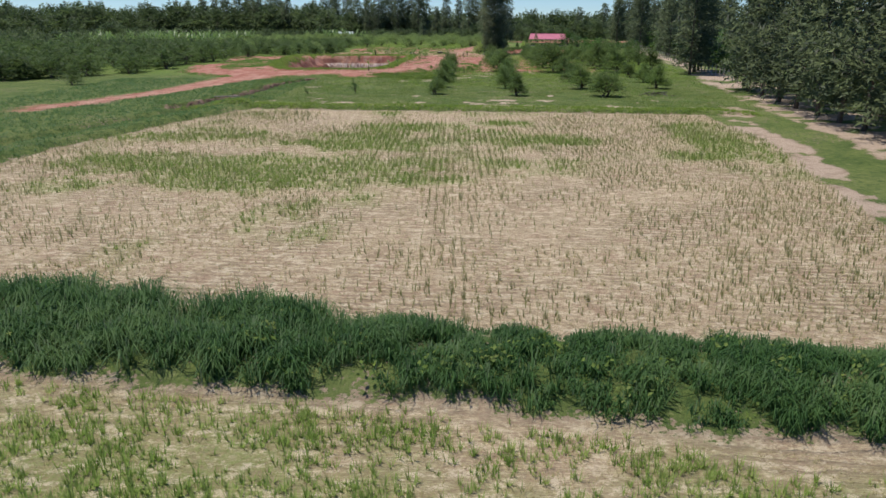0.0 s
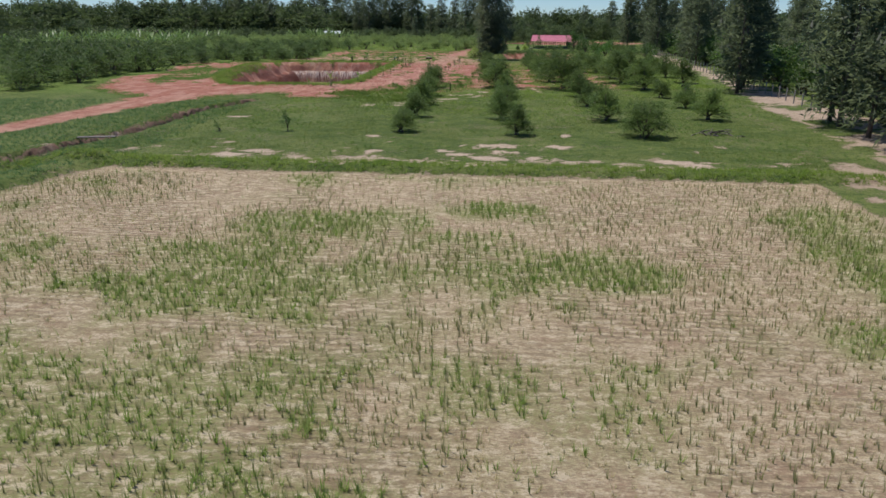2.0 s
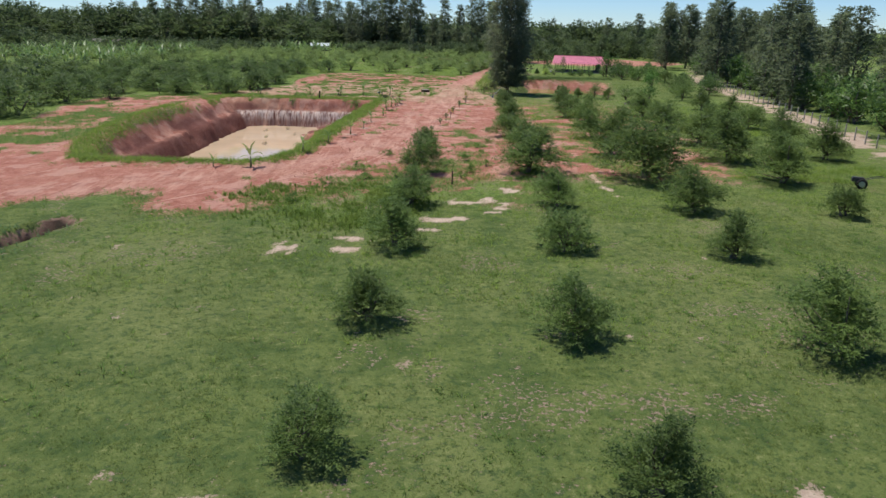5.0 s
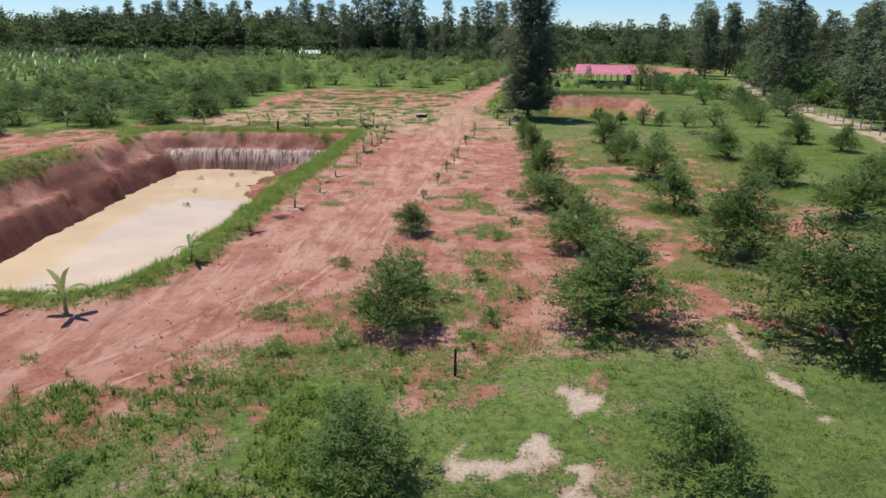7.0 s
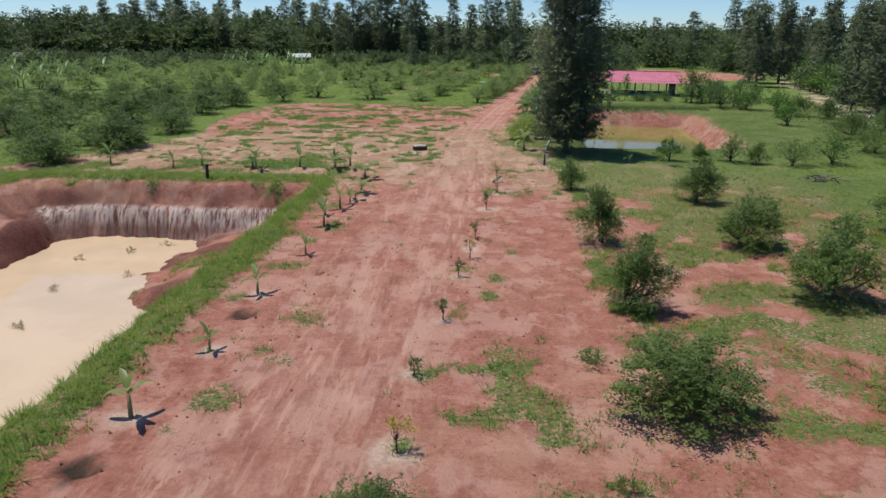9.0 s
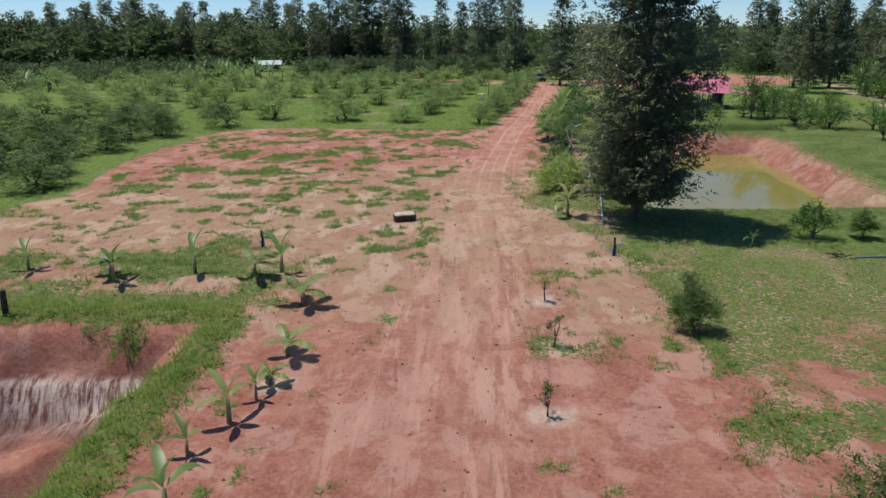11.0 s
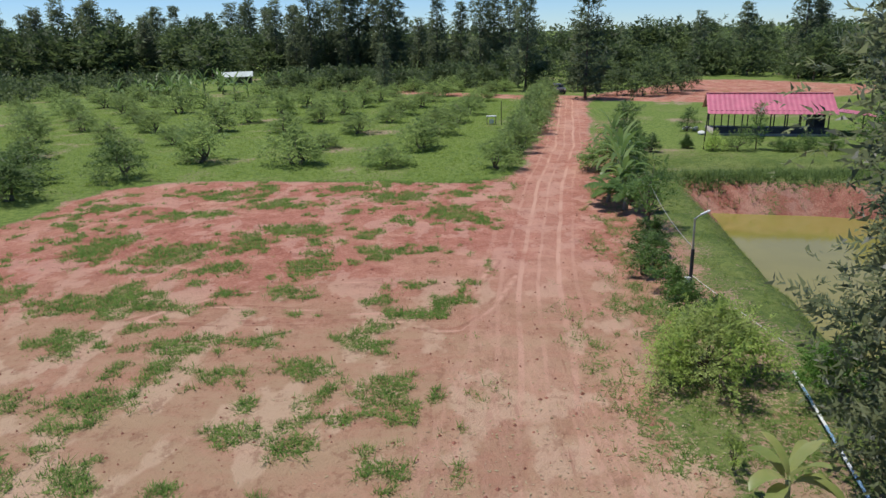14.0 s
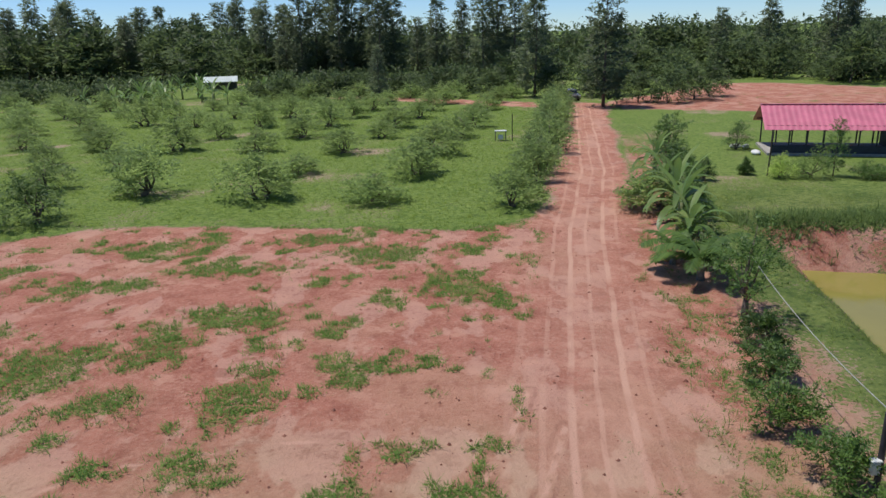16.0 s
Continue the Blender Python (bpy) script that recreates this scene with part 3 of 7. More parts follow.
    return dict(grass=grass, red=red, track=track, pale=pale, paddy=paddy, dark=dark, hollow_shade=cutting, regrow=regrow, lush=step(34, 44, y) * (1 - 0.7 * step(5, 8, x) * step(110, 100, y)) * (1 - 0.85 * step(2.2, 3.2, -lane) * step(105, 112, y) * step(164, 152, y)), lane=np.clip(lane, -9, 9), arc=np.clip(arc, 0, 3), pit=inside * step(93, 95, y), brown=step(94, 106, y + 6 * n1) * step(130, 117, y + 6 * n1))


# ---- ground ----
def ground_material():
    m, n, l, b = material("ground", 0.92, 0.12)
    pos = place(n)

    def at(name):
        a = n.new("ShaderNodeAttribute")
        a.attribute_name = name
        return a.outputs["Fac"]
    big, mid, fine, grit = noise_node(n, l, 0.12, 4, 0.6, pos), noise_node(n, l, 0.9, 5, 0.65, pos), noise_node(n, l, 7, 5, 0.7, pos), noise_node(n, l, 40, 3, 0.7, pos)
    # tan paddy soil with straw, and row shading drawn as dark stripes
    sep = n.new("ShaderNodeSeparateXYZ")
    l.new(pos, sep.inputs[0])
    rowpos = math_node(n, l, 'MULTIPLY_ADD', mid, 0.5, math_node(n, l, 'MULTIPLY_ADD', sep.outputs[0], 0.075, sep.outputs[1]))
    rows = math_node(n, l, 'SINE', math_node(n, l, 'MULTIPLY', rowpos, 2 * math.pi / 0.32))
    rowmask = ramp(n, l, rows, -0.5, 0.7)
    straw = noise_node(n, l, 16, 4, 0.7, pos, (0.35, 1.5, 1))
    tan = mixc(n, l, ramp(n, l, fine, 0.3, 0.7), (0.32, 0.222, 0.142), (0.545, 0.405, 0.262))
    tan = mixc(n, l, math_node(n, l, 'MULTIPLY', ramp(n, l, straw, 0.42, 0.66), 0.75), tan, (0.71, 0.595, 0.375))
    rowfield = ramp(n, l, noise_node(n, l, 0.22, 4, 0.6, pos), 0.44, 0.64)
    # shading between the rows put into the colour as darker stripes
    tan = mixc(n, l, math_node(n, l, 'MULTIPLY', rowmask, math_node(n, l, 'MULTIPLY', ramp(n, l, noise_node(n, l, 0.22, 4, 0.6, pos), 0.40, 0.60), 0.55)), tan, (0.28, 0.205, 0.135))
    tan = mixc(n, l, math_node(n, l, 'MULTIPLY', ramp(n, l, mid, 0.48, 0.66), 0.45), tan, (0.40, 0.25, 0.17))
    tan = mixc(n, l, math_node(n, l, 'MULTIPLY', at("regrow"), math_node(n, l, 'MULTIPLY_ADD', ramp(n, l, fine, 0.35, 0.65), 0.5, 0.35)), tan, (0.22, 0.28, 0.072))
    clump = noise_node(n, l, 5.0, 4, 0.7, pos, (1.6, 0.8, 1))
    tan = mixc(n, l, math_node(n, l, 'MULTIPLY', ramp(n, l, clump, 0.58, 0.70), 0.35), tan, (0.19, 0.19, 0.075))
    mottle = noise_node(n, l, 1.9, 6, 0.85, pos, (0.8, 1.3, 1))
    tan = mixc(n, l, math_node(n, l, 'MULTIPLY', ramp(n, l, mottle, 0.50, 0.60), 0.8), tan, (0.73, 0.605, 0.42))
    tan = mixc(n, l, math_node(n, l, 'MULTIPLY', ramp(n, l, mottle, 0.48, 0.38), 0.5), tan, (0.27, 0.205, 0.13))
    # red earth
    red = mixc(n, l, ramp(n, l, mid, 0.35, 0.65), (0.335, 0.118, 0.080), (0.455, 0.188, 0.132))
    red = mixc(n, l, math_node(n, l, 'MULTIPLY', ramp(n, l, fine, 0.4, 0.68), 0.75), red, (0.49, 0.25, 0.182))
    red = mixc(n, l, math_node(n, l, 'MULTIPLY', ramp(n, l, big, 0.5, 0.68), 0.5), red, (0.51, 0.295, 0.195))
    red = mixc(n, l, math_node(n, l, 'MULTIPLY', ramp(n, l, grit, 0.52, 0.70), 0.65), red, (0.17, 0.065, 0.045))
    scab = noise_node(n, l, 0.6, 6, 0.68, pos, (1, 1.15, 1))
    plate = noise_node(n, l, 0.42, 4, 0.55, pos, (1.2, 0.7, 1))
    red = mixc(n, l, math_node(n, l, 'MULTIPLY', ramp(n, l, plate, 0.52, 0.57), 0.5), red, (0.58, 0.345, 0.265))
    red = mixc(n, l, math_node(n, l, 'MULTIPLY', ramp(n, l, scab, 0.53, 0.62), 0.55), red, (0.57, 0.310, 0.222))
    red = mixc(n, l, math_node(n, l, 'MULTIPLY', ramp(n, l, scab, 0.45, 0.37), 0.45), red, (0.25, 0.083, 0.057))
    drag = noise_node(n, l, 1.5, 5, 0.75, pos, (1.1, 0.8, 1))
    red = mixc(n, l, math_node(n, l, 'MULTIPLY', ramp(n, l, drag, 0.52, 0.68), 0.55), red, (0.53, 0.280, 0.202))
    red = mixc(n, l, math_node(n, l, 'MULTIPLY', ramp(n, l, drag, 0.44, 0.34), 0.4), red, (0.24, 0.08, 0.056))
    red = mixc(n, l, math_node(n, l, 'MULTIPLY', at("brown"), math_node(n, l, 'MULTIPLY_ADD', ramp(n, l, noise_node(n, l, 0.35, 5, 0.7, pos, (0.7, 1.4, 1)), 0.36, 0.60), 0.50, 0.46)), red, (0.43, 0.288, 0.178))
    red = mixc(n, l, math_node(n, l, 'MULTIPLY', at("brown"), math_node(n, l, 'MULTIPLY', ramp(n, l, plate, 0.51, 0.57), 0.5)), red, (0.60, 0.43, 0.30))
    red = mixc(n, l, math_node(n, l, 'MULTIPLY', at("brown"), math_node(n, l, 'MULTIPLY', ramp(n, l, drag, 0.48, 0.38), 0.55)), red, (0.28, 0.145, 0.092))
    wob = math_node(n, l, 'MULTIPLY_ADD', math_node(n, l, 'SUBTRACT', noise_node(n, l, 0.13, 2, 0.5, pos), 0.5), 0.5, at("lane"))
    wear = ramp(n, l, noise_node(n, l, 0.22, 4, 0.6, pos), 0.30, 0.55)
    worn = math_node(n, l, 'MULTIPLY', at("track"), 0.3)
    far_lane = ramp(n, l, sep.outputs[1], 108, 128)
    rutted = math_node(n, l, 'MULTIPLY_ADD', far_lane, 0.62, 0.38)
    for off, half, gain in ((-0.85, 0.17, 1.0), (0.80, 0.17, 1.0), (0.02, 0.12, 0.8), (-1.55, 0.13, 0.5), (1.6, 0.14, 0.6), (0.45, 0.12, 0.35), (2.5, 0.2, 0.35)):
        d = math_node(n, l, 'ABSOLUTE', math_node(n, l, 'SUBTRACT', wob, off))
        worn = math_node(n, l, 'MAXIMUM', worn, math_node(n, l, 'MULTIPLY', math_node(n, l, 'MULTIPLY', ramp(n, l, d, half, half * 0.35), gain), rutted))
    braid = noise_node(n, l, 1.0, 7, 0.72, pos, (0.85, 0.17, 1))
    close = ramp(n, l, math_node(n, l, 'ABSOLUTE', at("lane")), 5.5, 1.5)
    worn = math_node(n, l, 'MAXIMUM', worn, math_node(n, l, 'MULTIPLY', math_node(n, l, 'MULTIPLY', ramp(n, l, braid, 0.52, 0.60), close), math_node(n, l, 'MULTIPLY_ADD', far_lane, -0.6, 0.9)))
    for half, gain in ((0.14, 0.95),):
        worn = math_node(n, l, 'MAXIMUM', worn, math_node(n, l, 'MULTIPLY', ramp(n, l, at("arc"), half, half * 0.4), gain))
    beside = ramp(n, l, math_node(n, l, 'ABSOLUTE', math_node(n, l, 'SUBTRACT', at("arc"), 0.24)), 0.10, 0.03)
    red = mixc(n, l, math_node(n, l, 'MULTIPLY', math_node(n, l, 'MULTIPLY', beside, ramp(n, l, mid, 0.45, 0.6)), 0.45), red, (0.22, 0.08, 0.055))
    worn = math_node(n, l, 'MULTIPLY', worn, wear)
    red = mixc(n, l, worn, red, (0.585, 0.340, 0.250))
    rut = noise_node(n, l, 1.0, 6, 0.7, pos, (1.5, 0.14, 1))
    near_lane = math_node(n, l, 'MULTIPLY', close, math_node(n, l, 'MULTIPLY_ADD', far_lane, -0.5, 0.6))
    red = mixc(n, l, math_node(n, l, 'MULTIPLY', ramp(n, l, rut, 0.55, 0.62), near_lane), red, (0.60, 0.345, 0.25))
    red = mixc(n, l, math_node(n, l, 'MULTIPLY', ramp(n, l, rut, 0.42, 0.34), near_lane), red, (0.26, 0.092, 0.066))
    groove = math_node(n, l, 'MULTIPLY', math_node(n, l, 'MULTIPLY', ramp(n, l, braid, 0.47, 0.40), close), math_node(n, l, 'MULTIPLY_ADD', far_lane, -0.2, 0.28))
    red = mixc(n, l, groove, red, (0.25, 0.085, 0.058))
    # darker cut earth in the pit, with pale streaks low on the far wall
    dark_earth = mixc(n, l, ramp(n, l, fine, 0.3, 0.7), (0.11, 0.042, 0.035), (0.20, 0.085, 0.066))
    red = mixc(n, l, math_node(n, l, 'MULTIPLY', at("dark"), 0.85), red, dark_earth)
    # shade inside the ditch and holes, painted as a near-black colour
    red = mixc(n, l, math_node(n, l, 'MULTIPLY', at("hollow_shade"), 0.95), red, (0.05, 0.043, 0.03))
    streak = noise_node(n, l, 3.0, 4, 0.7, pos, (1.6, 0.5, 0.12))
    cut = math_node(n, l, 'MULTIPLY', at("pit"), math_node(n, l, 'MULTIPLY', ramp(n, l, sep.outputs[2], -1.35, -1.6), math_node(n, l, 'MULTIPLY', math_node(n, l, 'MULTIPLY_ADD', ramp(n, l, sep.outputs[2], -3.0, -2.2), 0.7, 0.3), ramp(n, l, streak, 0.36, 0.58))))
    red = mixc(n, l, cut, red, (0.66, 0.53, 0.45))
    sand = mixc(n, l, ramp(n, l, fine, 0.3, 0.7), (0.52, 0.385, 0.285), (0.76, 0.60, 0.46))
    sand = mixc(n, l, math_node(n, l, 'MULTIPLY', ramp(n, l, mid, 0.5, 0.7), 0.6), sand, (0.27, 0.185, 0.125))
    tuft, patch = noise_node(n, l, 2.6, 5, 0.75, pos), noise_node(n, l, 0.45, 5, 0.65, pos)
    green = mixc(n, l, ramp(n, l, patch, 0.35, 0.62), (0.088, 0.130, 0.036), (0.160, 0.200, 0.058))
    green = mixc(n, l, math_node(n, l, 'MULTIPLY', ramp(n, l, big, 0.45, 0.62), 0.6), green, (0.215, 0.240, 0.082))
    green = mixc(n, l, math_node(n, l, 'MULTIPLY', ramp(n, l, tuft, 0.50, 0.38), 0.75), green, (0.052, 0.092, 0.030))
    green = mixc(n, l, math_node(n, l, 'MULTIPLY', ramp(n, l, tuft, 0.56, 0.68), 0.6), green, (0.30, 0.305, 0.12))
    green = mixc(n, l, math_node(n, l, 'MULTIPLY', ramp(n, l, fine, 0.5, 0.68), 0.5), green, (0.085, 0.14, 0.036))
    fresh = mixc(n, l, ramp(n, l, tuft, 0.36, 0.62), (0.098, 0.165, 0.032), (0.212, 0.285, 0.066))
    fresh = mixc(n, l, math_node(n, l, 'MULTIPLY', ramp(n, l, patch, 0.40, 0.30), 0.5), fresh, (0.075, 0.115, 0.03))
    green = mixc(n, l, math_node(n, l, 'MULTIPLY', at("lush"), 0.72), green, fresh)
    green = mixc(n, l, math_node(n, l, 'MULTIPLY', at("red"), 0.6), green, mixc(n, l, ramp(n, l, tuft, 0.36, 0.62), (0.070, 0.115, 0.034), (0.155, 0.205, 0.062)))
    c = mixc(n, l, at("red"), mixc(n, l, 0.65, sand, (0.235, 0.160, 0.110)), red)
    c = mixc(n, l, at("paddy"), c, tan)
    c = mixc(n, l, math_node(n, l, 'MULTIPLY', at("pale"), 0.85), c, sand)
    thin = math_node(n, l, 'MULTIPLY_ADD', at("red"), -0.34, 1.0)
    gm = math_node(n, l, 'ADD', math_node(n, l, 'MULTIPLY', at("grass"), thin), math_node(n, l, 'MULTIPLY_ADD', math_node(n, l, 'SUBTRACT', fine, 0.5), 2.2, math_node(n, l, 'MULTIPLY', math_node(n, l, 'SUBTRACT', tuft, 0.5), 1.2)))
    c = mixc(n, l, ramp(n, l, gm, 0.36, 0.64), c, green)
    l.new(c, b.inputs["Base Color"])
    h = math_node(n, l, 'MULTIPLY_ADD', fine, 0.7, math_node(n, l, 'MULTIPLY', grit, 0.3))
    h = math_node(n, l, 'MULTIPLY_ADD', math_node(n, l, 'MULTIPLY', math_node(n, l, 'MULTIPLY', rowmask, rowfield), at("paddy")), -0.45, h)
    bump(n, l, b, h, 0.9, 0.12)
    return m


def axis(parts):
    out = []
    for a, b, s in parts:
        out.append(np.arange(a, b - 1e-6, s))
    return np.concatenate(out + [np.array([parts[-1][1]])])


GX = axis([(-3000, -600, 600), (-600, -120, 60), (-120, -48, 1.5), (-48, -32, 0.5), (-32, -8, 0.36), (-8, 9, 0.28), (9, 30, 0.4), (30, 54, 0.8), (54, 120, 2), (120, 600, 60), (600, 3000, 600)])
GY = axis([(-3000, -600, 600), (-600, -80, 40), (-80, -58, 1.0), (-58, -6, 0.55), (-6, 3, 0.25), (3, 93, 0.45), (93, 99.6, 0.22), (99.6, 156, 0.45), (156, 245, 1.2), (245, 400, 5), (400, 1000, 60), (1000, 4000, 600)])
gx, gy = np.meshgrid(GX, GY)
gx, gy = gx.ravel(), gy.ravel()
nx, ny = len(GX), len(GY)
ix = np.arange(nx * ny).reshape(ny, nx)
quads = np.stack([ix[:-1, :-1], ix[:-1, 1:], ix[1:, 1:], ix[1:, :-1]], -1).reshape(-1, 4)
ground_mesh = mesh_np("ground", np.stack([gx, gy, height(gx, gy)], 1), quads, ground_material(), True)
for key, values in cover(gx, gy).items():
    ground_mesh.attributes.new(key, 'FLOAT', 'POINT').data.foreach_set("value", values.astype(np.float32))
ground = tagged(new("ground", ground_mesh), "sunlit ground of paddy, meadow and bare red earth", "ground", kind="structure")


def water(name, poly, z, murk, label):
    m, n, l, b = material(name, 0.05, 0.35)
    pos = place(n)
    f, g = noise_node(n, l, 0.25, 4, 0.6, pos), noise_node(n, l, 2.0, 3, 0.6, pos)
    c = mixc(n, l, ramp(n, l, f, 0.35, 0.65), murk, tuple(v * 0.9 for v in murk))
    l.new(c, b.inputs["Base Color"])
    bump(n, l, b, g, 0.03, 0.02)
    bm = bmesh.new()
    top = [bm.verts.new((x, y, z)) for x, y in poly]
    bm.faces.new(top)
    bmesh.ops.recalc_face_normals(bm, faces=bm.faces)
    me = bpy.data.meshes.new(name)
    bm.to_mesh(me)
    bm.free()
    me.materials.append(m)
    return tagged(new(name, me), label, "water", kind="structure")


water("water", [(-33, 50), (-9, 50), (-9, 99), (-33, 99)], WATER_A, (0.74, 0.55, 0.36), "still milky tan water in a dug pond")
water("water", [(8, 112), (33, 112), (34, 152), (8, 153)], WATER_B, (0.27, 0.235, 0.06), "still olive green pond water with reflections")


# ---- plants ----
def leaf_mesh(name, centres, normals, length, width, mat, r, droop=0.0, fold=0.15):
    """Leaves as folded rhombs: centres (n, 3), each turned about its own way."""
    n = len(centres)
    d = r.normal(size=(n, 3))
    d += normals * 0.9
    d[:, 2] -= droop
    d /= np.linalg.norm(d, axis=1)[:, None] + 1e-9
    s = np.cross(d, r.normal(size=(n, 3)) * 0.8 + np.array([0, 0, 1.0 - droop]))
    s /= np.linalg.norm(s, axis=1)[:, None] + 1e-9
    u = np.cross(s, d)
    k = r.uniform(0.65, 1.3, (n, 1))
    L, W = length * k, width * k
    v = np.stack([centres - d * L * 0.5, centres + s * W * 0.5 + u * W * fold, centres + d * L * 0.5, centres - s * W * 0.5 + u * W * fold], 1)
    f = np.arange(n * 4).reshape(n, 4)
    return mesh_np(name, v.reshape(-1, 3), f, mat)


def spray_mesh(name, base, way, length, leaflets, leaf, width, mat, r, droop=0.3):
    """Leafy twigs: base (n, 3) and their direction; each a bent row of leaflets to both sides."""
    n = len(base)
    d = way / (np.linalg.norm(way, axis=1)[:, None] + 1e-9)
    side = np.cross(d, r.normal(size=(n, 3)) * 0.5 + np.array([0, 0, 1.0]))
    side /= np.linalg.norm(side, axis=1)[:, None] + 1e-9
    up = np.cross(side, d)
    L = length * r.uniform(0.6, 1.35, n)
    t = (np.arange(leaflets) + r.uniform(0.1, 0.9, (n, leaflets))) / leaflets
    at_t = base[:, None] + d[:, None] * (L[:, None] * t)[:, :, None]
    at_t[:, :, 2] -= droop * L[:, None] * t * t
    sign = np.where(np.arange(leaflets) % 2, 1.0, -1.0)[None, :, None] * r.uniform(0.6, 1.2, (n, leaflets, 1))
    tip = side[:, None] * sign + d[:, None] * r.uniform(0.3, 1.1, (n, leaflets, 1)) + up[:, None] * r.uniform(-0.5, 0.55, (n, leaflets, 1))
    tip[:, :, 2] -= 0.6 * droop
    tip /= np.linalg.norm(tip, axis=2)[:, :, None] + 1e-9
    size = leaf * r.uniform(0.6, 1.35, (n, leaflets, 1)) * (1.15 - 0.45 * t[:, :, None])
    broad = np.cross(tip, up[:, None] + 0.5 * r.normal(size=(n, leaflets, 3)))
    broad /= np.linalg.norm(broad, axis=2)[:, :, None] + 1e-9
    w = broad * width * 0.5 * size / leaf
    root = at_t + tip * size * 0.3
    v = np.stack([at_t + tip * size * 0.02 + w * 0.5, root - w, at_t + tip * size], 2)
    return mesh_np(name, v.reshape(-1, 3), np.arange(n * leaflets * 3).reshape(-1, 3), mat)


def clumps(r, hubs, radii, total):
    """Points spread over clumps, more of them near each clump's skin."""
    w = radii ** 2
    pick = r.choice(len(hubs), total, p=w / w.sum())
    q = r.normal(size=(total, 3))
    q /= np.linalg.norm(q, axis=1)[:, None]
    rad = r.uniform(0.25, 1.0, (total, 1)) ** 0.55
    return hubs[pick] + q * rad * radii[pick][:, None] * np.array([1, 1, 0.8]), q


def limb_mesh(name, r, foot_r, forks, mat, stems=1, top=0.6, spread=0.35):
    """Trunk and limbs: forks are points that the limbs reach for."""
    bm = bmesh.new()
    for s in range(stems):
        a = r.uniform(0, 6.3)
        off = Vector((math.cos(a), math.sin(a), 0)) * (0.05 * (stems > 1))
        crotch = Vector((r.uniform(-.06, .06), r.uniform(-.06, .06), top)) + off * 2
        tube(bm, [off - Vector((0, 0, 0.06)), off + (crotch - off) * 0.5 + Vector((r.uniform(-.03, .03), r.uniform(-.03, .03), 0)), crotch], [foot_r * 1.25, foot_r, foot_r * 0.75], 7)
        for t in forks[s::stems]:
            t = Vector(t)
            m = crotch.lerp(t, 0.5) + Vector(r.uniform(-spread, spread, 3)) * 0.25
            tube(bm, [crotch, m, t], [foot_r * 0.6, foot_r * 0.36, foot_r * 0.1], 5)
    me = bpy.data.meshes.new(name)
    bm.to_mesh(me)
    bm.free()
    me.materials.append(mat)
    for p in me.polygons:
        p.use_smooth = True
    return me


def bushy_tree(name, seed, wide, high, leaves, leaf, mat, at, label, category="tree", bare=0.05, nclump=34, group="", stems=2, limbs=10, fat=0.085, droop=0.25, rise=(25, 88), low_share=0.4, per=8):
    """A low spreading tree: several stems, clumped crown with gaps."""
    r = rnd(seed)
    root = thing(name, at, label, category, group)
    # shoots fan out from the stems; the leaves sit along their outer parts
    az = r.uniform(0, 6.283, nclump) + 0.5 * np.sin(np.arange(nclump) * 1.7)
    el = np.radians(np.where(r.uniform(size=nclump) < low_share, r.uniform(6, 34, nclump), r.uniform(*rise, nclump)))
    lop = 1 + 0.22 * np.cos(az - seed) + 0.12 * np.sin(2 * az + seed)
    reach = r.uniform(0.66, 1.08, nclump) * lop
    ends = np.stack([np.cos(az) * np.cos(el) * wide / 2 * reach, np.sin(az) * np.cos(el) * wide / 2 * reach, high * (bare + 0.04 + (0.90 - bare) * np.sin(el) * np.minimum(reach, 1.05))], 1)
    crotch = np.array([0, 0, high * max(bare * 0.6, 0.08)])
    pick = r.randint(0, nclump, leaves)
    t = r.uniform(0.22, 1.0, leaves) ** 0.62
    mid = crotch + (ends[pick] - crotch) * t[:, None]
    mid[:, 2] += high * 0.10 * np.sin(t * math.pi) - high * 0.03 * t ** 3
    q = r.normal(size=(leaves, 3))
    puff = wide * fat * (1.25 - 0.75 * t)
    pts = mid + q * puff[:, None] * np.array([1, 1, 0.7])
    low = 0.06 * high
    pts[:, 2] = np.where(pts[:, 2] < low, 2 * low - pts[:, 2], pts[:, 2])
    pts[:, :2] *= np.where(pts[:, 2] < 0.16 * high, 0.72, 1.0)[:, None]
    way = (pts - np.array([0, 0, 0.3 * high])) / np.array([wide, wide, high]) * 2.2 + r.normal(size=(leaves, 3)) * 0.35 + np.array([0, 0, 0.25])
    part_np("crown", spray_mesh("crown", pts, way, leaf * 2.6, per, leaf, leaf * 0.5, mat, r, droop), root)
    part_np("trunk", limb_mesh("trunk", r, 0.020 * wide + 0.015, [tuple(e * np.array([.8, .8, .9])) for e in ends[:limbs]], M_BARK, stems, high * max(bare * 0.7, 0.12)), root)
    return root


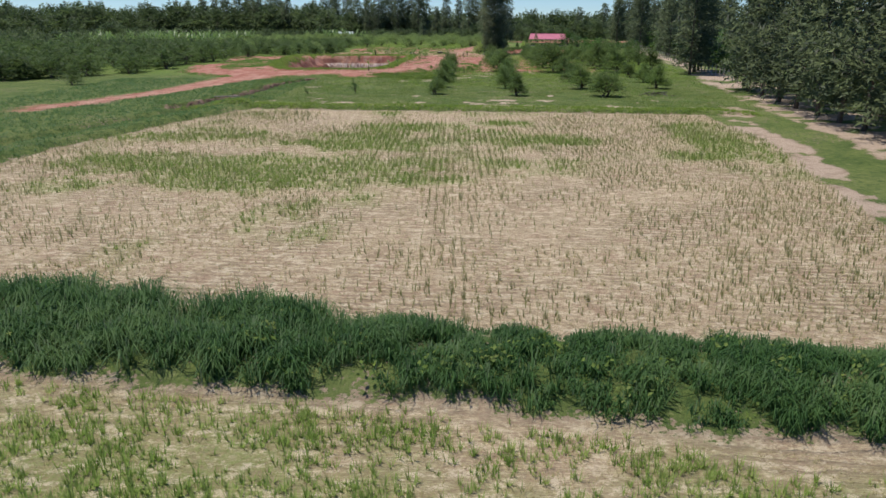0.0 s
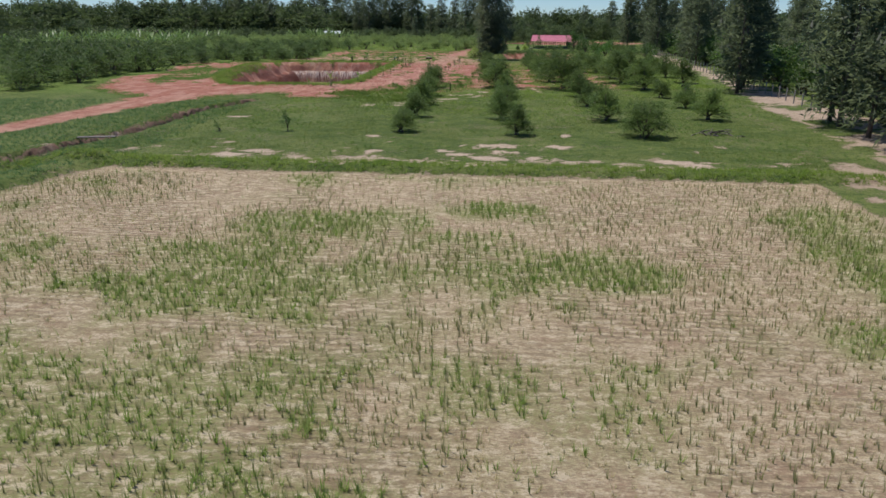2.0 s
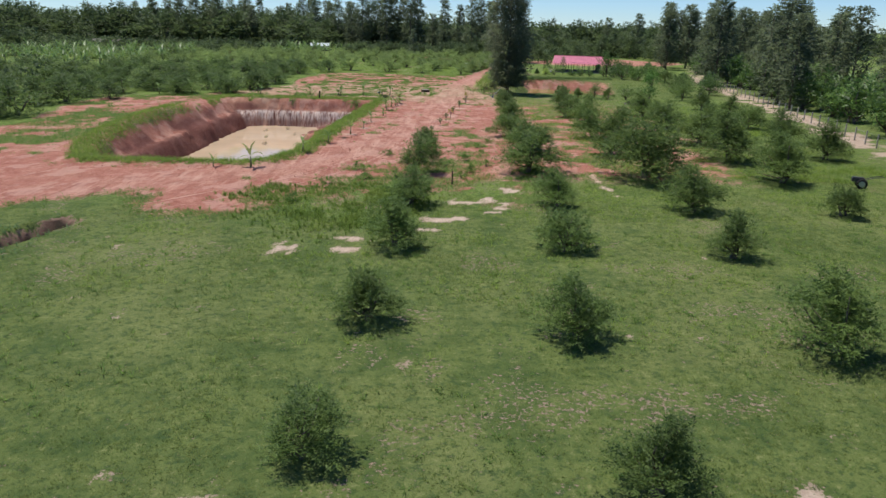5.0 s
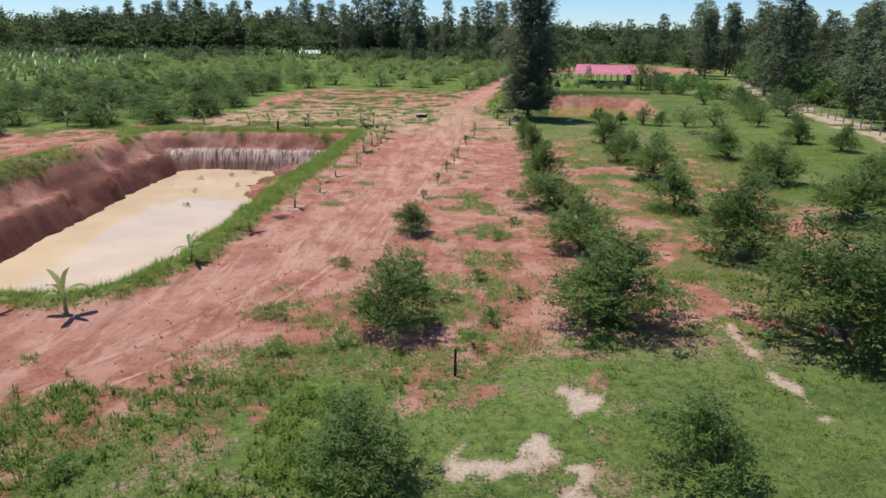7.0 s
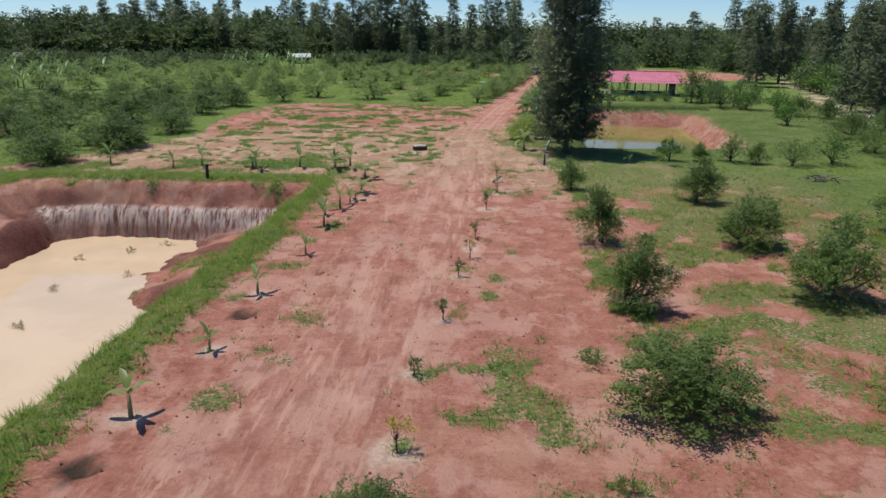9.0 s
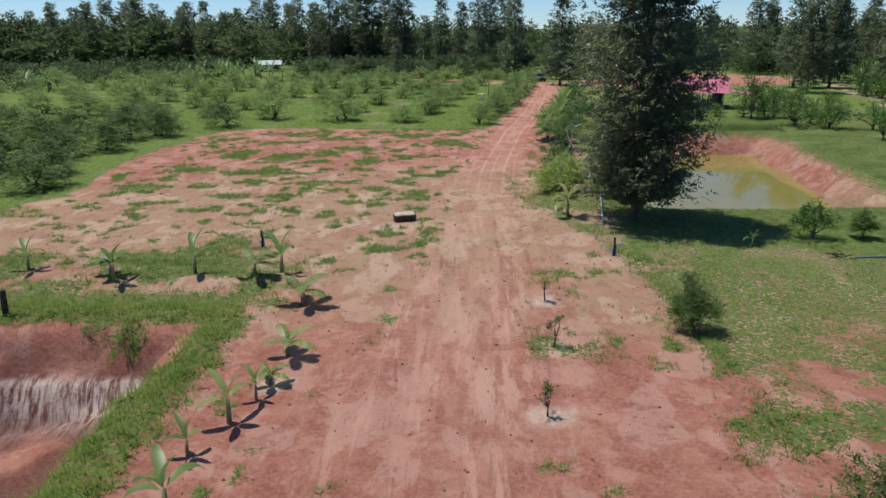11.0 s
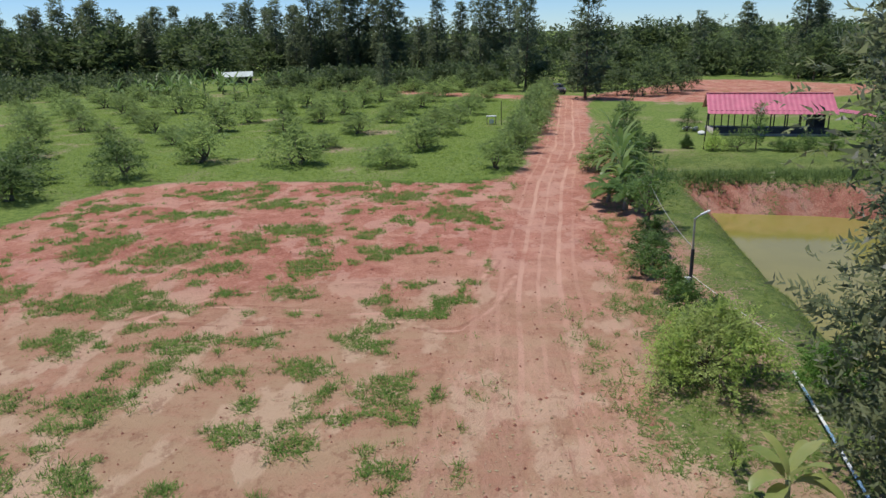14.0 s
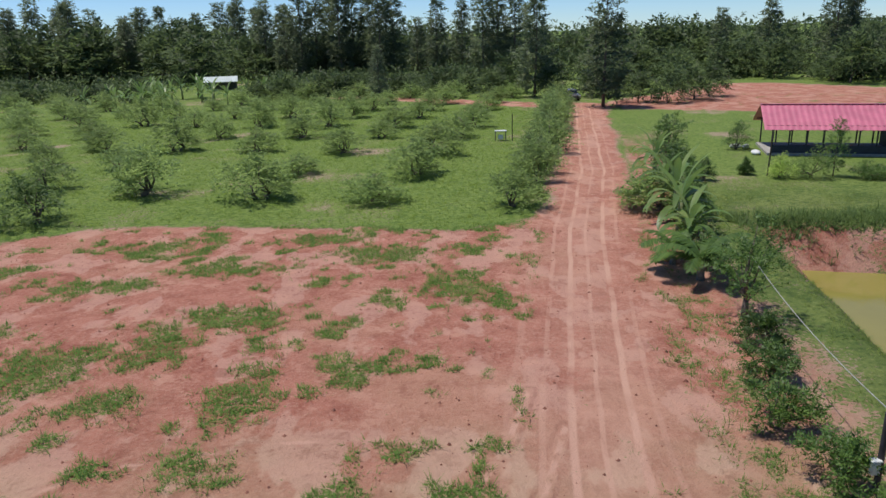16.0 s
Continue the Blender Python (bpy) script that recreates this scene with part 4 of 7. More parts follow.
def tall_tree(name, seed, wide, high, leaves, leaf, at, label, mat=None, bare=0.12, nclump=70, taper=0.86, droop=0.5, bark=None, group=""):
    """A eucalyptus: straight trunk, narrow uneven crown of drooping leaves."""
    r = rnd(seed)
    root = thing(name, at, label, "tree", group)
    k = np.sort(r.uniform(0, 1, nclump))
    z = high * (bare + (0.985 - bare) * k)
    prof = np.where(k < 0.25, 0.62 + 1.52 * k, 1.0 - taper * (np.maximum(k - 0.25, 0) / 0.75) ** 1.25) * (0.88 + 0.12 * np.sin(k * 17 + seed))
    a = r.uniform(0, 6.283, nclump)
    rad = prof * wide / 2 * r.uniform(0.15, 0.85, nclump)
    hubs = np.stack([np.cos(a) * rad, np.sin(a) * rad, z], 1)
    radii = wide * r.uniform(0.15, 0.28, nclump) * (0.5 + 0.55 * prof)
    pts, out = clumps(r, hubs, radii, leaves)
    # most twigs fill the plume, bulging and thinning unevenly round the stem
    fill = int(leaves * 0.7)
    kc = r.uniform(0, 1, fill) ** 1.15
    ac = r.uniform(0, 6.283, fill)
    bulge = 0.86 + 0.22 * np.sin(3 * ac + 9 * kc + seed) + 0.16 * np.sin(5 * ac - 21 * kc + 2 * seed)
    rc = np.sqrt(r.uniform(0.02, 1, fill)) * np.interp(kc, k, prof) * wide / 2 * bulge
    pts[:fill] = np.stack([np.cos(ac) * rc, np.sin(ac) * rc, high * (bare + (0.985 - bare) * kc)], 1)
    out[:fill] = np.stack([np.cos(ac), np.sin(ac), 0.5 + r.uniform(0, 0.6, fill)], 1)
    way = out + np.array([0, 0, 0.3])
    part_np("crown", spray_mesh("crown", pts, way, leaf * 2.4, 8, leaf, leaf * 0.46, mat or M_EUC, r, droop), root)
    bm = bmesh.new()
    sway = r.uniform(-0.02, 0.02, 2) * high
    spine = [(sway[0] * t * t, sway[1] * math.sin(t * 3), high * t * 0.97 - 0.1 * (t == 0)) for t in (0, 0.15, 0.35, 0.6, 0.8, 1.0)]
    tube(bm, spine, [0.0145 * high * w for w in (1.0, 0.8, 0.62, 0.4, 0.22, 0.05)], 8)
    for h in hubs[::3]:
        foot = Vector((0, 0, max(h[2] - 0.10 * high, 0.1 * high)))
        tube(bm, [foot, foot.lerp(Vector(h), 0.6) + Vector((0, 0, 0.05)), Vector(h)], [0.0035 * high, 0.0025 * high, 0.001 * high], 4)
    part("trunk", bm, bark or M_BARK, root, smooth=True)
    return root


def banana(seed, high, at, label, mat=None, leaves=7, name="banana_plant", category="banana plant", group=""):
    """A banana plant: sheathed stem, broad arching blades folded along the midrib, with torn edges."""
    r = rnd(seed)
    root = thing(name, at, label, category, group)
    bm = bmesh.new()
    s = high * 0.5
    tube(bm, [(0, 0, -0.05), (0.01, 0, s * 0.5), (0.02, 0.01, s)], [0.055 * high, 0.045 * high, 0.03 * high], 9)
    part("stem", bm, M_STEM, root, smooth=True)
    for i in range(leaves):
        a = 2.4 * i + r.uniform(-0.4, 0.4)
        lift = 1.45 - 1.05 * (i / leaves) + r.uniform(-0.15, 0.1)
        L, W = high * r.uniform(0.6, 0.85), min(high * r.uniform(0.16, 0.22), r.uniform(0.34, 0.46))
        bm = bmesh.new()
        p, ang, rows = Vector((0.02, 0.01, s * (0.86 + 0.14 * (1 - i / leaves)))), lift, []
        out, side = Vector((math.cos(a), math.sin(a), 0)), Vector((-math.sin(a), math.cos(a), 0))
        N = 10
        for j in range(N + 1):
            t = j / N
            w = W * (0.06 if t < 0.14 else (math.sin(min(1, (t - 0.1) / 0.9) * math.pi) ** 0.55 + 0.04)) * 0.5
            tear = r.uniform(0.78, 1.0, 2)
            up = Vector((0, 0, 1)) * math.cos(ang) - out * math.sin(ang)
            rows.append([bm.verts.new(p + side * w * tear[0] + up * w * 0.28), bm.verts.new(p), bm.verts.new(p - side * w * tear[1] + up * w * 0.28)])
            p = p + (out * math.cos(ang) + Vector((0, 0, 1)) * math.sin(ang)) * (L / N)
            ang -= (0.10 + 0.14 * t) * (1.25 if i > 2 else 0.6)
        for q, w2 in zip(rows, rows[1:]):
            bm.faces.new((q[0], q[1], w2[1], w2[0]))
            bm.faces.new((q[1], q[2], w2[2], w2[1]))
        part("leaf", bm, mat or M_BANANA, root, smooth=True)
    return root


def palm(seed, high, at, label, fronds=9, mat=None, name="palm", group="", trunk=0.25):
    """A young coconut palm: short stem, arching fronds with two ranks of leaflets."""
    r = rnd(seed)
    root = thing(name, at, label, "palm tree", group)
    bm = bmesh.new()
    tube(bm, [(0, 0, -0.05), (0, 0.01, high * trunk * 0.6), (0.02, 0, high * trunk)], [0.06 * high, 0.05 * high, 0.035 * high], 9)
    part("stem", bm, M_GREYWOOD, root, smooth=True)
    for i in range(fronds):
        a, ang = 2.399 * i + r.uniform(-.3, .3), 1.35 - 0.85 * i / fronds
        out, side = Vector((math.cos(a), math.sin(a), 0)), Vector((-math.sin(a), math.cos(a), 0))
        L, p, rib = high * r.uniform(0.6, 0.8), Vector((0, 0, high * trunk)), []
        N = 16
        bm = bmesh.new()
        for j in range(N + 1):
            d = out * math.cos(ang) + Vector((0, 0, 1)) * math.sin(ang)
            rib.append((p.copy(), d))
            p = p + d * (L / N)
            ang -= 0.075 + 0.05 * j / N
        tube(bm, [q[0] for q in rib[::4]], [0.010 * high, 0.008 * high, 0.006 * high, 0.004 * high, 0.002 * high], 4)
        for j in range(2, N + 1):
            q, d = rib[j]
            ll = L * 0.30 * math.sin(min(1, (j - 1) / N) * 2.6 + 0.35)
            for sg in (-1, 1):
                for half in (0, 0.5):
                    b0 = q + d * (L / N) * half
                    tip = b0 + side * sg * ll * 0.8 + d * ll * 0.5 - Vector((0, 0, 1)) * ll * r.uniform(0.25, 0.5)
                    wd = d * 0.012 * high
                    v = [bm.verts.new(b0 - wd), bm.verts.new(b0 + wd), bm.verts.new(b0.lerp(tip, 0.6) + wd), bm.verts.new(tip), bm.verts.new(b0.lerp(tip, 0.6) - wd)]
                    bm.faces.new(v)
        part("frond", bm, mat or M_PALM, root)
    return root


def scaled(x, y, w, h, rz, lift=0.0):
    return Matrix.Translation((x, y, float(height(x, y)) + lift)) @ Euler((0, 0, rz)).to_matrix().to_4x4() @ Matrix.Diagonal((w, w, h, 1))


WAITING = {}


def put(src, m):
    """Places a tree: copies go to all the spots but the last, which the source itself takes at the end."""
    if src in WAITING:
        copy_thing(src, WAITING[src])
    WAITING[src] = m


def gz(x, y):
    return float(height(x, y))


# meadow and orchard trees near the flight: four shapes one metre wide, then copies at their sizes
NEAR = [bushy_tree("orchard_tree", 100 + i, 1, 1, 1150, 0.047, M_ORCHARD, (0, 0, 0), "small spreading orchard tree with fine green leaves on grass", group="meadow trees", nclump=38 + 5 * i, fat=0.105) for i in range(4)]
COLUMN_A = [(-2.5, 12.3, 2.1, 1.9), (-2.0, 20.9, 2.4, 2.1), (-1.7, 30, 2.7, 2.5), (-1.5, 38.4, 2.8, 2.3), (-1.5, 48.1, 3.0, 3.2), (-1.5, 61, 2.2, 1.6)]
COLUMN_B = [(6.3, 11, 2.3, 2.2), (5.8, 19.8, 2.5, 2.4), (6.7, 30.2, 2.6, 2.2), (7.4, 39.2, 2.8, 2.3), (6.9, 49.3, 4.9, 3.3), (7.2, 58, 3.8, 2.8), (6.7, 66.8, 3.7, 2.5), (6.9, 74.9, 2.7, 2.9), (7.1, 84, 2.4, 2.9), (7.4, 96.5, 1.7, 2.1)]
COLUMN_C = [(15.6, 10.4, 3.3, 2.6), (14.6, 19.5, 3.3, 2.6), (14.9, 29.7, 2.3, 2.0), (15.8, 38.4, 3.3, 2.5), (15.4, 47.8, 5.8, 4.2), (14.7, 57.8, 4.4, 3.5), (14.4, 67.3, 3.2, 2.5), (15.1, 76.6, 3.6, 3.0), (14.5, 83.8, 3.0, 2.6), (15.1, 93.2, 2.7, 2.5)]
COLUMN_D = [(23.8, 20.2, 3.0, 2.3), (24.4, 28.8, 2.5, 2.1), (24.7, 38.4, 2.1, 1.9), (24.9, 48, 4.2, 3.2), (23.8, 56, 5.0, 3.6), (24.2, 65, 4.6, 3.4), (24, 75.5, 4.0, 3.0), (24, 86, 3.2, 2.6)]
COLUMN_E = [(33, 58, 3.6, 2.8), (33.2, 67, 3.4, 2.8), (33.8, 77, 3.2, 2.6), (34.4, 95, 3.0, 2.4), (36.5, 90.5, 2.6, 2.2)]
MEADOW_TREES = COLUMN_A + COLUMN_B + COLUMN_C + COLUMN_D + COLUMN_E
r = rnd(7)
for i, (x, y, w, h) in enumerate(MEADOW_TREES):
    put(NEAR[i % 4], scaled(x, y, w * 1.12, h * (1.18 if x > 10 else 1.05), r.uniform(0, 6.28), -0.02))

# orchard beyond the red earth, on its planting grid
FAR = [bushy_tree("orchard_tree", 140 + i, 1, 1, 430, 0.078, M_FEATHER, (0, 0, 0), "small orchard tree with thin feathery foliage in bright grass", group="orchard rows", nclump=52, limbs=5, fat=0.105, rise=(24, 86), low_share=0.42, per=6) for i in range(3)]
for j in range(0, 11):
    for i in range(-1, 15):
        x = 1.6 - 8.3 * i + 1.75 * j + r.uniform(-0.7, 0.7)
        y = 154.3 + 1.85 * i + 8.9 * j + r.uniform(-0.8, 0.8)
        if x > -0.5 + (y - 154) * 0.14 and y > 160 or y > 236 or r.uniform() < 0.05:
            continue
        s = r.uniform(0.8, 1.2)
        put(FAR[(i + 2 * j) % 3], scaled(x, y, 4.2 * s, 2.45 * s * r.uniform(0.8, 1.2), r.uniform(0, 6.28), -0.02))
SCRUB = [bushy_tree("scrub_bush", 150 + i, 1, 1, 380, 0.076, M_SCRUB, (0, 0, 0), "dense dark green bush with foliage down to the ground", "bush", bare=0.0, nclump=46, group="western scrub", limbs=5, fat=0.12, per=7) for i in range(2)]
# older, denser shrubs west of the pond and of the bare earth
for j in range(7):
    for i in range(9):
        x, y = -33 - 7.5 * i + 1.2 * j + r.uniform(-1.6, 1.6), 103 + 8.2 * j - 1.5 * i + r.uniform(-1.6, 1.6)
        if x > -30 or (y < 96 and x > -60):
            continue
        s = r.uniform(0.95, 1.35)
        put(SCRUB[(i + j) % 2], scaled(x, y, 4.6 * s, 2.6 * s, r.uniform(0, 6.28), -0.05))
        if (i + j) % 2:
            put(SCRUB[j % 2] if i % 2 else FAR[(i + j + 1) % 3], scaled(x - 3.6 + r.uniform(-1, 1), y + 4 + r.uniform(-1, 1), 4.2 * s, 2.4 * s, r.uniform(0, 6.28), -0.05))
for x, y, w, h in ((-45.4, 92, 3.8, 2.6), (-40, 103.4, 4.6, 3.2), (-34, 104.8, 4.2, 2.8), (-30.6, 112, 4.0, 2.8), (-27, 152.8, 4.2, 3.0), (-31.5, 146, 4.6, 3.2), (-33, 137, 4.6, 3.2), (-32, 126, 4.0, 3.0), (-52, 98, 4.4, 3)):
    put(SCRUB[int(w * 7) % 2], scaled(x, y, w, h, w, -0.03))
# scrub between the west road and the first rows
for k in range(64):
    y = r.uniform(27, 96)
    x = r.uniform(-96, -51) + (6 if y > 55 else 0)
    s = r.uniform(0.75, 1.25)
    put(SCRUB[k % 2], scaled(x, y, 5.4 * s, 3.5 * s, r.uniform(0, 6.28), -0.05))
# hedge of young trees along the road
for k in range(17):
    t = k / 16
    x, y = 3.6 + 9.0 * t + r.uniform(-0.4, 0.4), 161 + 47 * t
    s = r.uniform(0.85, 1.2)
    put(FAR[k % 3], scaled(x, y, 3.3 * s, 2.9 * s, r.uniform(0, 6.28), -0.02))

# low bushland beyond the rows, too dense to count
bw = rnd(270)
n_b = 1300
bxs, bys = bw.uniform(-190, -46, n_b), bw.uniform(46, 244, n_b)
ok = (bxs < -50 - 0.16 * (bys - 60)) & (bys > 100 + 0.5 * (bxs + 60)) & ~((bxs > -104) & (bxs < -56) & (bys > 118) & (bys < 198))
edge_x = bw.uniform(-140, 6, 260)
edge_x = edge_x[(edge_x < -56) | (edge_x > -36)]
wood_x, wood_y = bw.uniform(-170, 12, 420), bw.uniform(252, 300, 420)
lawn_x, lawn_y = bw.uniform(22, 130, 260), bw.uniform(232, 275, 260)
open_hut = ~((wood_x > -58) & (wood_x < -40) & (wood_y < 266))
wood_x, wood_y = wood_x[open_hut], wood_y[open_hut]
clear = ~((lawn_x > 40) & (lawn_x < 66) & (lawn_y < 250))
bxs = np.concatenate([bxs[ok][:820], edge_x, wood_x, lawn_x[clear]])
bys = np.concatenate([bys[ok][:820], 239 + bw.uniform(-3, 9, len(edge_x)), wood_y, lawn_y[clear]])
bwide, bhigh = bw.uniform(1.6, 3.4, len(bxs)), bw.uniform(1.6, 4.2, len(bxs))
hubs = np.stack([bxs, bys, height(bxs, bys) + 0.1], 1)
spread = bw.normal(size=(len(bxs), 46, 3))
spread /= np.linalg.norm(spread, axis=2)[:, :, None]
spread[:, :, 2] = np.abs(spread[:, :, 2])
spread *= bw.uniform(0.55, 1.08, (len(bxs), 46, 1))
pts = hubs[:, None] + spread * np.stack([bwide, bwide, bhigh], 1)[:, None]
tagged(new("bushland", leaf_mesh("bushland", pts.reshape(-1, 3), spread.reshape(-1, 3) * 0.5, 0.78, 0.42, M_WOOD, bw)), "dense green bushland behind the orchard rows", "bushes", kind="stuff")

# woods on the horizon
fx = np.concatenate([bw.uniform(-460, 460, 20000), bw.uniform(-330, -225, 6000)])
fy = np.concatenate([bw.uniform(352, 392, 20000), bw.uniform(-40, 330, 6000)])
ftop = 12.5 + 5 * fbm(fx, fy, 14, 272) + 3 * fbm(fx, fy, 5, 273)
ftop = np.where(fx > 10, 0.82 * ftop, ftop)
fpts = np.stack([fx, fy, ftop * bw.uniform(0.02, 1, len(fx)) ** 0.6], 1)
tagged(new("far_woods", leaf_mesh("far_woods", fpts, np.zeros_like(fpts), 1.9, 1.1, M_WOOD, bw)), "dark green woods along the horizon", "woods", kind="stuff")
# dense shrubs along the west edge of the bare earth
for k, (x, y, w, h) in enumerate(((-49, 41, 4.4, 2.6), (-47.4, 21.6, 2.4, 2.2), (-59.3, 30, 6, 3.4), (-50, 45, 5, 3.6), (-47.5, 51, 4.6, 3.4), (-53, 53, 5.5, 4.2), (-50, 61, 5.2, 3.8), (-55, 60, 5.4, 4.0), (-48.5, 71, 4.6, 3.4), (-53, 74, 5.2, 4.0), (-51, 84, 5, 3.8), (-56, 83, 5.4, 4), (-59, 49, 5.6, 4.2), (-61, 64, 5.4, 4.2), (-50, 94, 4.6, 3.4), (-62, 76, 5.6, 4.2))):
    put(SCRUB[k % 2], scaled(x, y, w, h, 1.7 * k, -0.03))

# the tall tree by the pond
tall_tree("eucalyptus_tree", 201, 8.2, 18.0, 8200, 0.28, (9.0, 112.0, gz(9.0, 112.0)), "tall dark eucalyptus with drooping leaves beside the pond", bare=0.06, nclump=170, taper=0.42, mat=M_GLOSSY)
# eucalyptus rows: shapes at true size, then copies
TALL = [tall_tree("eucalyptus_tree", 220 + i, 5.2 + 0.5 * i, 15.0, 380, 0.66, (0, 0, 0), "tall eucalyptus with a dark narrow crown beside the sandy track", group="trackside eucalyptus", bare=0.05 + 0.03 * i, nclump=60) for i in range(3)]
row = [(28.0, -36, 1.0), (28.6, -30, 1.05), (28.9, -24, 0.95), (29.4, -18.5, 1.05), (29.9, -14, 0.95), (30.4, -9.5, 1.0), (30.8, -5, 1.05), (31.5, 0.5, 0.95), (32.2, 5.8, 1.0), (32.6, 11, 0.9), (33.4, 16.8, 1.05), (34.2, 20, 0.85), (35.4, 44.6, 1.0), (37.4, 48.8, 1.08), (39.4, 53, 0.9),
       (47.5, 98, 0.85), (49.2, 106, 1.05), (52.2, 119, 0.95), (50.9, 139, 1.12), (51.8, 147, 0.95), (57.6, 122.5, 1.08), (55.5, 190, 1.0), (57.8, 200, 1.12), (62.8, 179, 1.08), (63, 198, 1.1), (60, 160, 0.95), (66, 168, 1.0), (68, 210, 1.0)]
for k in range(46):
    y = -58 + 6.2 * k + r.uniform(-2, 2)
    row.append((fence_x(y) + (9 if y < 30 else 15) + r.uniform(-2, 3), y, r.uniform(0.65, 0.95)))
    if k % 2:
        row.append((fence_x(y) + 27 + r.uniform(-5, 6), y + 2, r.uniform(0.85, 1.08)))
for k, (x, y, s) in enumerate(row):
    put(TALL[k % 3], scaled(x, y, s * 1.05, s, r.uniform(0, 6.28), -0.05))

# undergrowth at the foot of the track's trees
UNDER = [bushy_tree("bush", 230 + i, 1, 1, 110, 0.13, M_DARK, (0, 0, 0), "dark bush at the foot of the trackside trees", "bush", nclump=18, group="track undergrowth") for i in range(2)]
for k in range(110):
    y = -50 + 2.2 * k + r.uniform(-1, 1)
    x = fence_x(y) + (r.uniform(5.5, 9) if k % 3 else r.uniform(8, 20))
    s = r.uniform(0.6, 1.25)
    put(UNDER[k % 2], scaled(x, y, 4.6 * s, (3.0 if y < 30 else 4.6) * s, r.uniform(0, 6.28), -0.05))

# far wood: eucalyptus crest over round, leafy trees
CREST = [tall_tree("eucalyptus_tree", 240 + i, 6.4, 16.5, 440, 0.70, (0, 0, 0), "tall eucalyptus standing in the wood behind the orchard", group="far eucalyptus", bare=0.06, nclump=60) for i in range(3)]
ROUND = [bushy_tree("broadleaf_tree", 260 + i, 9.5, 10.0, 165, 1.1, M_WOOD, (0, 0, 0), "round leafy tree in the wood behind the orchard", group="far wood", nclump=44, bare=0.02, stems=1, limbs=3, fat=0.11) for i in range(3)]
CREST_SPOTS = [
    (-134, 304, 1.0), (-121, 306, 1.05), (-112, 296, 1.15), (-101, 303, 1.2), (-89, 310, 1.0), (-84, 298, 0.95), (-75, 326, 1.05), (-54, 312, 1.05), (-42, 291, 1.05), (-31, 293, 1.2), (-21.5, 290, 1.25), (-10, 294, 0.85), (1, 288, 1.05), (-67, 336, 1.2), (-103, 350, 1.15),
    (-125, 300, 1.14), (-116, 303, 1.10), (-108, 300, 1.28), (-105, 306, 1.15), (-97, 296, 1.22), (-93, 300, 1.1), (-99, 345, 1.22), (-93, 345, 1.22), (-70, 332, 1.24), (-64, 330, 1.32), (-60, 338, 1.15), (-49, 300, 1.2), (-45, 304, 1.1), (-37, 285, 1.28), (-34, 289, 1.2),
    (-27.5, 285, 1.36), (-25, 289, 1.24), (-18, 281, 1.30), (-15.5, 285, 1.25), (-5, 285, 1.16), (5.5, 276, 1.2), (9, 280, 1.15), (12.5, 277, 1.12), (-13.4, 227, 0.52), (-86, 302, 0.9), (-78, 320, 0.95), (-40, 292, 0.9),
    (11.3, 227, 1.02), (18.6, 209.4, 1.0), (55, 268, 0.82), (67, 272, 0.92), (83, 270, 0.9), (75, 260, 1.12), (80, 264, 1.0), (96, 262, 1.0), (104, 250, 1.0), (92, 240, 1.0)]
for k, (x, y, s) in enumerate(CREST_SPOTS):
    put(CREST[k % 3], scaled(x, y, s * (0.95 + 0.1 * (k % 2)), s, k * 1.3, -0.05))
# leafy trees of many heights behind the orchard and the lawn
for k in range(150):
    x = -250 + 520 * (k + r.uniform(-0.4, 0.4)) / 150
    y = 288 + r.uniform(-10, 60) + (0.10 * (-60 - x) if x < -60 else 0)
    s = r.uniform(0.75, 1.15) + (0.35 if x < -60 else 0)
    if -62 < x < 14:
        y += 14
    put(ROUND[k % 3], scaled(x, y, s * 1.25, s * 1.05, r.uniform(0, 6.28), -0.1))
# lower trees before them, east of the road's end
for k in range(46):
    x = 22 + 110 * (k + r.uniform(-0.4, 0.4)) / 46
    y = 246 + r.uniform(-10, 26)
    s = r.uniform(0.45, 0.85)
    if 42 < x < 64 and y < 250:
        y += 14
    put(ROUND[k % 3], scaled(x, y, s * 1.1, s, r.uniform(0, 6.28), -0.1))
for k in range(20):
    x = (-1) ** k * r.uniform(190, 420)
    put(ROUND[k % 3], scaled(x, r.uniform(200, 380), 1.8, r.uniform(0.9, 1.3), r.uniform(0, 6.28), -0.1))
for k in range(40):
    x, y = r.uniform(-230, -95), r.uniform(20, 250)
    s = r.uniform(0.5, 1.0)
    put(ROUND[k % 3], scaled(x - 30, y, s, s * r.uniform(0.7, 0.9), r.uniform(0, 6.28), -0.1))
# undergrowth in front of the wood
for k in range(50):
    x = -150 + 300 * (k + r.uniform(-0.4, 0.4)) / 50
    y = 240 + r.uniform(-6, 6) + 0.03 * abs(x)
    if not 4 < x < 60 and not -56 < x < -36:
        put(ROUND[k % 3], scaled(x, y, 0.62, r.uniform(0.28, 0.5), r.uniform(0, 6.28), -0.1))
for x, y, w, h in ((24.5, 214, .5, .42), (28, 212, .55, .5), (33, 216, .62, .5), (36.5, 220, .6, .5), (14, 228, .6, .6), (20, 224, .6, .5), (5, 230, .55, .5), (-2, 234, .5, .5), (24, 226, .7, .6), (8, 236, .7, .75), (-22, 240, .5, .45), (-32, 246, .5, .4), (66, 236, .9, .9), (72, 244, .9, 1.0), (60, 252, .8, .8)):
    put(ROUND[int(x) % 3], scaled(x, y, w, h, x, -0.1))
for src, m in WAITING.items():
    src.matrix_world = m


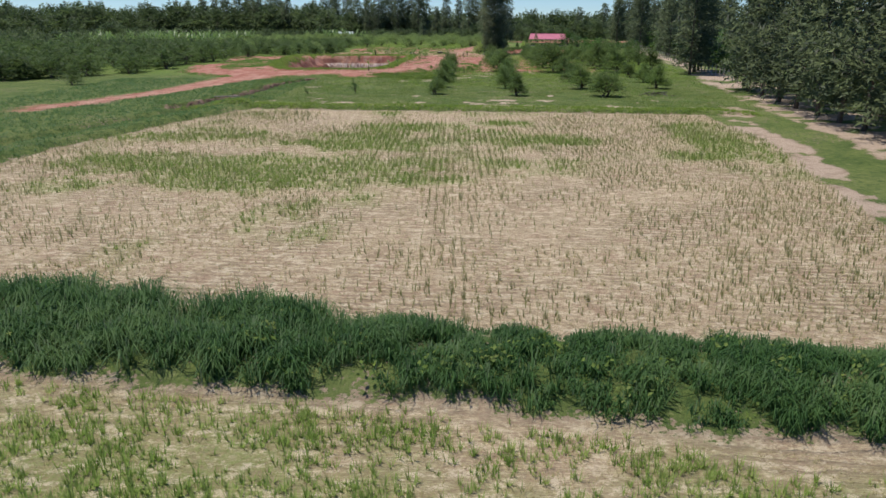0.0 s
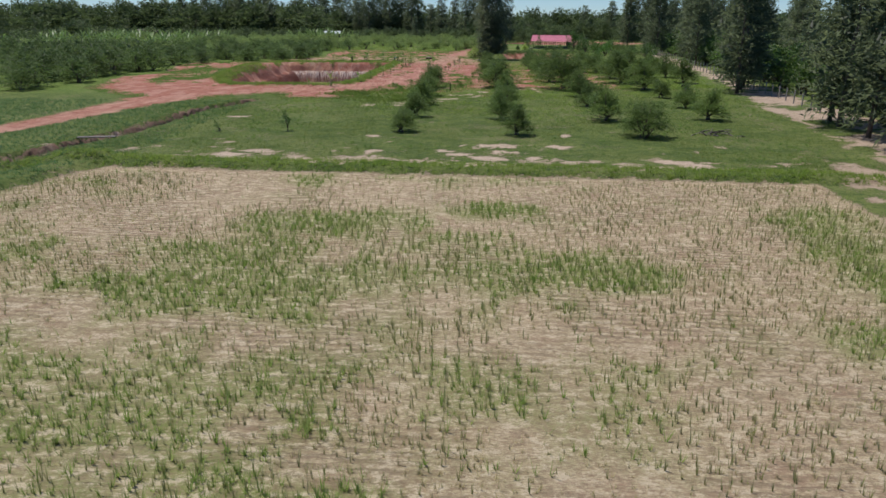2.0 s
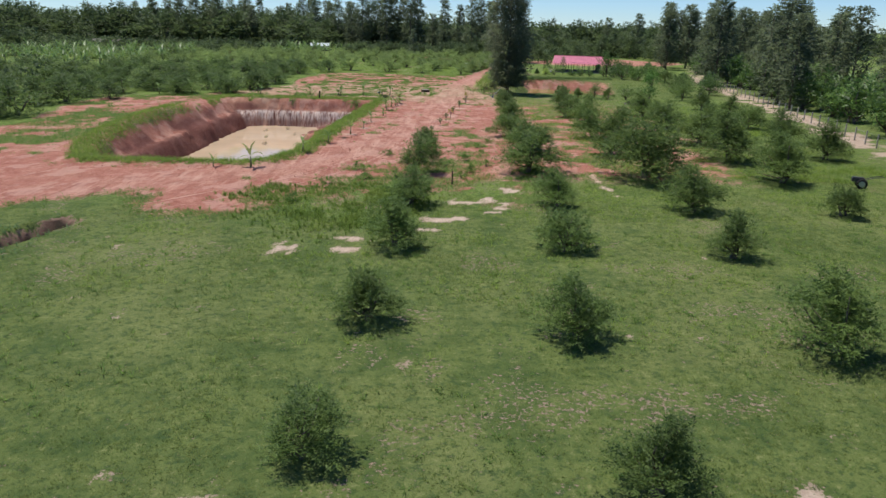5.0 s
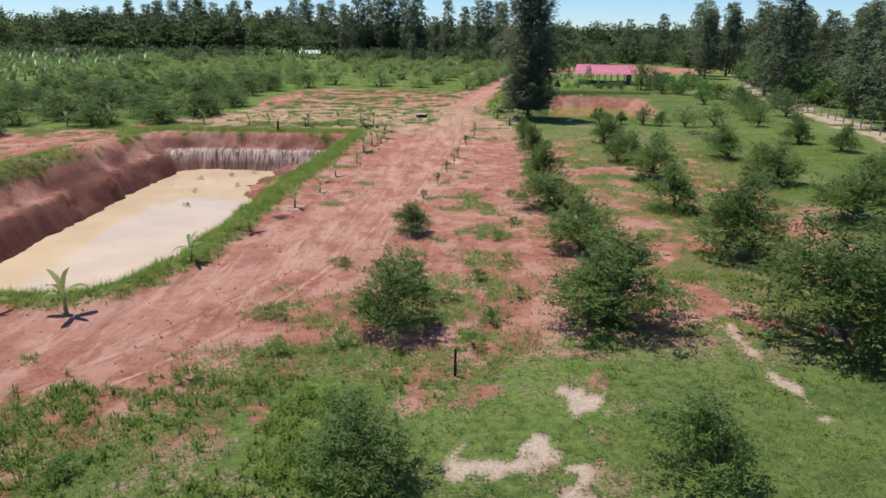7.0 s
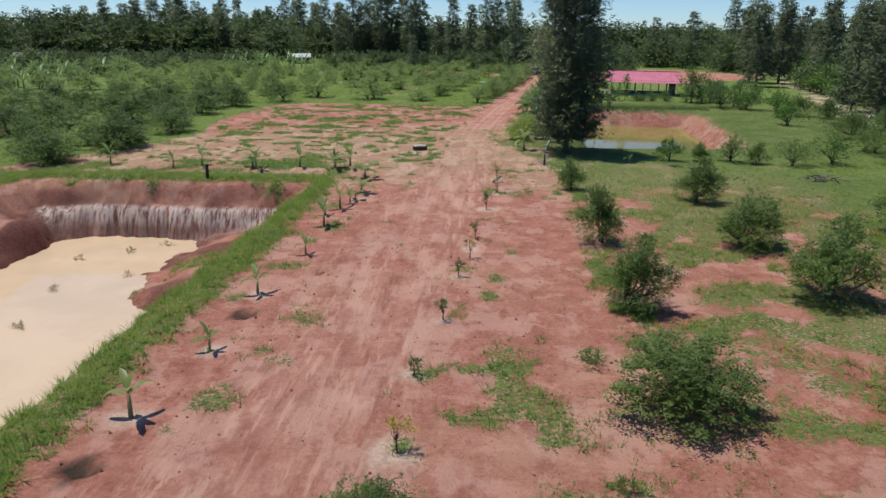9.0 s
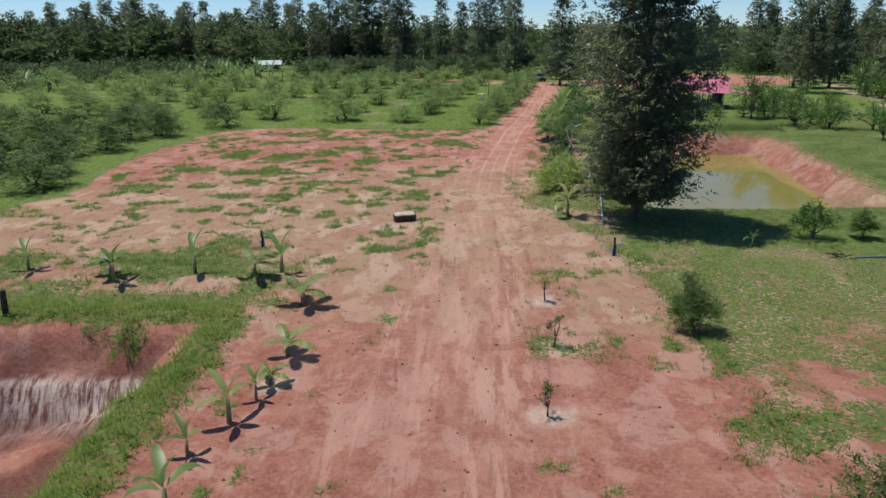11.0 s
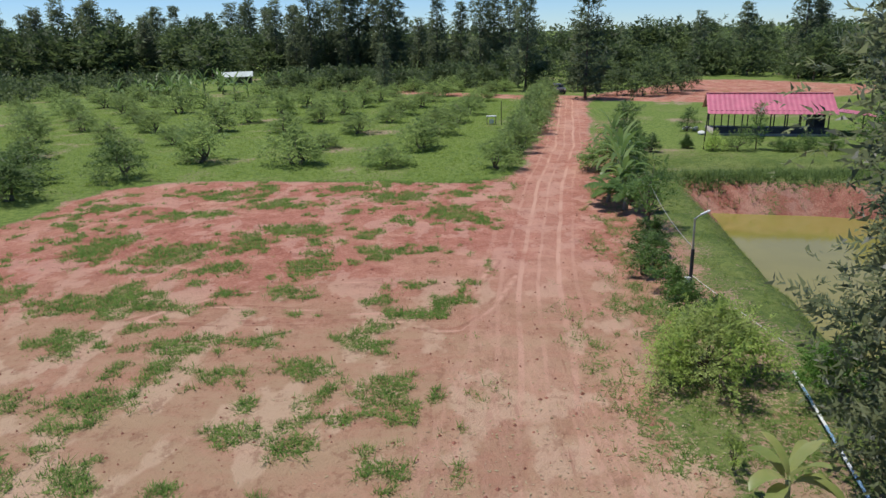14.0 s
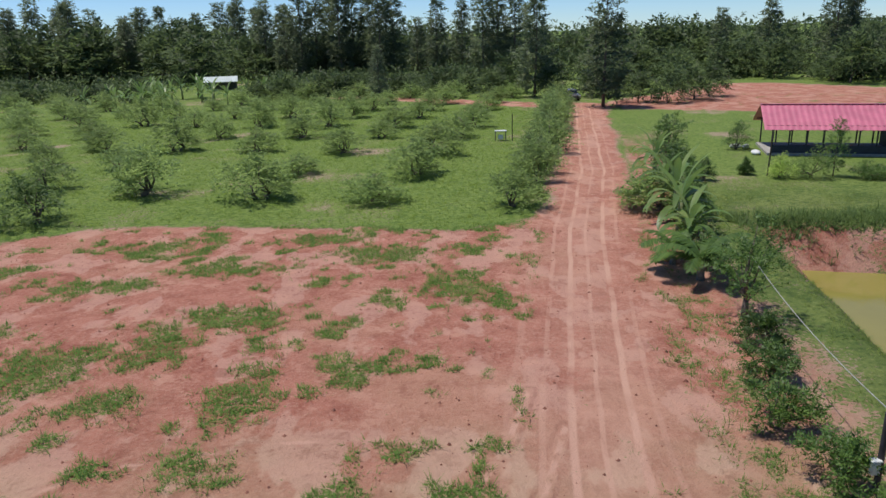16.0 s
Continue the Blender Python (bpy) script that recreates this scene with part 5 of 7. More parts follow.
# ---- grass, stubble and weeds ----
def blades(name, x, y, tall, spread, width, count, mat, seed, label, category="grass", droop=0.35, bent=False):
    """Tufts of bent blades at x, y; one object."""
    r = rnd(seed)
    n = len(x)
    x, y, tall = np.repeat(x, count), np.repeat(y, count), np.repeat(tall, count)
    a = r.uniform(0, 6.283, n * count)
    lean = spread * r.uniform(0.2, 1.0, n * count)
    h = tall * r.uniform(0.6, 1.1, n * count)
    bx, by = x + np.cos(a) * 0.03 * spread, y + np.sin(a) * 0.03 * spread
    bz = height(bx, by) - 0.02
    ox, oy = np.cos(a) * lean * h, np.sin(a) * lean * h
    sx, sy = -np.sin(a) * width / 2, np.cos(a) * width / 2
    tip = np.stack([bx + ox, by + oy, bz + h * (1 - np.minimum(droop * lean, 0.8))], 1)
    left, right = np.stack([bx - sx, by - sy, bz], 1), np.stack([bx + sx, by + sy, bz], 1)
    if not bent:
        v = np.stack([left, right, tip], 1).reshape(-1, 3)
        f = np.arange(n * count * 3).reshape(-1, 3)
    else:
        half = np.stack([bx + ox * 0.38, by + oy * 0.38, bz + h * 0.72], 1)
        wide = np.stack([sx, sy, 0 * sx], 1) * 0.85
        v = np.stack([left, right, half + wide, half - wide, tip], 1).reshape(-1, 3)
        o = 5 * np.arange(n * count)[:, None]
        f = np.concatenate([o + np.array([[0, 1, 2]]), o + np.array([[0, 2, 3]]), o + np.array([[3, 2, 4]])])
    return tagged(new(name, mesh_np(name, v, f, mat)), label, category, kind="stuff")


def scatter(seed, n, x0, x1, y0, y1, keep):
    r = rnd(seed)
    x, y = r.uniform(x0, x1, n), r.uniform(y0, y1, n)
    ok = r.uniform(0, 1, n) < keep(x, y)
    return x[ok], y[ok]


# tall grass on the bank between the paddies
cx1, cy1 = scatter(301, 6200, -30, 24, -60, -46, lambda x, y: ((y > front_bank(x) + 0.25) & (y < back_bank(x) + 0.25)).astype(float))
rb = rnd(304)
many = 10
gx1, gy1 = np.repeat(cx1, many) + rb.normal(0, 0.10, len(cx1) * many), np.repeat(cy1, many) + rb.normal(0, 0.10, len(cx1) * many)
behind = step(-1.3, -0.2, gy1 - back_bank(gx1) + 0.2)
hump = 0.50 + 0.36 * fbm(gx1, gy1, 1.3, 302) + np.repeat(rb.uniform(-0.12, 0.16, len(cx1)), many) + 0.62 * step(0.5, -7, gx1) * behind * (0.75 + 0.6 * fbm(gx1, gy1, 1.1, 306)) + 0.12 * step(-2, -10, gx1)
blades("tall_grass", gx1, gy1, np.maximum(hump, 0.2), 1.15, 0.024, 5, M_LUSH, 303, "tall lush green grass leaning on the paddy bank", droop=0.75, bent=True)
# broad-leaved weeds among it
bw1, bw2 = scatter(305, 1500, -24, 20, -60, -46, lambda x, y: ((y > front_bank(x) + 0.2) & (y < back_bank(x) - 0.6)) * np.clip(0.4 + 1.1 * fbm(x, y, 1.8, 307), 0, 1))
wz = height(bw1, bw2) + 0.30 + 0.25 * fbm(bw1, bw2, 1.3, 302)
wpts = np.repeat(np.stack([bw1, bw2, wz], 1), 10, axis=0) + rb.normal(0, 0.16, (len(bw1) * 10, 3)) * np.array([1, 1, 0.6])
tagged(new("bank_weeds", leaf_mesh("bank_weeds", wpts, np.zeros_like(wpts) + np.array([0, 0, 0.2]), 0.13, 0.09, M_RICE, rb)), "broad-leaved weeds in the grass of the paddy bank", "weeds", kind="stuff")


def in_paddy(x, y):
    c = cover(x, y)
    return c["paddy"]


# stubble in rows, green regrowth in patches
rr = rnd(310)
lines = np.arange(-49.5, -3.2, 0.32)
px = rr.uniform(-26, 22, len(lines) * 250)
px = np.round(px / 0.36) * 0.36 + rr.normal(0, 0.07, len(px))
py = np.repeat(lines, 250) - 0.075 * px - 0.27 + rr.normal(0, 0.045, len(px))
ok = (in_paddy(px, py) > 0.5) & (py < paddy_back(px) - 0.75) & (rr.uniform(size=len(px)) < np.clip(0.55 + 1.1 * fbm(px, py, 5, 311), 0.06, 1))
px, py = px[ok], py[ok]
isg = rice_green(px, py) > rr.uniform(0.2, 0.9, len(px))
tall = np.where(isg, 0.36, 0.17) * rr.uniform(0.6, 1.4, len(px))
blades("rice_stubble", px[~isg], py[~isg], tall[~isg], 0.6, 0.018, 5, M_STUBBLE, 314, "dry rice stubble in rows on pale soil", "stubble")
blades("rice_plants", px[isg], py[isg], tall[isg], 0.6, 0.022, 8, M_RICE, 315, "patches of green rice regrowth in the stubble", "rice")
# taller upright stalks in drifts
sx, sy = scatter(316, 30000, -26, 22, -50, -4, lambda x, y: (in_paddy(x, y) > 0.5) * (y < paddy_back(x) - 0.8) * np.clip(0.38 + 1.3 * fbm(x, y, 4.5, 322) + 0.6 * rice_green(x, y), 0.03, 1))
sx = np.round(sx / 0.36) * 0.36 + rnd(12).normal(0, 0.08, len(sx))
blades("rice_stalks", sx, sy, 0.40 * rnd(5).uniform(0.35, 1.3, len(sx)), 0.26, 0.019, 5, M_STALK, 317, "thin upright olive rice stalks among the stubble", "rice")
gpx, gpy = scatter(323, 60000, -26, 22, -46, -4.5, lambda x, y: (in_paddy(x, y) > 0.5) * rice_green(x, y) ** 1.3 * np.clip(0.5 + 1.3 * fbm(x, y * 1.4, 1.1, 324), 0, 1) * 0.5)
blades("rice_plants", gpx, gpy, 0.36 * rnd(15).uniform(0.5, 1.3, len(gpx)), 0.6, 0.02, 5, M_RICE, 325, "denser tufts of bright green rice regrowth", "rice")
nxs, nys = scatter(318, 40000, -22, 22, -64, -52.5, lambda x, y: (y < front_bank(x) - 0.1) * np.clip(0.5 + 0.9 * fbm(x, y, 1.1, 319) + 0.5 * fbm(x, y, 0.4, 326), 0.04, 1) * step(-0.05, -0.7, y - front_bank(x) + 0.8 * step(0, 8, x)))
blades("rice_plants", nxs, nys, 0.27 * rnd(6).uniform(0.6, 1.4, len(nxs)), 0.6, 0.024, 7, M_RICE, 320, "green regrowth in the paddy before the bank", "rice")

zx, zy = scatter(327, 26000, -22, 22, -64, -52.5, lambda x, y: (y < front_bank(x) - 0.3) * 0.9)
blades("straw", zx, zy, np.full(len(zx), 0.10), 2.6, 0.03, 4, M_STUBBLE, 328, "pale cut straw lying between the rice tufts", "straw")
# bund grass
bx1, by1 = scatter(330, 9000, -27, 26, -6, 2.5, lambda x, y: ((y > paddy_back(x) + 0.1) & (y < paddy_back(x) + 2.6)) * 0.9)
blades("bund_grass", bx1, by1, 0.34 * (1 + 0.5 * fbm(bx1, by1, 0.9, 350)), 1.3, 0.026, 9, M_FRESH, 331, "bright rank grass on the low paddy bund")
# meadow
mx, my = scatter(332, 130000, -27, 33, -1.5, 52, lambda x, y: cover(x, y)["grass"] * (1 - cover(x, y)["paddy"]) * np.clip(0.55 + 0.6 * fbm(x, y, 3, 333), 0.1, 1))
blades("meadow_grass", mx, my, 0.14 * (1 + 0.5 * fbm(mx, my, 4, 334)), 1.6, 0.026, 4, M_MEADOW, 335, "short green meadow grass with bare sandy spots")
tx, ty = scatter(346, 13500, -26, 36, -2.5, 108, lambda x, y: (cover(x, y)["grass"] > 0.25) * (cover(x, y)["paddy"] < 0.1) * ((y < 50) | (x > 5.5)) * np.clip(0.35 + 1.1 * fbm(x, y, 5, 347), 0.03, 1))
blades("grass_tufts", tx, ty, 0.24 * rnd(16).uniform(0.6, 1.5, len(tx)), 1.3, 0.03, 12, M_WEED, 348, "darker rank tufts standing in the meadow")
hx, hy = scatter(356, 26000, -16, 34, 14, 54, lambda x, y: (cover(x, y)["grass"] > 0.4) * step(14, 30, y) * np.clip(0.25 + 1.2 * fbm(x, y, 2.6, 357), 0.02, 1))
blades("meadow_tufts", hx, hy, 0.24 * rnd(17).uniform(0.5, 1.4, len(hx)), 1.3, 0.028, 6, M_FRESH, 358, "bright rank tufts of grass between the meadow trees")
# east side of the red road, and the pond's verge
ex, ey = scatter(336, 90000, 4.5, 40, 44, 160, lambda x, y: cover(x, y)["grass"] * (y > 50) * np.clip(0.5 + 0.7 * fbm(x, y, 2.5, 337), 0.05, 1))
south = ey < 105
blades("verge_grass", ex[south], ey[south], 0.17 * (1 + 0.6 * fbm(ex[south], ey[south], 3, 338)), 1.5, 0.028, 4, M_FRESH, 339, "patchy grass between shrubs on red soil")
blades("verge_grass", ex[~south], ey[~south], 0.18 * (1 + 0.6 * fbm(ex[~south], ey[~south], 3, 338)), 1.5, 0.028, 4, M_MEADOW, 349, "dull olive grass on the banks of the green pond")
vx, vy = scatter(359, 30000, 5.2, 36, 48, 108, lambda x, y: (cover(x, y)["grass"] > 0.3) * np.clip(0.05 + 1.5 * fbm(x, y, 1.7, 360), 0, 1) * step(96, 84, y))
blades("verge_tufts", vx, vy, 0.34 * rnd(18).uniform(0.4, 1.5, len(vx)), 1.6, 0.034, 9, M_FRESH, 361, "rank tufts and weeds on the red soil between shrubs", "weeds")
# weeds on the red earth
wx, wy = scatter(340, 250000, -46, 8, 34, 152, lambda x, y: cover(x, y)["grass"] * cover(x, y)["red"] * np.where((area(x, y, POND_A) > -2.5) & (area(x, y, POND_A) < 1), 0.9, 0.8))
rim_w = area(wx, wy, POND_A) > -2.3
blades("weeds", wx[~rim_w], wy[~rim_w], 0.25 * rnd(8).uniform(0.4, 1.5, (~rim_w).sum()), 1.4, 0.028, 5, M_WEED, 341, "low green weeds in clumps on bare red earth", "weeds")
blades("rim_grass", wx[rim_w], wy[rim_w], 0.40 * rnd(8).uniform(0.4, 1.4, rim_w.sum()), 1.2, 0.028, 6, M_FRESH, 342, "bright green grass round the rim of the dug pond")
fx1, fy1 = scatter(362, 80000, -27, 1, 104, 151, lambda x, y: (cover(x, y)["grass"] > 0.45) * cover(x, y)["red"] * (along(x, y, ROAD) > 1.8))
blades("weeds", fx1, fy1, 0.19 * rnd(19).uniform(0.4, 1.4, len(fx1)), 1.3, 0.032, 5, M_WEED, 363, "matted green weeds spreading over the bare field", "weeds")
lx3, ly3 = scatter(352, 9000, -14, 1, 30, 44, lambda x, y: cover(x, y)["grass"] * np.clip(0.35 + 1.1 * fbm(x, y, 1.8, 353), 0, 1) * step(28, 36, y + 0.6 * (x + 4)) * step(1, -3, x + fbm(x, y, 1.5, 355)))
blades("tall_weeds", lx3, ly3, 0.30 * rnd(9).uniform(0.4, 1.4, len(lx3)), 1.2, 0.03, 8, M_FRESH, 354, "tall lush green weeds before the red earth", "weeds", bent=True)
# orchard floor
ox, oy = scatter(342, 36000, -60, 14, 148, 214, lambda x, y: cover(x, y)["grass"] * (area(x, y, RED) < -0.3) * 0.9)
blades("orchard_grass", ox, oy, np.full(len(ox), 0.2), 1.5, 0.05, 5, M_FRESH, 343, "bright green grass under the orchard trees")
lx, ly = scatter(344, 20000, -46, -19, -50, 32, lambda x, y: (x < paddy_left(np.minimum(y, -2.3))) * cover(x, y)["grass"] * (1 - cover(x, y)["red"]))
blades("ditch_grass", lx, ly, np.full(len(lx), 0.3), 1.4, 0.04, 5, M_LUSH, 345, "rank grass along the ditch beside the paddy")


# ---- shrubs, bananas and palms along the road ----
def at(x, y, lift=0.0):
    return (x, y, gz(x, y) + lift)


bushy_tree("flowering_shrub", 401, 4.4, 2.7, 1500, 0.15, M_LIME, at(5.9, 119.2), "large pale green shrub beside the red road", "shrub", nclump=46)
bushy_tree("feathery_shrub", 402, 3.2, 2.6, 1300, 0.12, M_BAMBOO, at(9.0, 117.3), "bright green feathery shrub near the pond", "shrub", bare=0.25, nclump=26)
for i, (x, y, w, h) in enumerate(((6.5, 128.7, 2.1, 1.8), (7.0, 126.3, 1.7, 1.5), (7.6, 131.5, 1.6, 1.3), (6.9, 124.0, 1.8, 1.4), (11.2, 151.5, 2.4, 2.0), (10.2, 149, 2.0, 1.8), (12.6, 155, 2.4, 2.2), (15.2, 160, 2.0, 1.6), (8.2, 133.6, 1.6, 1.4), (9.0, 141.5, 2.2, 1.8), (9.6, 145, 2.4, 2.2), (10.6, 147.6, 2.2, 2.0), (11.8, 153, 2.2, 2.4), (13.2, 157, 2.2, 2.4), (14.8, 162.5, 2.2, 2.0), (15.4, 167, 1.6, 1.4), (7.2, 122.2, 1.6, 1.4))):
    bushy_tree("shrub", 410 + i, w, h, 330, 0.14, M_DARK, at(x, y), "dark green broad-leaved shrub on the road verge", "shrub", nclump=20, group="verge shrubs")
bushy_tree("fruit_tree", 420, 3.6, 4.0, 560, 0.14, M_DARK, at(8.7, 136.2), "open multi-stemmed fruit tree beside the pond", "tree", bare=0.25, nclump=30, stems=3)
bushy_tree("fruit_tree", 421, 3.4, 4.6, 640, 0.17, M_DARK, at(13.9, 164.6), "dark dense fruit tree beside the road", "tree", bare=0.08, nclump=30, stems=2)
bushy_tree("fruit_tree", 422, 3.0, 3.0, 480, 0.15, M_DARK, at(12.2, 158), "leafy fruit tree beside the road", "tree", bare=0.1, nclump=26)
for i, (x, y, h) in enumerate(((9.4, 146.5, 3.6), (10.3, 150.2, 3.4), (9.0, 143.8, 2.8), (12.0, 160.5, 3.2), (10.6, 153.6, 3.0))):
    banana(430 + i, h, at(x, y), "tall banana plant with torn arching leaves", leaves=13, group="verge bananas")
palm(440, 3.0, at(8.4, 140.2), "young coconut palm with arching fronds", 11, M_DARK)
palm(441, 2.6, at(7.9, 142.4), "young coconut palm with arching fronds", 9, M_DARK)
banana(442, 1.9, at(5.3, 112.6), "young banana plant beside fallen dry leaves", M_PALM, leaves=9)
bushy_tree("sapling", 443, 0.75, 1.0, 60, 0.10, M_LIME, at(4.9, 114.4), "small leafy sapling on the verge", "sapling", bare=0.35, nclump=8, stems=1)

# bananas and palms round the dug pond
for i, (x, y, h) in enumerate(((-12.8, 102.6, 1.8), (-8.8, 102.2, 1.8), (-20.8, 103.4, 1.5), (-22.7, 102.4, 1.3), (-28.2, 103.5, 1.5), (-33.4, 104.4, 1.9), (-15.9, 101.4, 1.5), (-38, 102, 1.9), (-42, 100, 1.6))):
    banana(450 + i, h, at(x, y), "young banana plant with few drooping leaves on red earth", leaves=5, group="pondside bananas")
for i, (x, y, h) in enumerate(((-16.4, 102.2, 1.9), (-9.9, 101.8, 1.9), (-7.2, 98.9, 2.2), (-6.8, 94.4, 1.7), (-6.9, 92.4, 1.2))):
    palm(460 + i, h * 0.82, at(x, y), "young coconut palm with yellowing fronds on bare earth", 7, group="pondside palms", trunk=0.3)
for i, (x, y, h) in enumerate(((-9.2, 65.9, 1.4), (-8.5, 70.3, 0.9), (-8.4, 75.7, 1.2), (-7.6, 81.1, 1.0), (-7.7, 86.2, 1.5), (-7.1, 91.5, 1.0), (-7.5, 90.2, 1.5), (-10.4, 60.4, 1.2), (-11.5, 54.8, 1.3), (-14.1, 48.6, 1.6), (-16.9, 48.5, 0.9), (-8.1, 88.6, 1.0))):
    banana(470 + i, h, at(x, y), "small banana plant at the pond's grassy edge", M_BANANA if i % 3 else M_PALM, 5, group="pond edge bananas")
for i, (x, y, h, m) in enumerate(((-1.4, 68.8, .55, M_DARK), (-1.5, 64.5, 1.1, M_YELLOW), (-0.6, 73.3, .9, M_DARK), (-0.1, 78.3, .9, M_DARK), (0.4, 81, 1.3, M_YELLOW), (0.7, 84.5, 1.0, M_DARK), (2.4, 99.4, 1.5, M_YELLOW), (2.2, 95.1, 1.2, M_DARK), (1.4, 90.6, 1.0, M_DARK))):
    bushy_tree("sapling", 490 + i, 0.34 + 0.2 * h, h, 34, 0.10, m, at(x, y), "thin planted sapling in a ring of pale ash", "sapling", bare=0.4, nclump=9, stems=1, group="planted saplings")
for i, (x, y, h) in enumerate(((2.0, 53.5, .4), (3.4, 56, .5), (0.4, 51, .45), (3.1, 60, .4), (2.4, 48.6, .5), (-4.5, 55, .4), (-6, 49, .5), (4.2, 63, .35), (4.4, 70, .4), (-3.1, 46.3, .7), (-7.4, 43.6, .5), (-2.6, 42.2, .5), (1.6, 46.4, .5), (3.6, 51.4, .5), (-5.2, 45.4, .5), (-8.6, 38.6, .6))):
    bushy_tree("weed_clump", 500 + i, 1.3, h, 110, 0.09, M_WEED, at(x, y), "low clump of green weeds on red earth", "weeds", nclump=16, group="weed clumps", limbs=3)
# small trees along the near side of the green pond
for i, (x, y, w, h) in enumerate(((17.0, 107.8, 2.0, 2.0), (22.2, 108, 2.8, 2.2), (24.0, 107.0, 1.5, 1.7), (26.6, 106.4, 2.8, 2.1), (30.4, 107.6, 3.2, 2.6), (35.5, 108, 3.0, 2.4), (19.6, 107.9, 1.1, 1.6))):
    bushy_tree("small_tree", 520 + i, w * 1.15, h, 430, 0.14, M_BAMBOO if i in (0, 4) else M_ORCHARD, at(x, y), "small leafy tree on the bank of the green pond", "tree", bare=0.16, nclump=26, fat=0.11, group="pondside trees")
banana(530, 0.8, at(13.5, 106.6), "tiny banana plant on the grass by the pond", leaves=5)
# sapling in the meadow, leaning, and the thin trees beside it
bushy_tree("sapling", 531, 0.8, 1.75, 170, 0.085, M_DARK, at(-11.3, 12.0), "slender leaning sapling alone in the meadow", "sapling", bare=0.1, nclump=16, stems=1)
bushy_tree("sapling", 532, 0.9, 0.9, 80, 0.08, M_ORCHARD, at(-16.5, 11.5), "small bush in the meadow grass", "bush", nclump=10)
# clipped bushes before the pavilion
for i, (x, y, w, h, m) in enumerate(((20.6, 160.4, 1.7, 1.5, M_LIME), (22.6, 160.0, 2.5, 2.2, M_ORCHARD), (26.4, 159.4, 1.8, 1.2, M_DARK), (28.2, 159.4, 2.0, 1.4, M_DARK), (30.2, 159.2, 2.0, 1.4, M_DARK), (18.8, 161.8, .8, 1.0, M_DARK), (22.3, 172.6, 2.2, 2.4, M_DARK), (33.2, 158.6, 2.6, 2.6, M_DARK), (35.4, 158, 2.4, 2.0, M_DARK))):
    bushy_tree("clipped_bush", 540 + i, w * 1.15, h * 1.1, 620, 0.105, m, at(x, y), "rounded garden bush on the lawn by the pavilion", "bush", bare=0.0, nclump=40, low_share=0.55, fat=0.12, group="lawn bushes")
tall_tree("garden_tree", 550, 2.0, 3.9, 260, 0.16, at(24.4, 160.6), "narrow garden tree with a reddish tip before the pavilion", M_DARK, 0.15, 26, 0.7, 0.2)
for i, (x, y) in enumerate(((39, 140), (42, 147), (38, 152), (44, 160), (40, 166), (46, 172), (37, 132), (41, 125))):
    bushy_tree("garden_tree", 560 + i, 3.8, 3.0, 420, 0.16, M_DARK if i % 2 else M_BAMBOO, at(x, y), "leafy garden tree on the lawn", "tree", nclump=20, bare=0.15, group="lawn trees")
for i, (x, y, w, h, m) in enumerate(((33.5, 157, 4.6, 5.6, M_BAMBOO), (35.5, 150.5, 5.4, 3.6, M_DARK), (38.6, 149, 3.8, 3.2, M_DARK), (42.2, 141.5, 4.2, 2.6, M_ORCHARD), (45, 139, 3.6, 2.4, M_DARK), (36.5, 158, 4.6, 4.6, M_DARK), (39, 122, 4.4, 3.0, M_ORCHARD), (43, 118, 4.8, 3.2, M_DARK), (37, 113.5, 4.6, 3.0, M_ORCHARD), (46, 128, 4.4, 3.2, M_DARK))):
    bushy_tree("garden_tree", 575 + i, w, h, 700, 0.18, m, at(x, y), "dense leafy garden tree beside the pond lawn", "tree", bare=0.04, nclump=36, group="lawn trees", fat=0.11)
# grey scrub on the far bank of the green pond
sgx, sgy = scatter(570, 5000, 13, 33, 145.2, 151.5, lambda x, y: np.exp(-((y - 149.6 + 0.05 * (x - 13)) / 1.3) ** 2))
blades("bank_scrub", sgx, sgy, 0.55 * rnd(20).uniform(0.4, 1.4, len(sgx)), 1.1, 0.04, 6, M_SCRUB, 571, "dry grey scrub on the bank of the green pond", "scrub")
# fallen leaves under the tall tree
r = rnd(580)
lx2, ly2 = r.normal(2.6, 4.4, 2800), r.normal(111.5, 5.0, 2800)
ok = (np.hypot(lx2 - 4, ly2 - 111) < 14) & (area(lx2, ly2, POND_B) < 0)
lx2, ly2 = lx2[ok], ly2[ok]
litter = np.stack([lx2, ly2, height(lx2, ly2) + 0.025], 1)
lm = leaf_mesh("fallen_leaves", litter, np.zeros_like(litter), 0.12, 0.05, M_DRYLEAF, r)
flat = np.zeros(len(lm.vertices) * 3, np.float32)
lm.vertices.foreach_get("co", flat)
flat = flat.reshape(-1, 3)
flat[:, 2] = np.repeat(litter[:, 2], 4) + 0.25 * (flat[:, 2] - np.repeat(litter[:, 2], 4))
lm.vertices.foreach_set("co", flat.ravel())
tagged(new("fallen_leaves", lm), "pale dry fallen leaves scattered on the red earth", "leaves", kind="stuff")
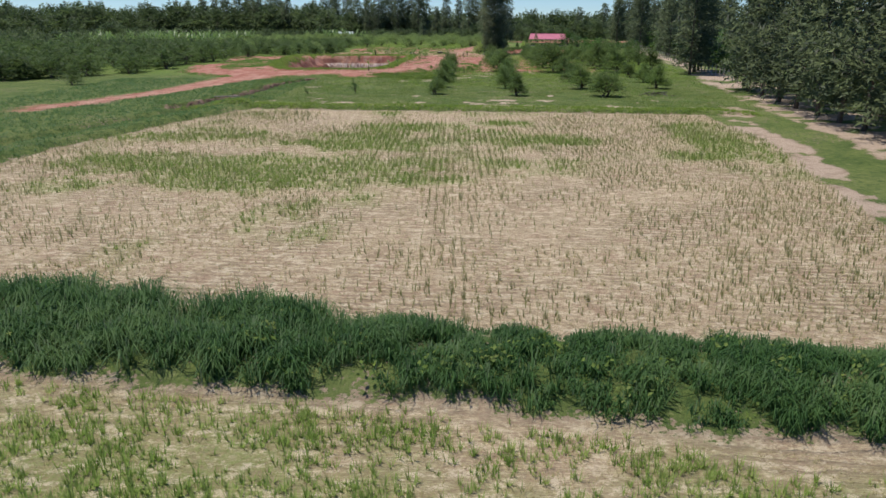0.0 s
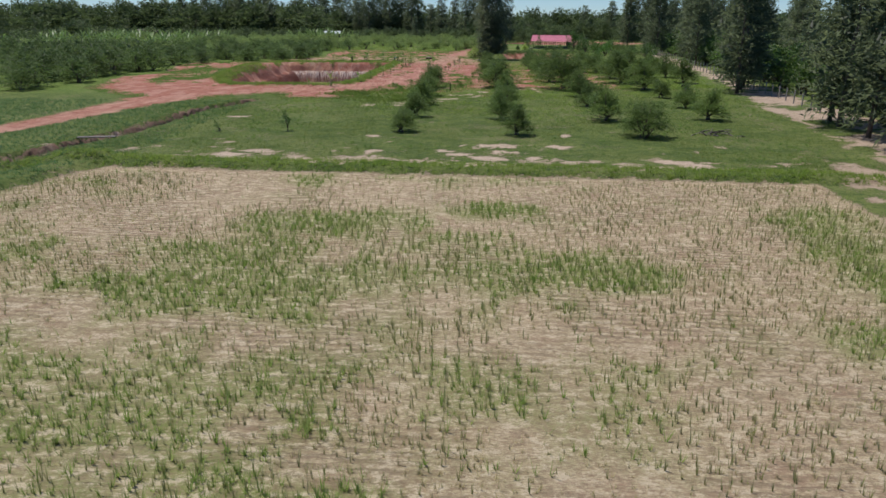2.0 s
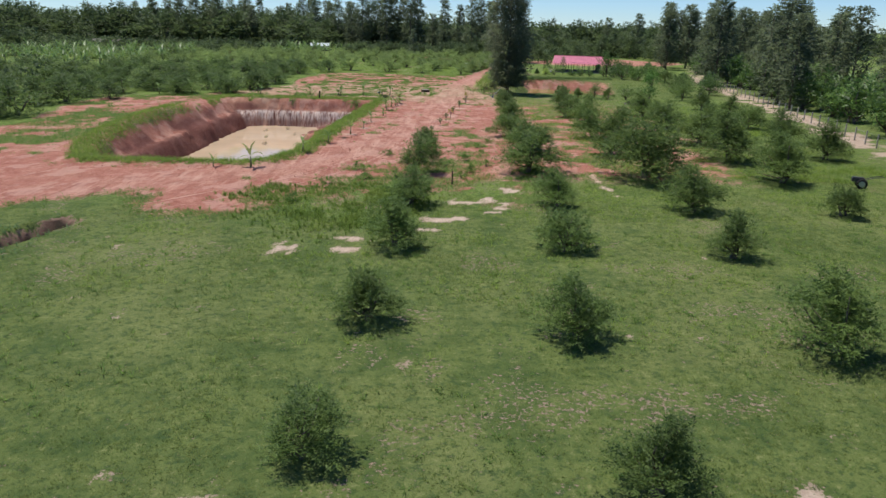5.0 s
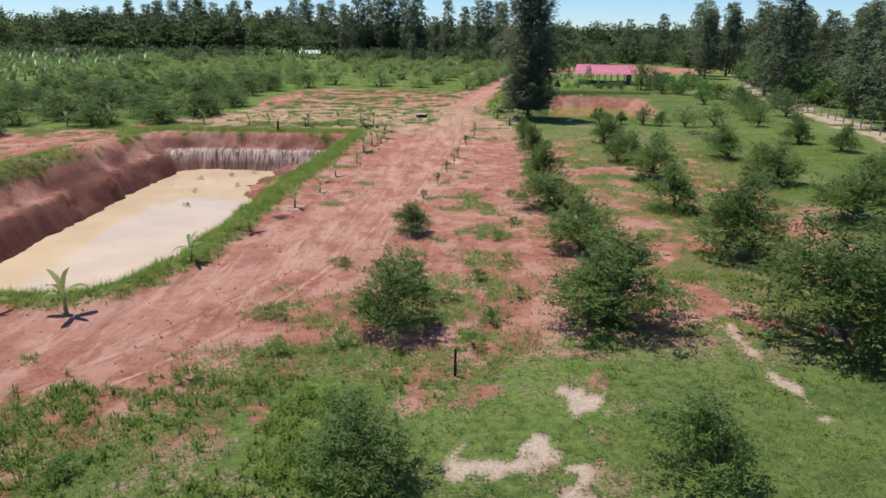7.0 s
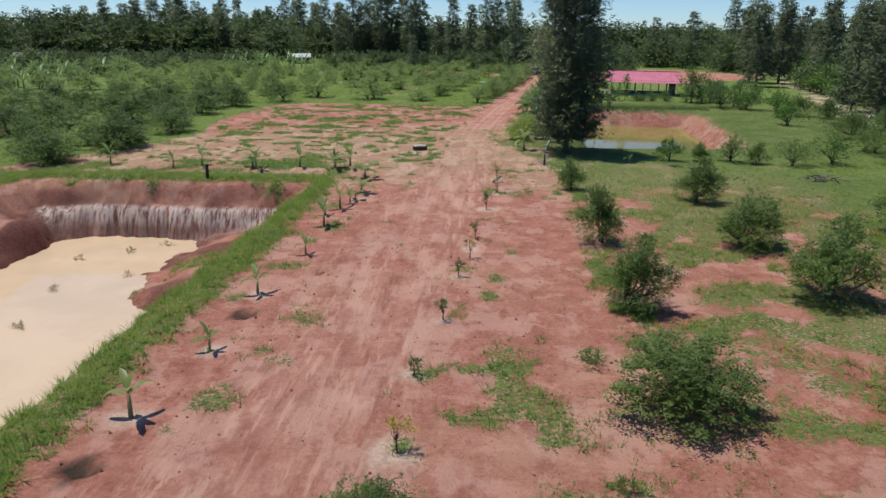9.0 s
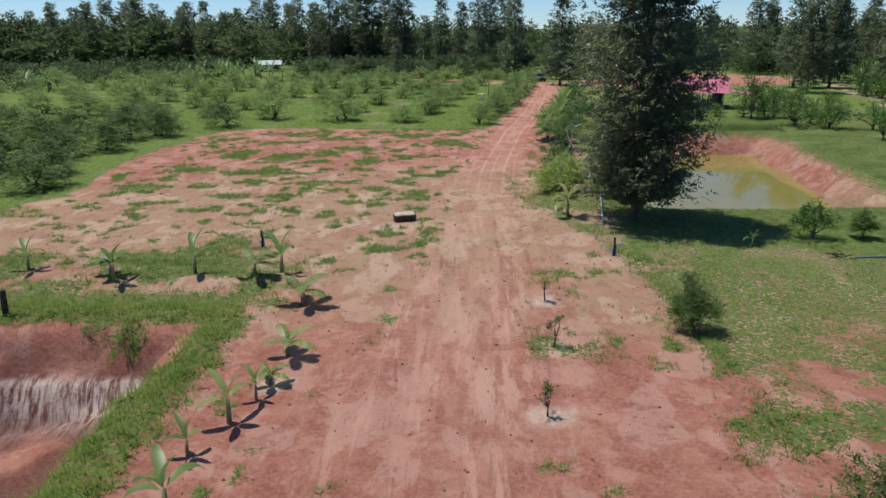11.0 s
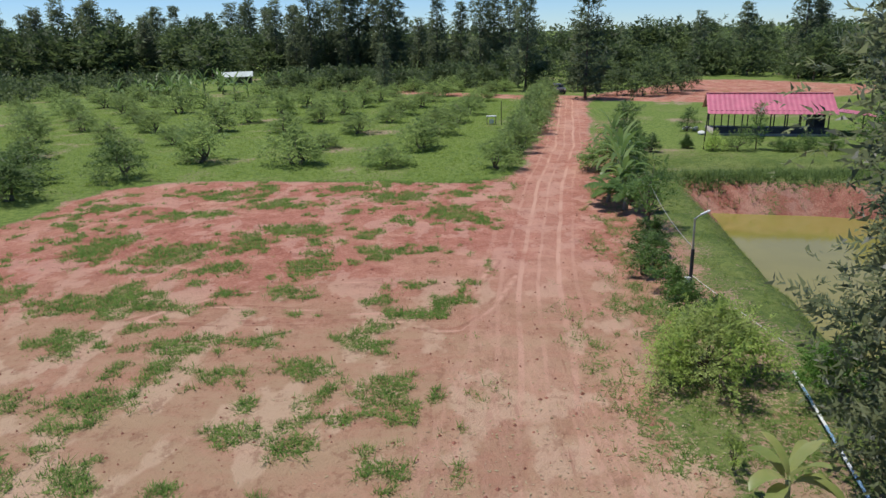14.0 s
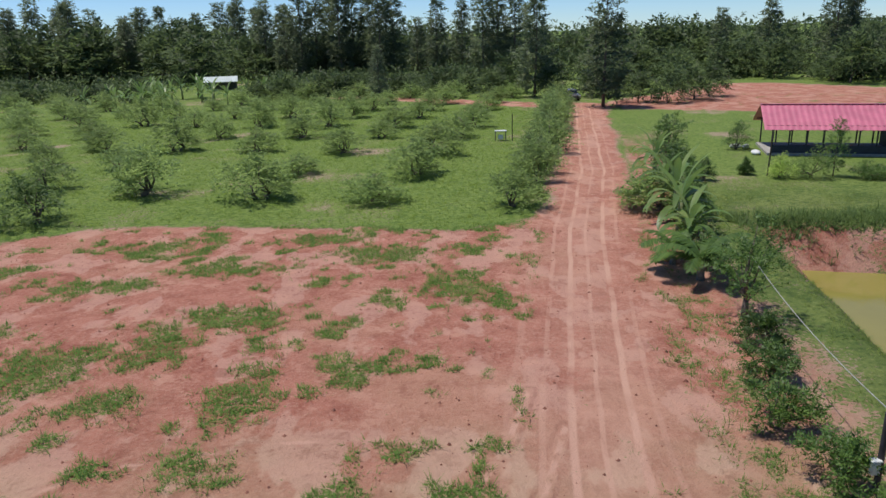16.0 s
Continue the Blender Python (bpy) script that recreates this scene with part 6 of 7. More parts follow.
# stones and clods on the red earth
cxs, cys = scatter(585, 8000, -26, 7, 44, 150, lambda x, y: cover(x, y)["red"] * (area(x, y, POND_A) < -0.5) * 0.8)
n = len(cxs)
oct_v = np.array([(1, 0, 0), (-1, 0, 0), (0, 1, 0), (0, -1, 0), (0, 0, 1), (0, 0, -1)], float)
oct_f = np.array([(0, 2, 4), (2, 1, 4), (1, 3, 4), (3, 0, 4), (2, 0, 5), (1, 2, 5), (3, 1, 5), (0, 3, 5)])
size = 0.02 + 0.05 * r.uniform(0, 1, n) ** 3
cv = oct_v[None] * size[:, None, None] * r.uniform(0.6, 1.4, (n, 6, 3)) + np.stack([cxs, cys, height(cxs, cys)], 1)[:, None]
cf = (oct_f[None] + 6 * np.arange(n)[:, None, None]).reshape(-1, 3)
M_CLOD = plain("clods", (0.30, 0.13, 0.09), 0.95, 0.35, 3)
tagged(new("clods", mesh_np("clods", cv.reshape(-1, 3), cf, M_CLOD)), "clods and small stones on the bare red earth", "clods", kind="stuff")


# ---- built things ----
def cyl(bm, x, y, z0, z1, r0, r1=None, sides=12):
    return tube(bm, [(x, y, z0), (x, y, z1)], [r0, r0 if r1 is None else r1], sides)


def lathe(bm, profile, sides=32, centre=(0, 0, 0)):
    """A closed ring of profile points (radius, z) turned about z."""
    rings = [[bm.verts.new((centre[0] + q * math.cos(2 * math.pi * k / sides), centre[1] + q * math.sin(2 * math.pi * k / sides), centre[2] + z)) for k in range(sides)] for q, z in profile]
    for a, b in zip(rings, rings[1:] + rings[:1]):
        for k in range(sides):
            bm.faces.new((a[k], a[(k + 1) % sides], b[(k + 1) % sides], b[k]))
    bmesh.ops.recalc_face_normals(bm, faces=bm.faces)
    return bm


# weathered bale: dark fibrous sides, bleached top
bale = thing("straw_bale", at(-4.05, 111.8), "old dark straw bale with a bleached pale top on red earth", "bale", rz=11)


def rough_block(bm, sx, sy, z0, z1, dome, jitter, seed, cuts=9):
    """A rounded block with an uneven, fibrous skin."""
    bmesh.ops.create_cube(bm, size=1)
    bmesh.ops.subdivide_edges(bm, edges=bm.edges, cuts=cuts, use_grid_fill=True)
    for v in bm.verts:
        u, w = 2 * v.co.x, 2 * v.co.y
        corner = 1 - 0.16 * min(abs(u), 1) ** 4 * min(abs(w), 1) ** 4 - 0.05 * (abs(v.co.z) > 0.49)
        wob = noise.noise_vector(Vector((v.co.x * 5 + seed, v.co.y * 5, v.co.z * 2.5))) * jitter
        top = z1 + dome * (1 - u * u) * (1 - w * w)
        v.co = Vector((v.co.x * sx * corner, v.co.y * sy * corner, z0 + (top - z0) * (v.co.z + 0.5))) + wob
        v.co.z = max(v.co.z, z0)
    return bm


part("body", rough_block(bmesh.new(), 1.22, 0.72, 0.0, 0.36, 0.02, 0.05, 1.0), plain("dark_straw", (0.060, 0.042, 0.034), 0.95, 0.45, 14), bale, "dark rotten straw")
part("bleached_top", rough_block(bmesh.new(), 1.16, 0.68, 0.30, 0.42, 0.07, 0.045, 4.0), plain("bleached_straw", (0.56, 0.48, 0.38), 0.95, 0.2, 16), bale, "sun-bleached pale straw")
bm = bmesh.new()
rs = rnd(730)
for k in range(420):
    # strands hang over the sides from the pale top
    q = rs.uniform(0, 6.283)
    c, d = math.cos(q), math.sin(q)
    px, py = 0.60 * math.copysign(min(1, abs(c) * 1.35), c), 0.35 * math.copysign(min(1, abs(d) * 1.35), d)
    z = rs.uniform(0.12, 0.42)
    out = Vector((c * 0.05, d * 0.05, 0))
    p = Vector((px, py, z))
    side = Vector((-d, c, 0)) * 0.009
    bm.faces.new([bm.verts.new(p - side), bm.verts.new(p + side), bm.verts.new(p + out + Vector((rs.uniform(-.03, .03), rs.uniform(-.03, .03), -rs.uniform(0.06, 0.16))))])
part("loose_strands", bm, plain("dry_strands", (0.13, 0.095, 0.07), 0.95, 0.5, 10), bale)


def standpipe(x, y, high, rz, label):
    root = thing("standpipe", at(x, y), label, "water pipe", "standpipes", rz)
    bm = bmesh.new()
    tube(bm, [(0, 0, -0.1), (0.01, 0, high * 0.5), (0.0, 0.02, high)], [0.06, 0.055, 0.05], 8)
    part("post", bm, M_DARKWOOD, root)
    bm = bmesh.new()
    tube(bm, [(0.09, 0, -0.05), (0.09, 0, high * 0.55), (0.1, 0, high * 0.6), (0.42, 0.02, high * 0.62)], [0.025, 0.025, 0.027, 0.025], 8)
    part("pipe", bm, M_BLUEPIPE, root, "pale blue plastic pipe")
    bm = bmesh.new()
    tube(bm, [(-0.08, 0, -0.05), (-0.08, 0, high * 0.3), (-0.45, 0, high * 0.32)], [0.025, 0.025, 0.025], 8)
    part("pipe", bm, M_BLUEPIPE, root, "pale blue plastic pipe")
    bm = bmesh.new()
    box(bm, -0.1, 0, high * 0.34, 0.07, 0.09, 0.12, 0.015)
    part("valve", bm, M_BLUEPIPE, root)


standpipe(-10.9, 106.9, 0.85, 40, "short dark post with a blue water pipe on red earth")
standpipe(6.4, 105.2, 0.9, 0, "short dark post with pale blue pipes on red earth")


def stake(x, y, high, rad, mat, label, lean=(0, 0), name="post"):
    root = thing(name, at(x, y), label, "post")
    bm = bmesh.new()
    tube(bm, [(0, 0, -0.15), (lean[0] * 0.5, lean[1] * 0.5, high * 0.5), (lean[0], lean[1], high)], [rad, rad * 0.95, rad * 0.85], 8)
    part("shaft", bm, mat, root)
    bm = bmesh.new()
    cyl(bm, lean[0], lean[1], high - 0.01, high + 0.02, rad * 0.9, rad * 0.6, 8)
    part("cap", bm, mat, root)
    return root


stake(1.0, 44.3, 0.95, 0.05, M_DARKWOOD, "dark wooden stake in weedy red earth")
stake(-30.8, 161, 1.5, 0.06, M_DARKWOOD, "dark post at the orchard's edge")
stake(3.9, 180.6, 2.6, 0.05, M_DARKWOOD, "thin dark pole in the orchard")
stake(20.0, 160.9, 3.0, 0.06, M_DARKWOOD, "dark leaning power pole on the lawn", (0.35, 0.5), "power_pole")
stake(-18.3, 97.6, 1.0, 0.12, M_DARKWOOD, "charred stump on the rim of the dug pond", (0.05, 0), "stump")

# pole lying by the pond
root = thing("fallen_pole", at(7.6, 114.8, 0.06), "long pale blue and white pole lying on the grass", "pole")
ends = Vector((7.0, 110.9, 0)), Vector((8.4, 118.9, 0))
for i in range(8):
    a, b = ends[0].lerp(ends[1], i / 8) - Vector((7.6, 114.8, 0)), ends[0].lerp(ends[1], (i + 1) / 8) - Vector((7.6, 114.8, 0))
    bm = bmesh.new()
    tube(bm, [a + Vector((0, 0, .05 + .02 * i)), b + Vector((0, 0, .07 + .02 * i))], [0.04, 0.04], 10)
    part("band", bm, M_WHITE if i % 2 else M_BLUEPIPE, root)
# pipes and branches left on the grass
root = thing("loose_pipe", at(18.4, 104.6, 0.04), "pale pipe lying on the grass by brushwood", "pipe")
bm = bmesh.new()
tube(bm, [(-0.9, 0, 0), (1.0, 0.1, 0.02)], [0.05, 0.05], 8)
part("tube", bm, M_GALV, root)
for i in range(9):
    rr2 = rnd(700 + i)
    bm = bmesh.new()
    a = Vector((-1.4 + rr2.uniform(-.4, .4), rr2.uniform(-.3, .3), 0.03))
    tube(bm, [a, a + Vector((rr2.uniform(-.5, .5), rr2.uniform(-.3, .3), 0.12)), a + Vector((rr2.uniform(-.9, .9), rr2.uniform(-.4, .4), 0.05))], [0.02, 0.015, 0.006], 5)
    part("branch", bm, M_DARKWOOD, root)


def brush_pile(x, y, n, span, label, seed):
    root = thing("brush_pile", at(x, y), label, "brushwood")
    rr2 = rnd(seed)
    for i in range(n):
        bm = bmesh.new()
        a = Vector((rr2.normal(0, span * 0.3), rr2.normal(0, span * 0.2), rr2.uniform(0, .3)))
        d = Vector((rr2.uniform(-1, 1), rr2.uniform(-.7, .7), rr2.uniform(-.1, .5))) * span * 0.45
        tube(bm, [a - d * 0.5, a + Vector((0, 0, .06)), a + d * 0.6], [0.05 * rr2.uniform(.4, 1), 0.035, 0.01], 5)
        part("branch", bm, M_GREYWOOD if i % 3 else M_DARKWOOD, root)
    return root


brush_pile(21.4, 11.8, 34, 2.0, "heap of grey dead branches on the meadow", 720)
brush_pile(26.0, 100.6, 30, 2.2, "dark heap of cut brushwood in the grass", 721)

# small motor cart parked on the meadow
root = thing("hand_tractor", at(30.0, 46.6), "small black two-wheeled hand tractor parked on the grass", "tractor", rz=70)
for sx in (-0.35, 0.35):
    bm = bmesh.new()
    lathe(bm, [(0.22, -0.08), (0.32, -0.09), (0.36, -0.04), (0.36, 0.04), (0.32, 0.09), (0.22, 0.08)], 20)
    bmesh.ops.rotate(bm, verts=bm.verts, matrix=Matrix.Rotation(radians(90), 3, 'Y'))
    bmesh.ops.translate(bm, verts=bm.verts, vec=(sx, 0, 0.36))
    wheel = part("wheel", bm, M_TYRE, root)
    bm = bmesh.new()
    tube(bm, [(sx - 0.05, 0, 0.36), (sx + 0.05, 0, 0.36)], [0.2, 0.2], 12)
    part("rim", bm, M_GALV, wheel)
bm = bmesh.new()
box(bm, 0, 0.25, 0.62, 0.42, 0.8, 0.35, 0.05)
part("engine", bm, M_DARKSTEEL, root)
for sx in (-0.22, 0.22):
    bm = bmesh.new()
    tube(bm, [(sx, -0.1, 0.6), (sx, -0.7, 0.85), (sx * 1.3, -1.3, 0.95)], [0.025, 0.025, 0.025], 6)
    part("handlebar", bm, M_DARKSTEEL, root)

# plank over the ditch
root = thing("plank_bridge", (-24.1, 7.8, 0.03), "pale plank bridge across the overgrown ditch", "bridge", rz=12)
for i in range(3):
    bm = bmesh.new()
    box(bm, 0, -0.2 + 0.2 * i, 0.06, 2.6, 0.18, 0.05, 0.01)
    part("plank", bm, M_GREYWOOD, root)

# street lamp by the pond
lamp = thing("street_lamp", at(7.55, 125.9), "thin grey steel lamp post with a white box", "street lamp")
bm = bmesh.new()
tube(bm, [(0, 0, -0.2), (0, 0, 1.0), (0, 0, 2.0)], [0.075, 0.072, 0.07], 12)
part("lower_pole", bm, M_DARKSTEEL, lamp)
bm = bmesh.new()
tube(bm, [(0, 0, 1.95), (-0.01, 0, 2.6), (-0.02, 0, 3.22)], [0.045, 0.042, 0.04], 10)
part("upper_pole", bm, M_GALV, lamp)
bm = bmesh.new()
tube(bm, [(-0.02, 0, 3.2), (0.1, 0, 3.3), (0.24, 0, 3.38)], [0.028, 0.026, 0.025], 8)
part("arm", bm, M_GALV, lamp)
bm = bmesh.new()
box(bm, 0.36, 0, 3.45, 0.38, 0.12, 0.05, 0.015, Matrix.Rotation(radians(-24), 4, 'Y'))
head = part("lamp_head", bm, M_WHITE, lamp)
bm = bmesh.new()
box(bm, 0.36, 0, 3.418, 0.28, 0.08, 0.012, 0, Matrix.Rotation(radians(-24), 4, 'Y'))
part("lens", bm, M_LAMP, head)
bm = bmesh.new()
box(bm, -0.14, -0.05, 0.66, 0.2, 0.14, 0.34, 0.02)
case = part("control_box", bm, M_WHITE, lamp)
bm = bmesh.new()
box(bm, -0.14, -0.05, 0.85, 0.24, 0.18, 0.03, 0.008)
part("lid", bm, M_WHITE, case)


def cable(a, b, sag, label, rad=0.012):
    a, b = Vector(a), Vector(b)
    root = thing("cable", tuple(a), label, "cable")
    bm = bmesh.new()
    tube(bm, [(b - a) * t - Vector((0, 0, 4 * sag * t * (1 - t))) for t in (k / 14 for k in range(15))], [rad] * 15, 5)
    part("wire", bm, M_WIRE, root)


cable((7.52, 125.9, 2.1), (8.6, 136.0, 2.4), 0.25, "sagging pale cable from the lamp post")
cable((7.55, 125.9, 0.95), (9.3, 121.5, 0.05), 0.05, "pale guy wire from the lamp post to the bank")

# ---- open pavilion with a pink sheet roof ----
PAV = thing("pavilion", (23.7, 169.3, 0.0), "open pavilion with a pink metal roof and dark steel posts", "pavilion", rz=-14)
LEN, DEEP, EAVE, RIDGE = 10.4, 5.6, 2.3, 3.75
bm = bmesh.new()
box(bm, LEN / 2, DEEP / 2, 0.08, LEN + 0.3, DEEP + 0.3, 0.24, 0.03)
part("floor_slab", bm, M_CONCRETE, PAV)
for side in (0, 1):
    # roof slope as a thin ribbed sheet
    y0, y1 = (-0.45, DEEP / 2) if side == 0 else (DEEP + 0.45, DEEP / 2)
    z0 = EAVE - 0.45 * (RIDGE - EAVE) / (DEEP / 2)
    bm = bmesh.new()
    n = 100
    top, bot = [], []
    for k in range(n + 1):
        x = -0.55 + (LEN + 1.1) * k / n
        rib = 0.022 if k % 4 in (1, 2) else 0.0
        top.append((bm.verts.new((x, y0, z0 + rib + 0.02)), bm.verts.new((x, y1, RIDGE + rib + 0.02))))
        bot.append((bm.verts.new((x, y0, z0 + rib)), bm.verts.new((x, y1, RIDGE + rib))))
    for k in range(n):
        bm.faces.new((top[k][0], top[k + 1][0], top[k + 1][1], top[k][1]))
        bm.faces.new((bot[k][0], bot[k][1], bot[k + 1][1], bot[k + 1][0]))
        bm.faces.new((bot[k][0], bot[k + 1][0], top[k + 1][0], top[k][0]))
    bmesh.ops.recalc_face_normals(bm, faces=bm.faces)
    part("roof_sheet", bm, M_ROOF, PAV, "pink ribbed metal sheet")
bm = bmesh.new()
box(bm, LEN / 2, DEEP / 2, RIDGE + 0.05, LEN + 1.1, 0.3, 0.04, 0.01)
part("ridge_cap", bm, M_ROOF, PAV)
for k in range(9):
    x = 0.15 + (LEN - 0.3) * k / 8
    for y in (0.1, DEEP - 0.1):
        bm = bmesh.new()
        box(bm, x, y, EAVE / 2 + 0.1, 0.11, 0.11, EAVE - 0.05, 0.01)
        part("post", bm, M_DARKSTEEL, PAV)
    for side in (0, 1):
        bm = bmesh.new()
        tube(bm, [(x, -0.4 if side == 0 else DEEP + 0.4, EAVE - 0.26), (x, DEEP / 2, RIDGE - 0.06)], [0.045, 0.045], 4)
        part("rafter", bm, M_DARKSTEEL, PAV)
for y in (0.1, DEEP - 0.1):
    bm = bmesh.new()
    box(bm, LEN / 2, y, EAVE + 0.02, LEN + 0.6, 0.09, 0.12, 0.01)
    part("eave_beam", bm, M_DARKSTEEL, PAV)
for y, x0, x1 in ((0.1, 0.2, 4.1), (0.1, 4.3, LEN - 0.2)):
    bm = bmesh.new()
    box(bm, (x0 + x1) / 2, y - 0.09, 0.5, x1 - x0, 0.05, 0.62, 0.01)
    part("low_wall", bm, M_NAVY, PAV, "dark navy low wall panel")
bm = bmesh.new()
box(bm, LEN - 0.55, DEEP / 2 + 0.6, 1.2, 1.0, 3.2, 2.0, 0.02)
part("store_room", bm, M_NAVY, PAV, "dark closed room under the roof")
# lean-to on the east end
bm = bmesh.new()
tilt = Matrix.Rotation(radians(8), 4, 'Y')
box(bm, LEN + 2.2, DEEP / 2 - 0.6, 2.05, 3.8, DEEP * 0.8, 0.04, 0.0, tilt)
part("lean_to_roof", bm, M_ROOF, PAV, "pink ribbed metal sheet")
for y in (0.5, DEEP - 1.8):
    bm = bmesh.new()
    box(bm, LEN + 3.8, y, 0.92, 0.1, 0.1, 1.84, 0.01)
    part("post", bm, M_DARKSTEEL, PAV)
bench = thing("bench", (0, 0, 0), "dark wooden bench on the pavilion floor", "bench")
bench.matrix_world = PAV.matrix_world @ Matrix.Translation((2.4, 1.0, 0.2))
bm = bmesh.new()
box(bm, 0, 0, 0.44, 1.6, 0.45, 0.06, 0.01)
part("seat", bm, M_DARKWOOD, bench)
for sx in (-0.65, 0.65):
    bm = bmesh.new()
    box(bm, sx, 0, 0.205, 0.08, 0.4, 0.41, 0.01)
    part("leg", bm, M_DARKWOOD, bench)
# white sacks on the lawn
for i, (x, y, s) in enumerate(((22.6, 173.4, 0.5), (23.3, 173.0, 0.45), (22.9, 169.9, 0.6))):
    sack = thing("sack", at(x, y), "slumped white sack lying on the lawn", "sack", "white sacks", 40 * i)
    bm = bmesh.new()
    bmesh.ops.create_icosphere(bm, subdivisions=3, radius=1, matrix=Matrix.Translation((0, 0, 0.16)) @ Matrix.Diagonal((s, s * 0.6, 0.2, 1)))
    for v in bm.verts:
        v.co += Vector(noise.noise_vector(v.co * 4)) * 0.05
        v.co.z = max(v.co.z, 0.0)
    part("cloth", bm, M_WHITE, sack, smooth=True)

# ---- pickup at the end of the road ----
car = thing("pickup_truck", at(15.9, 219.8), "silver pickup truck parked in the shade of trees", "truck", rz=8)
bm = bmesh.new()
box(bm, 0, 0.2, 0.72, 1.78, 4.9, 0.62, 0.14)
part("body", bm, M_CARPAINT, car)
bm = bmesh.new()
box(bm, 0, 0.1, 1.3, 1.55, 2.2, 0.62, 0.2)
cabin = part("cabin", bm, M_CARPAINT, car)
bm = bmesh.new()
box(bm, 0, -1.02, 1.3, 1.32, 0.06, 0.42, 0.02, Matrix.Rotation(radians(-24), 4, 'X'))
part("windscreen", bm, M_GLASS, cabin)
for sx in (-0.79, 0.79):
    bm = bmesh.new()
    box(bm, sx, 0.1, 1.34, 0.03, 1.6, 0.36, 0.01)
    part("side_window", bm, M_GLASS, cabin)
    bm = bmesh.new()
    box(bm, sx * 0.8, -2.27, 0.82, 0.34, 0.06, 0.16, 0.02)
    part("headlight", bm, M_LAMP, car)
    for sy in (-1.4, 1.75):
        bm = bmesh.new()
        lathe(bm, [(0.2, -0.1), (0.3, -0.11), (0.36, -0.06), (0.36, 0.06), (0.3, 0.11), (0.2, 0.1)], 20)
        bmesh.ops.rotate(bm, verts=bm.verts, matrix=Matrix.Rotation(radians(90), 3, 'Y'))
        bmesh.ops.translate(bm, verts=bm.verts, vec=(sx, sy, 0.36))
        wheel = part("wheel", bm, M_TYRE, car)
        bm = bmesh.new()
        tube(bm, [(sx - 0.06, sy, 0.36), (sx + 0.06, sy, 0.36)], [0.2, 0.2], 14)
        part("rim", bm, M_GALV, wheel)
bm = bmesh.new()
box(bm, 0, -2.28, 0.6, 1.1, 0.06, 0.28, 0.02)
part("grille", bm, M_DARKSTEEL, car)
bm = bmesh.new()
box(bm, 0, -2.3, 0.42, 1.7, 0.14, 0.18, 0.04)
part("bumper", bm, M_DARKSTEEL, car)

# ---- small table and box in the orchard ----
table = thing("pump_stand", at(2.8, 181), "white box on a small stand in the orchard grass", "pump")
bm = bmesh.new()
box(bm, 0, 0, 0.95, 1.15, 0.7, 0.06, 0.015)
part("tabletop", bm, M_WHITE, table)
for sx in (-0.5, 0.5):
    for sy in (-0.28, 0.28):
        bm = bmesh.new()
        box(bm, sx, sy, 0.46, 0.06, 0.06, 0.92, 0.008)
        part("leg", bm, M_GREYWOOD, table)
bm = bmesh.new()
box(bm, 0, -0.1, 0.35, 0.5, 0.4, 0.45, 0.06)
part("pump", bm, M_WHITE, table)


def farm_hut(x, y, rz, wide, deep, eave, ridge, roof, label):
    """A small gabled hut with posts and half-open sides."""
    root = thing("farm_hut", at(x, y), label, "hut", rz=rz)
    for side in (-1, 1):
        bm = bmesh.new()
        n = 30
        rows = []
        for k in range(n + 1):
            xx = -wide / 2 - 0.4 + (wide + 0.8) * k / n
            q = 0.03 * (k % 2)
            rows.append([bm.verts.new((xx, side * (deep / 2 + 0.4), eave + q)), bm.verts.new((xx, 0, ridge + q)), bm.verts.new((xx, 0, ridge + q - 0.03)), bm.verts.new((xx, side * (deep / 2 + 0.4), eave + q - 0.03))])
        for a, b in zip(rows, rows[1:]):
            bm.faces.new((a[0], b[0], b[1], a[1]))
            bm.faces.new((a[3], a[2], b[2], b[3]))
            bm.faces.new((a[0], a[3], b[3], b[0]))
        bmesh.ops.recalc_face_normals(bm, faces=bm.faces)
        part("roof_sheet", bm, roof, root)
        for xx in (-wide / 2, -wide / 6, wide / 6, wide / 2):
            bm = bmesh.new()
            box(bm, xx, side * deep / 2, eave / 2, 0.12, 0.12, eave, 0.01)
            part("post", bm, M_GREYWOOD, root)
    bm = bmesh.new()
    box(bm, 0, deep / 2 - 0.15, eave * 0.4, wide - 0.3, 0.08, eave * 0.8, 0.01)
    part("back_wall", bm, M_GREYWOOD, root)
    for sx in (-1, 1):
        bm = bmesh.new()
        box(bm, sx * (wide / 2 - 0.02), 0, eave * 0.45, 0.08, deep - 0.3, eave * 0.9, 0.01)
        part("end_wall", bm, M_DARKWOOD, root)
    return root


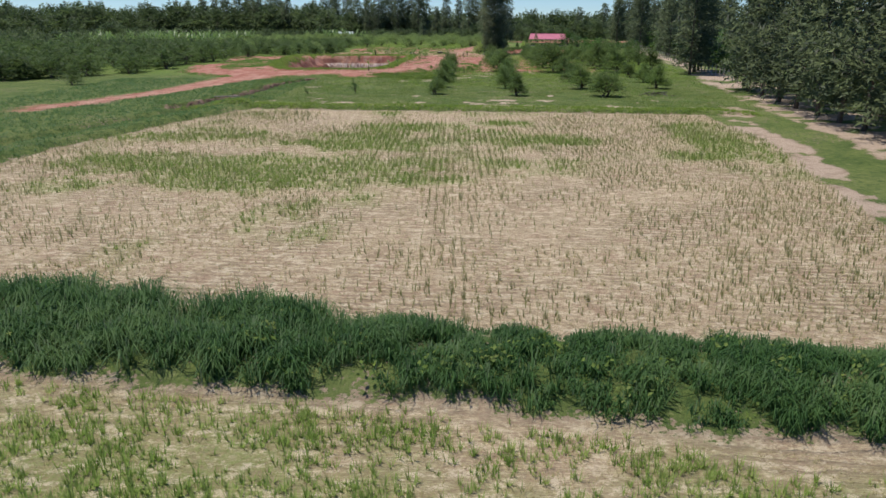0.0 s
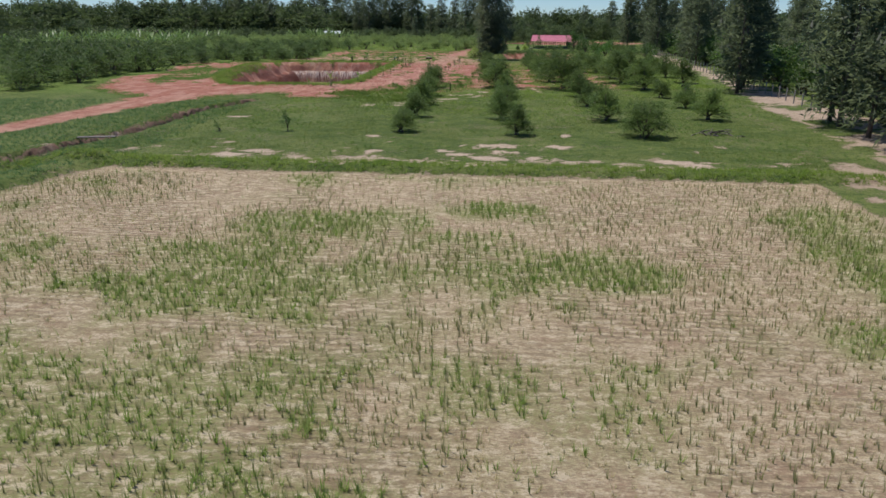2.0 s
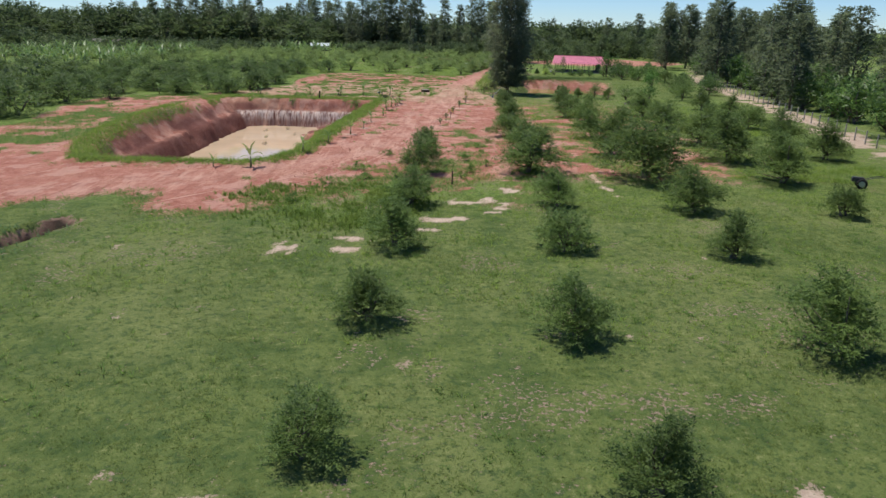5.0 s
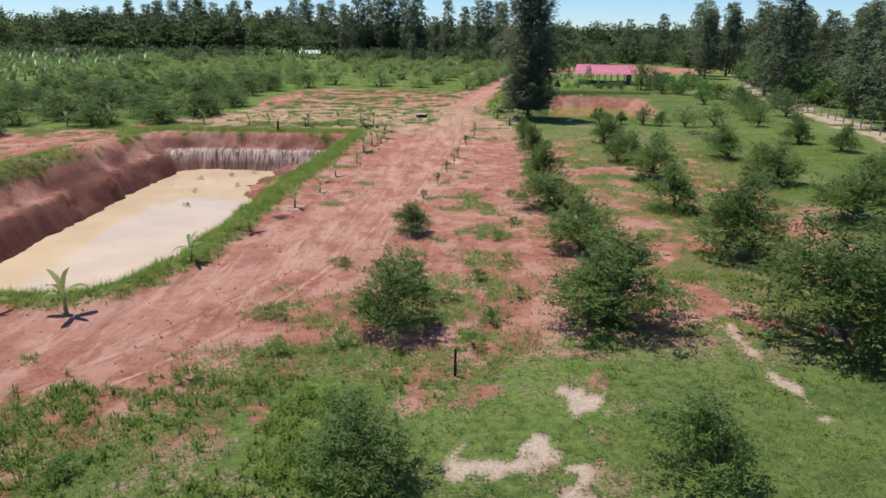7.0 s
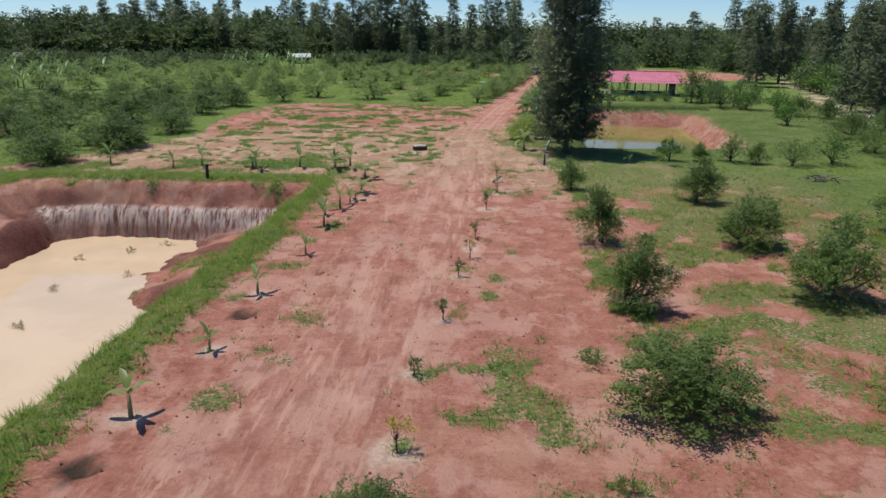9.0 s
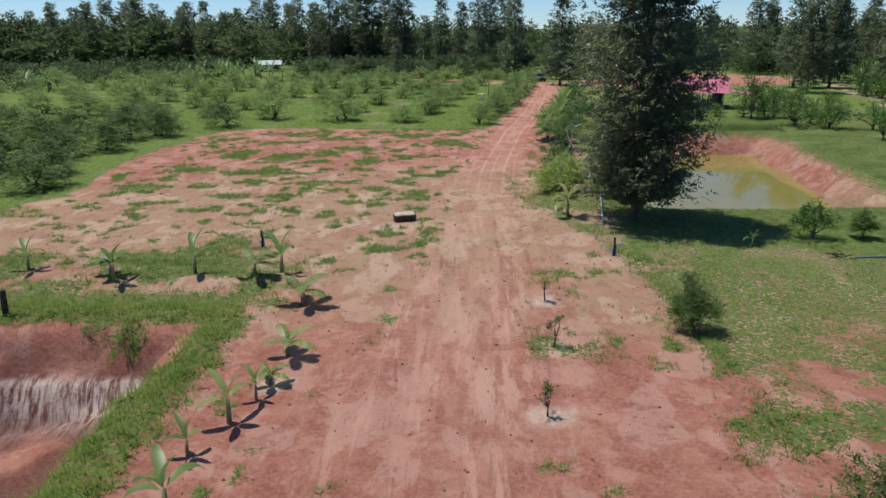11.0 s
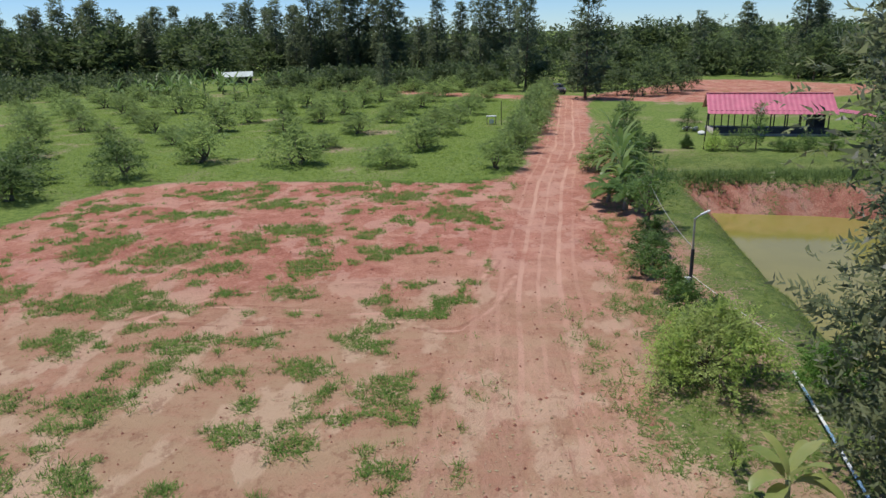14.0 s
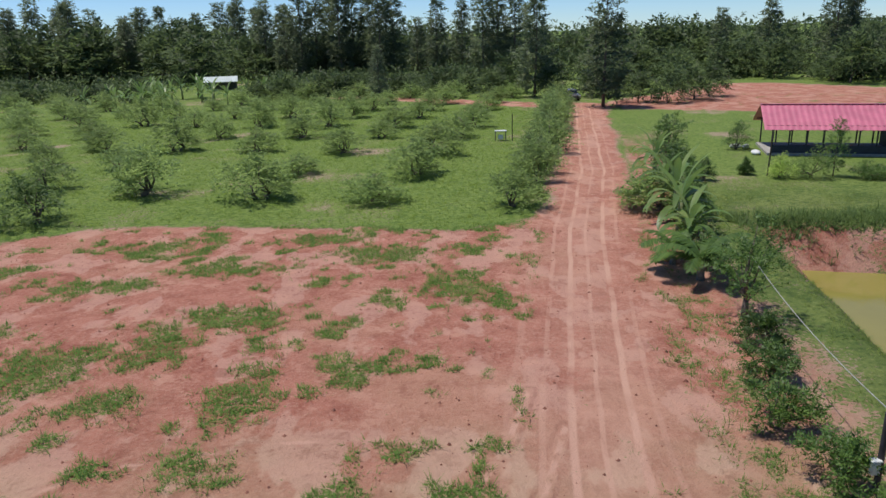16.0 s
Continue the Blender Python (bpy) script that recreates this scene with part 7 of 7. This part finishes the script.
farm_hut(-49.5, 262, 14, 6.0, 3.6, 1.8, 2.8, M_SHEET, "low hut with a pale metal roof among banana plants")
farm_hut(40, 300, -8, 8, 5, 2.6, 4.0, M_SHEET, "far house with a pale roof between trees")
farm_hut(-118, 243, 8, 8, 4, 2.2, 3.2, M_GREYWOOD, "far grey-roofed shed at the edge of the wood")

# ---- banana grove in the west ----
GROVE = [banana(600 + i, 2.6, (-80 - 2 * i, 150, 0), "banana plant with pale torn leaves in a grove", leaves=8, group="banana grove") for i in range(3)]
r = rnd(610)
for k in range(130):
    x, y = (r.uniform(-122, -72), r.uniform(146, 210)) if k < 104 else (r.uniform(-62, -36), r.uniform(222, 250))
    copy_thing(GROVE[k % 3], scaled(x, y, r.uniform(1.1, 1.6), r.uniform(1.1, 1.5), r.uniform(0, 6.28)))

# ---- fence along the track ----
fence = thing("fence", (fence_x(25) + 1.6, 25, 0), "grey post and wire fence along the sandy track", "fence")
ys = np.arange(18, 150, 2.6)
base = Vector((fence_x(25) + 1.6, 25, 0))
post_mesh = None
for y in ys:
    x = fence_x(y) + 1.6
    if post_mesh is None:
        bm = bmesh.new()
        box(bm, 0, 0, 0.65, 0.11, 0.11, 1.45, 0.012)
        ob = part("post", bm, M_CONCRETE, fence)
        post_mesh = ob.data
    else:
        ob = new("post", post_mesh)
        ob.parent = fence
    ob.location = Vector((x, y, gz(x, y))) - base
for z in (0.35, 0.75, 1.15):
    bm = bmesh.new()
    tube(bm, [Vector((fence_x(y) + 1.6, y - 0.07, gz(fence_x(y) + 1.6, y) + z)) - base for y in ys[::4]], [0.008] * len(ys[::4]), 4)
    part("wire", bm, M_WIRE, fence)

# dry plants standing in the shallow water
for i, (x, y) in enumerate(((-19.6, 87), (-21.5, 91.5), (-19.8, 93.2), (-22.6, 84.5), (-24, 90), (-21.4, 79.5))):
    bushy_tree("water_plant", 640 + i, 0.6, 0.3, 26, 0.10, M_DRYLEAF, (x, y, WATER_A - 0.05), "small dry plant standing in the milky water", "plant", nclump=9, stems=1, limbs=4, group="pond plants")
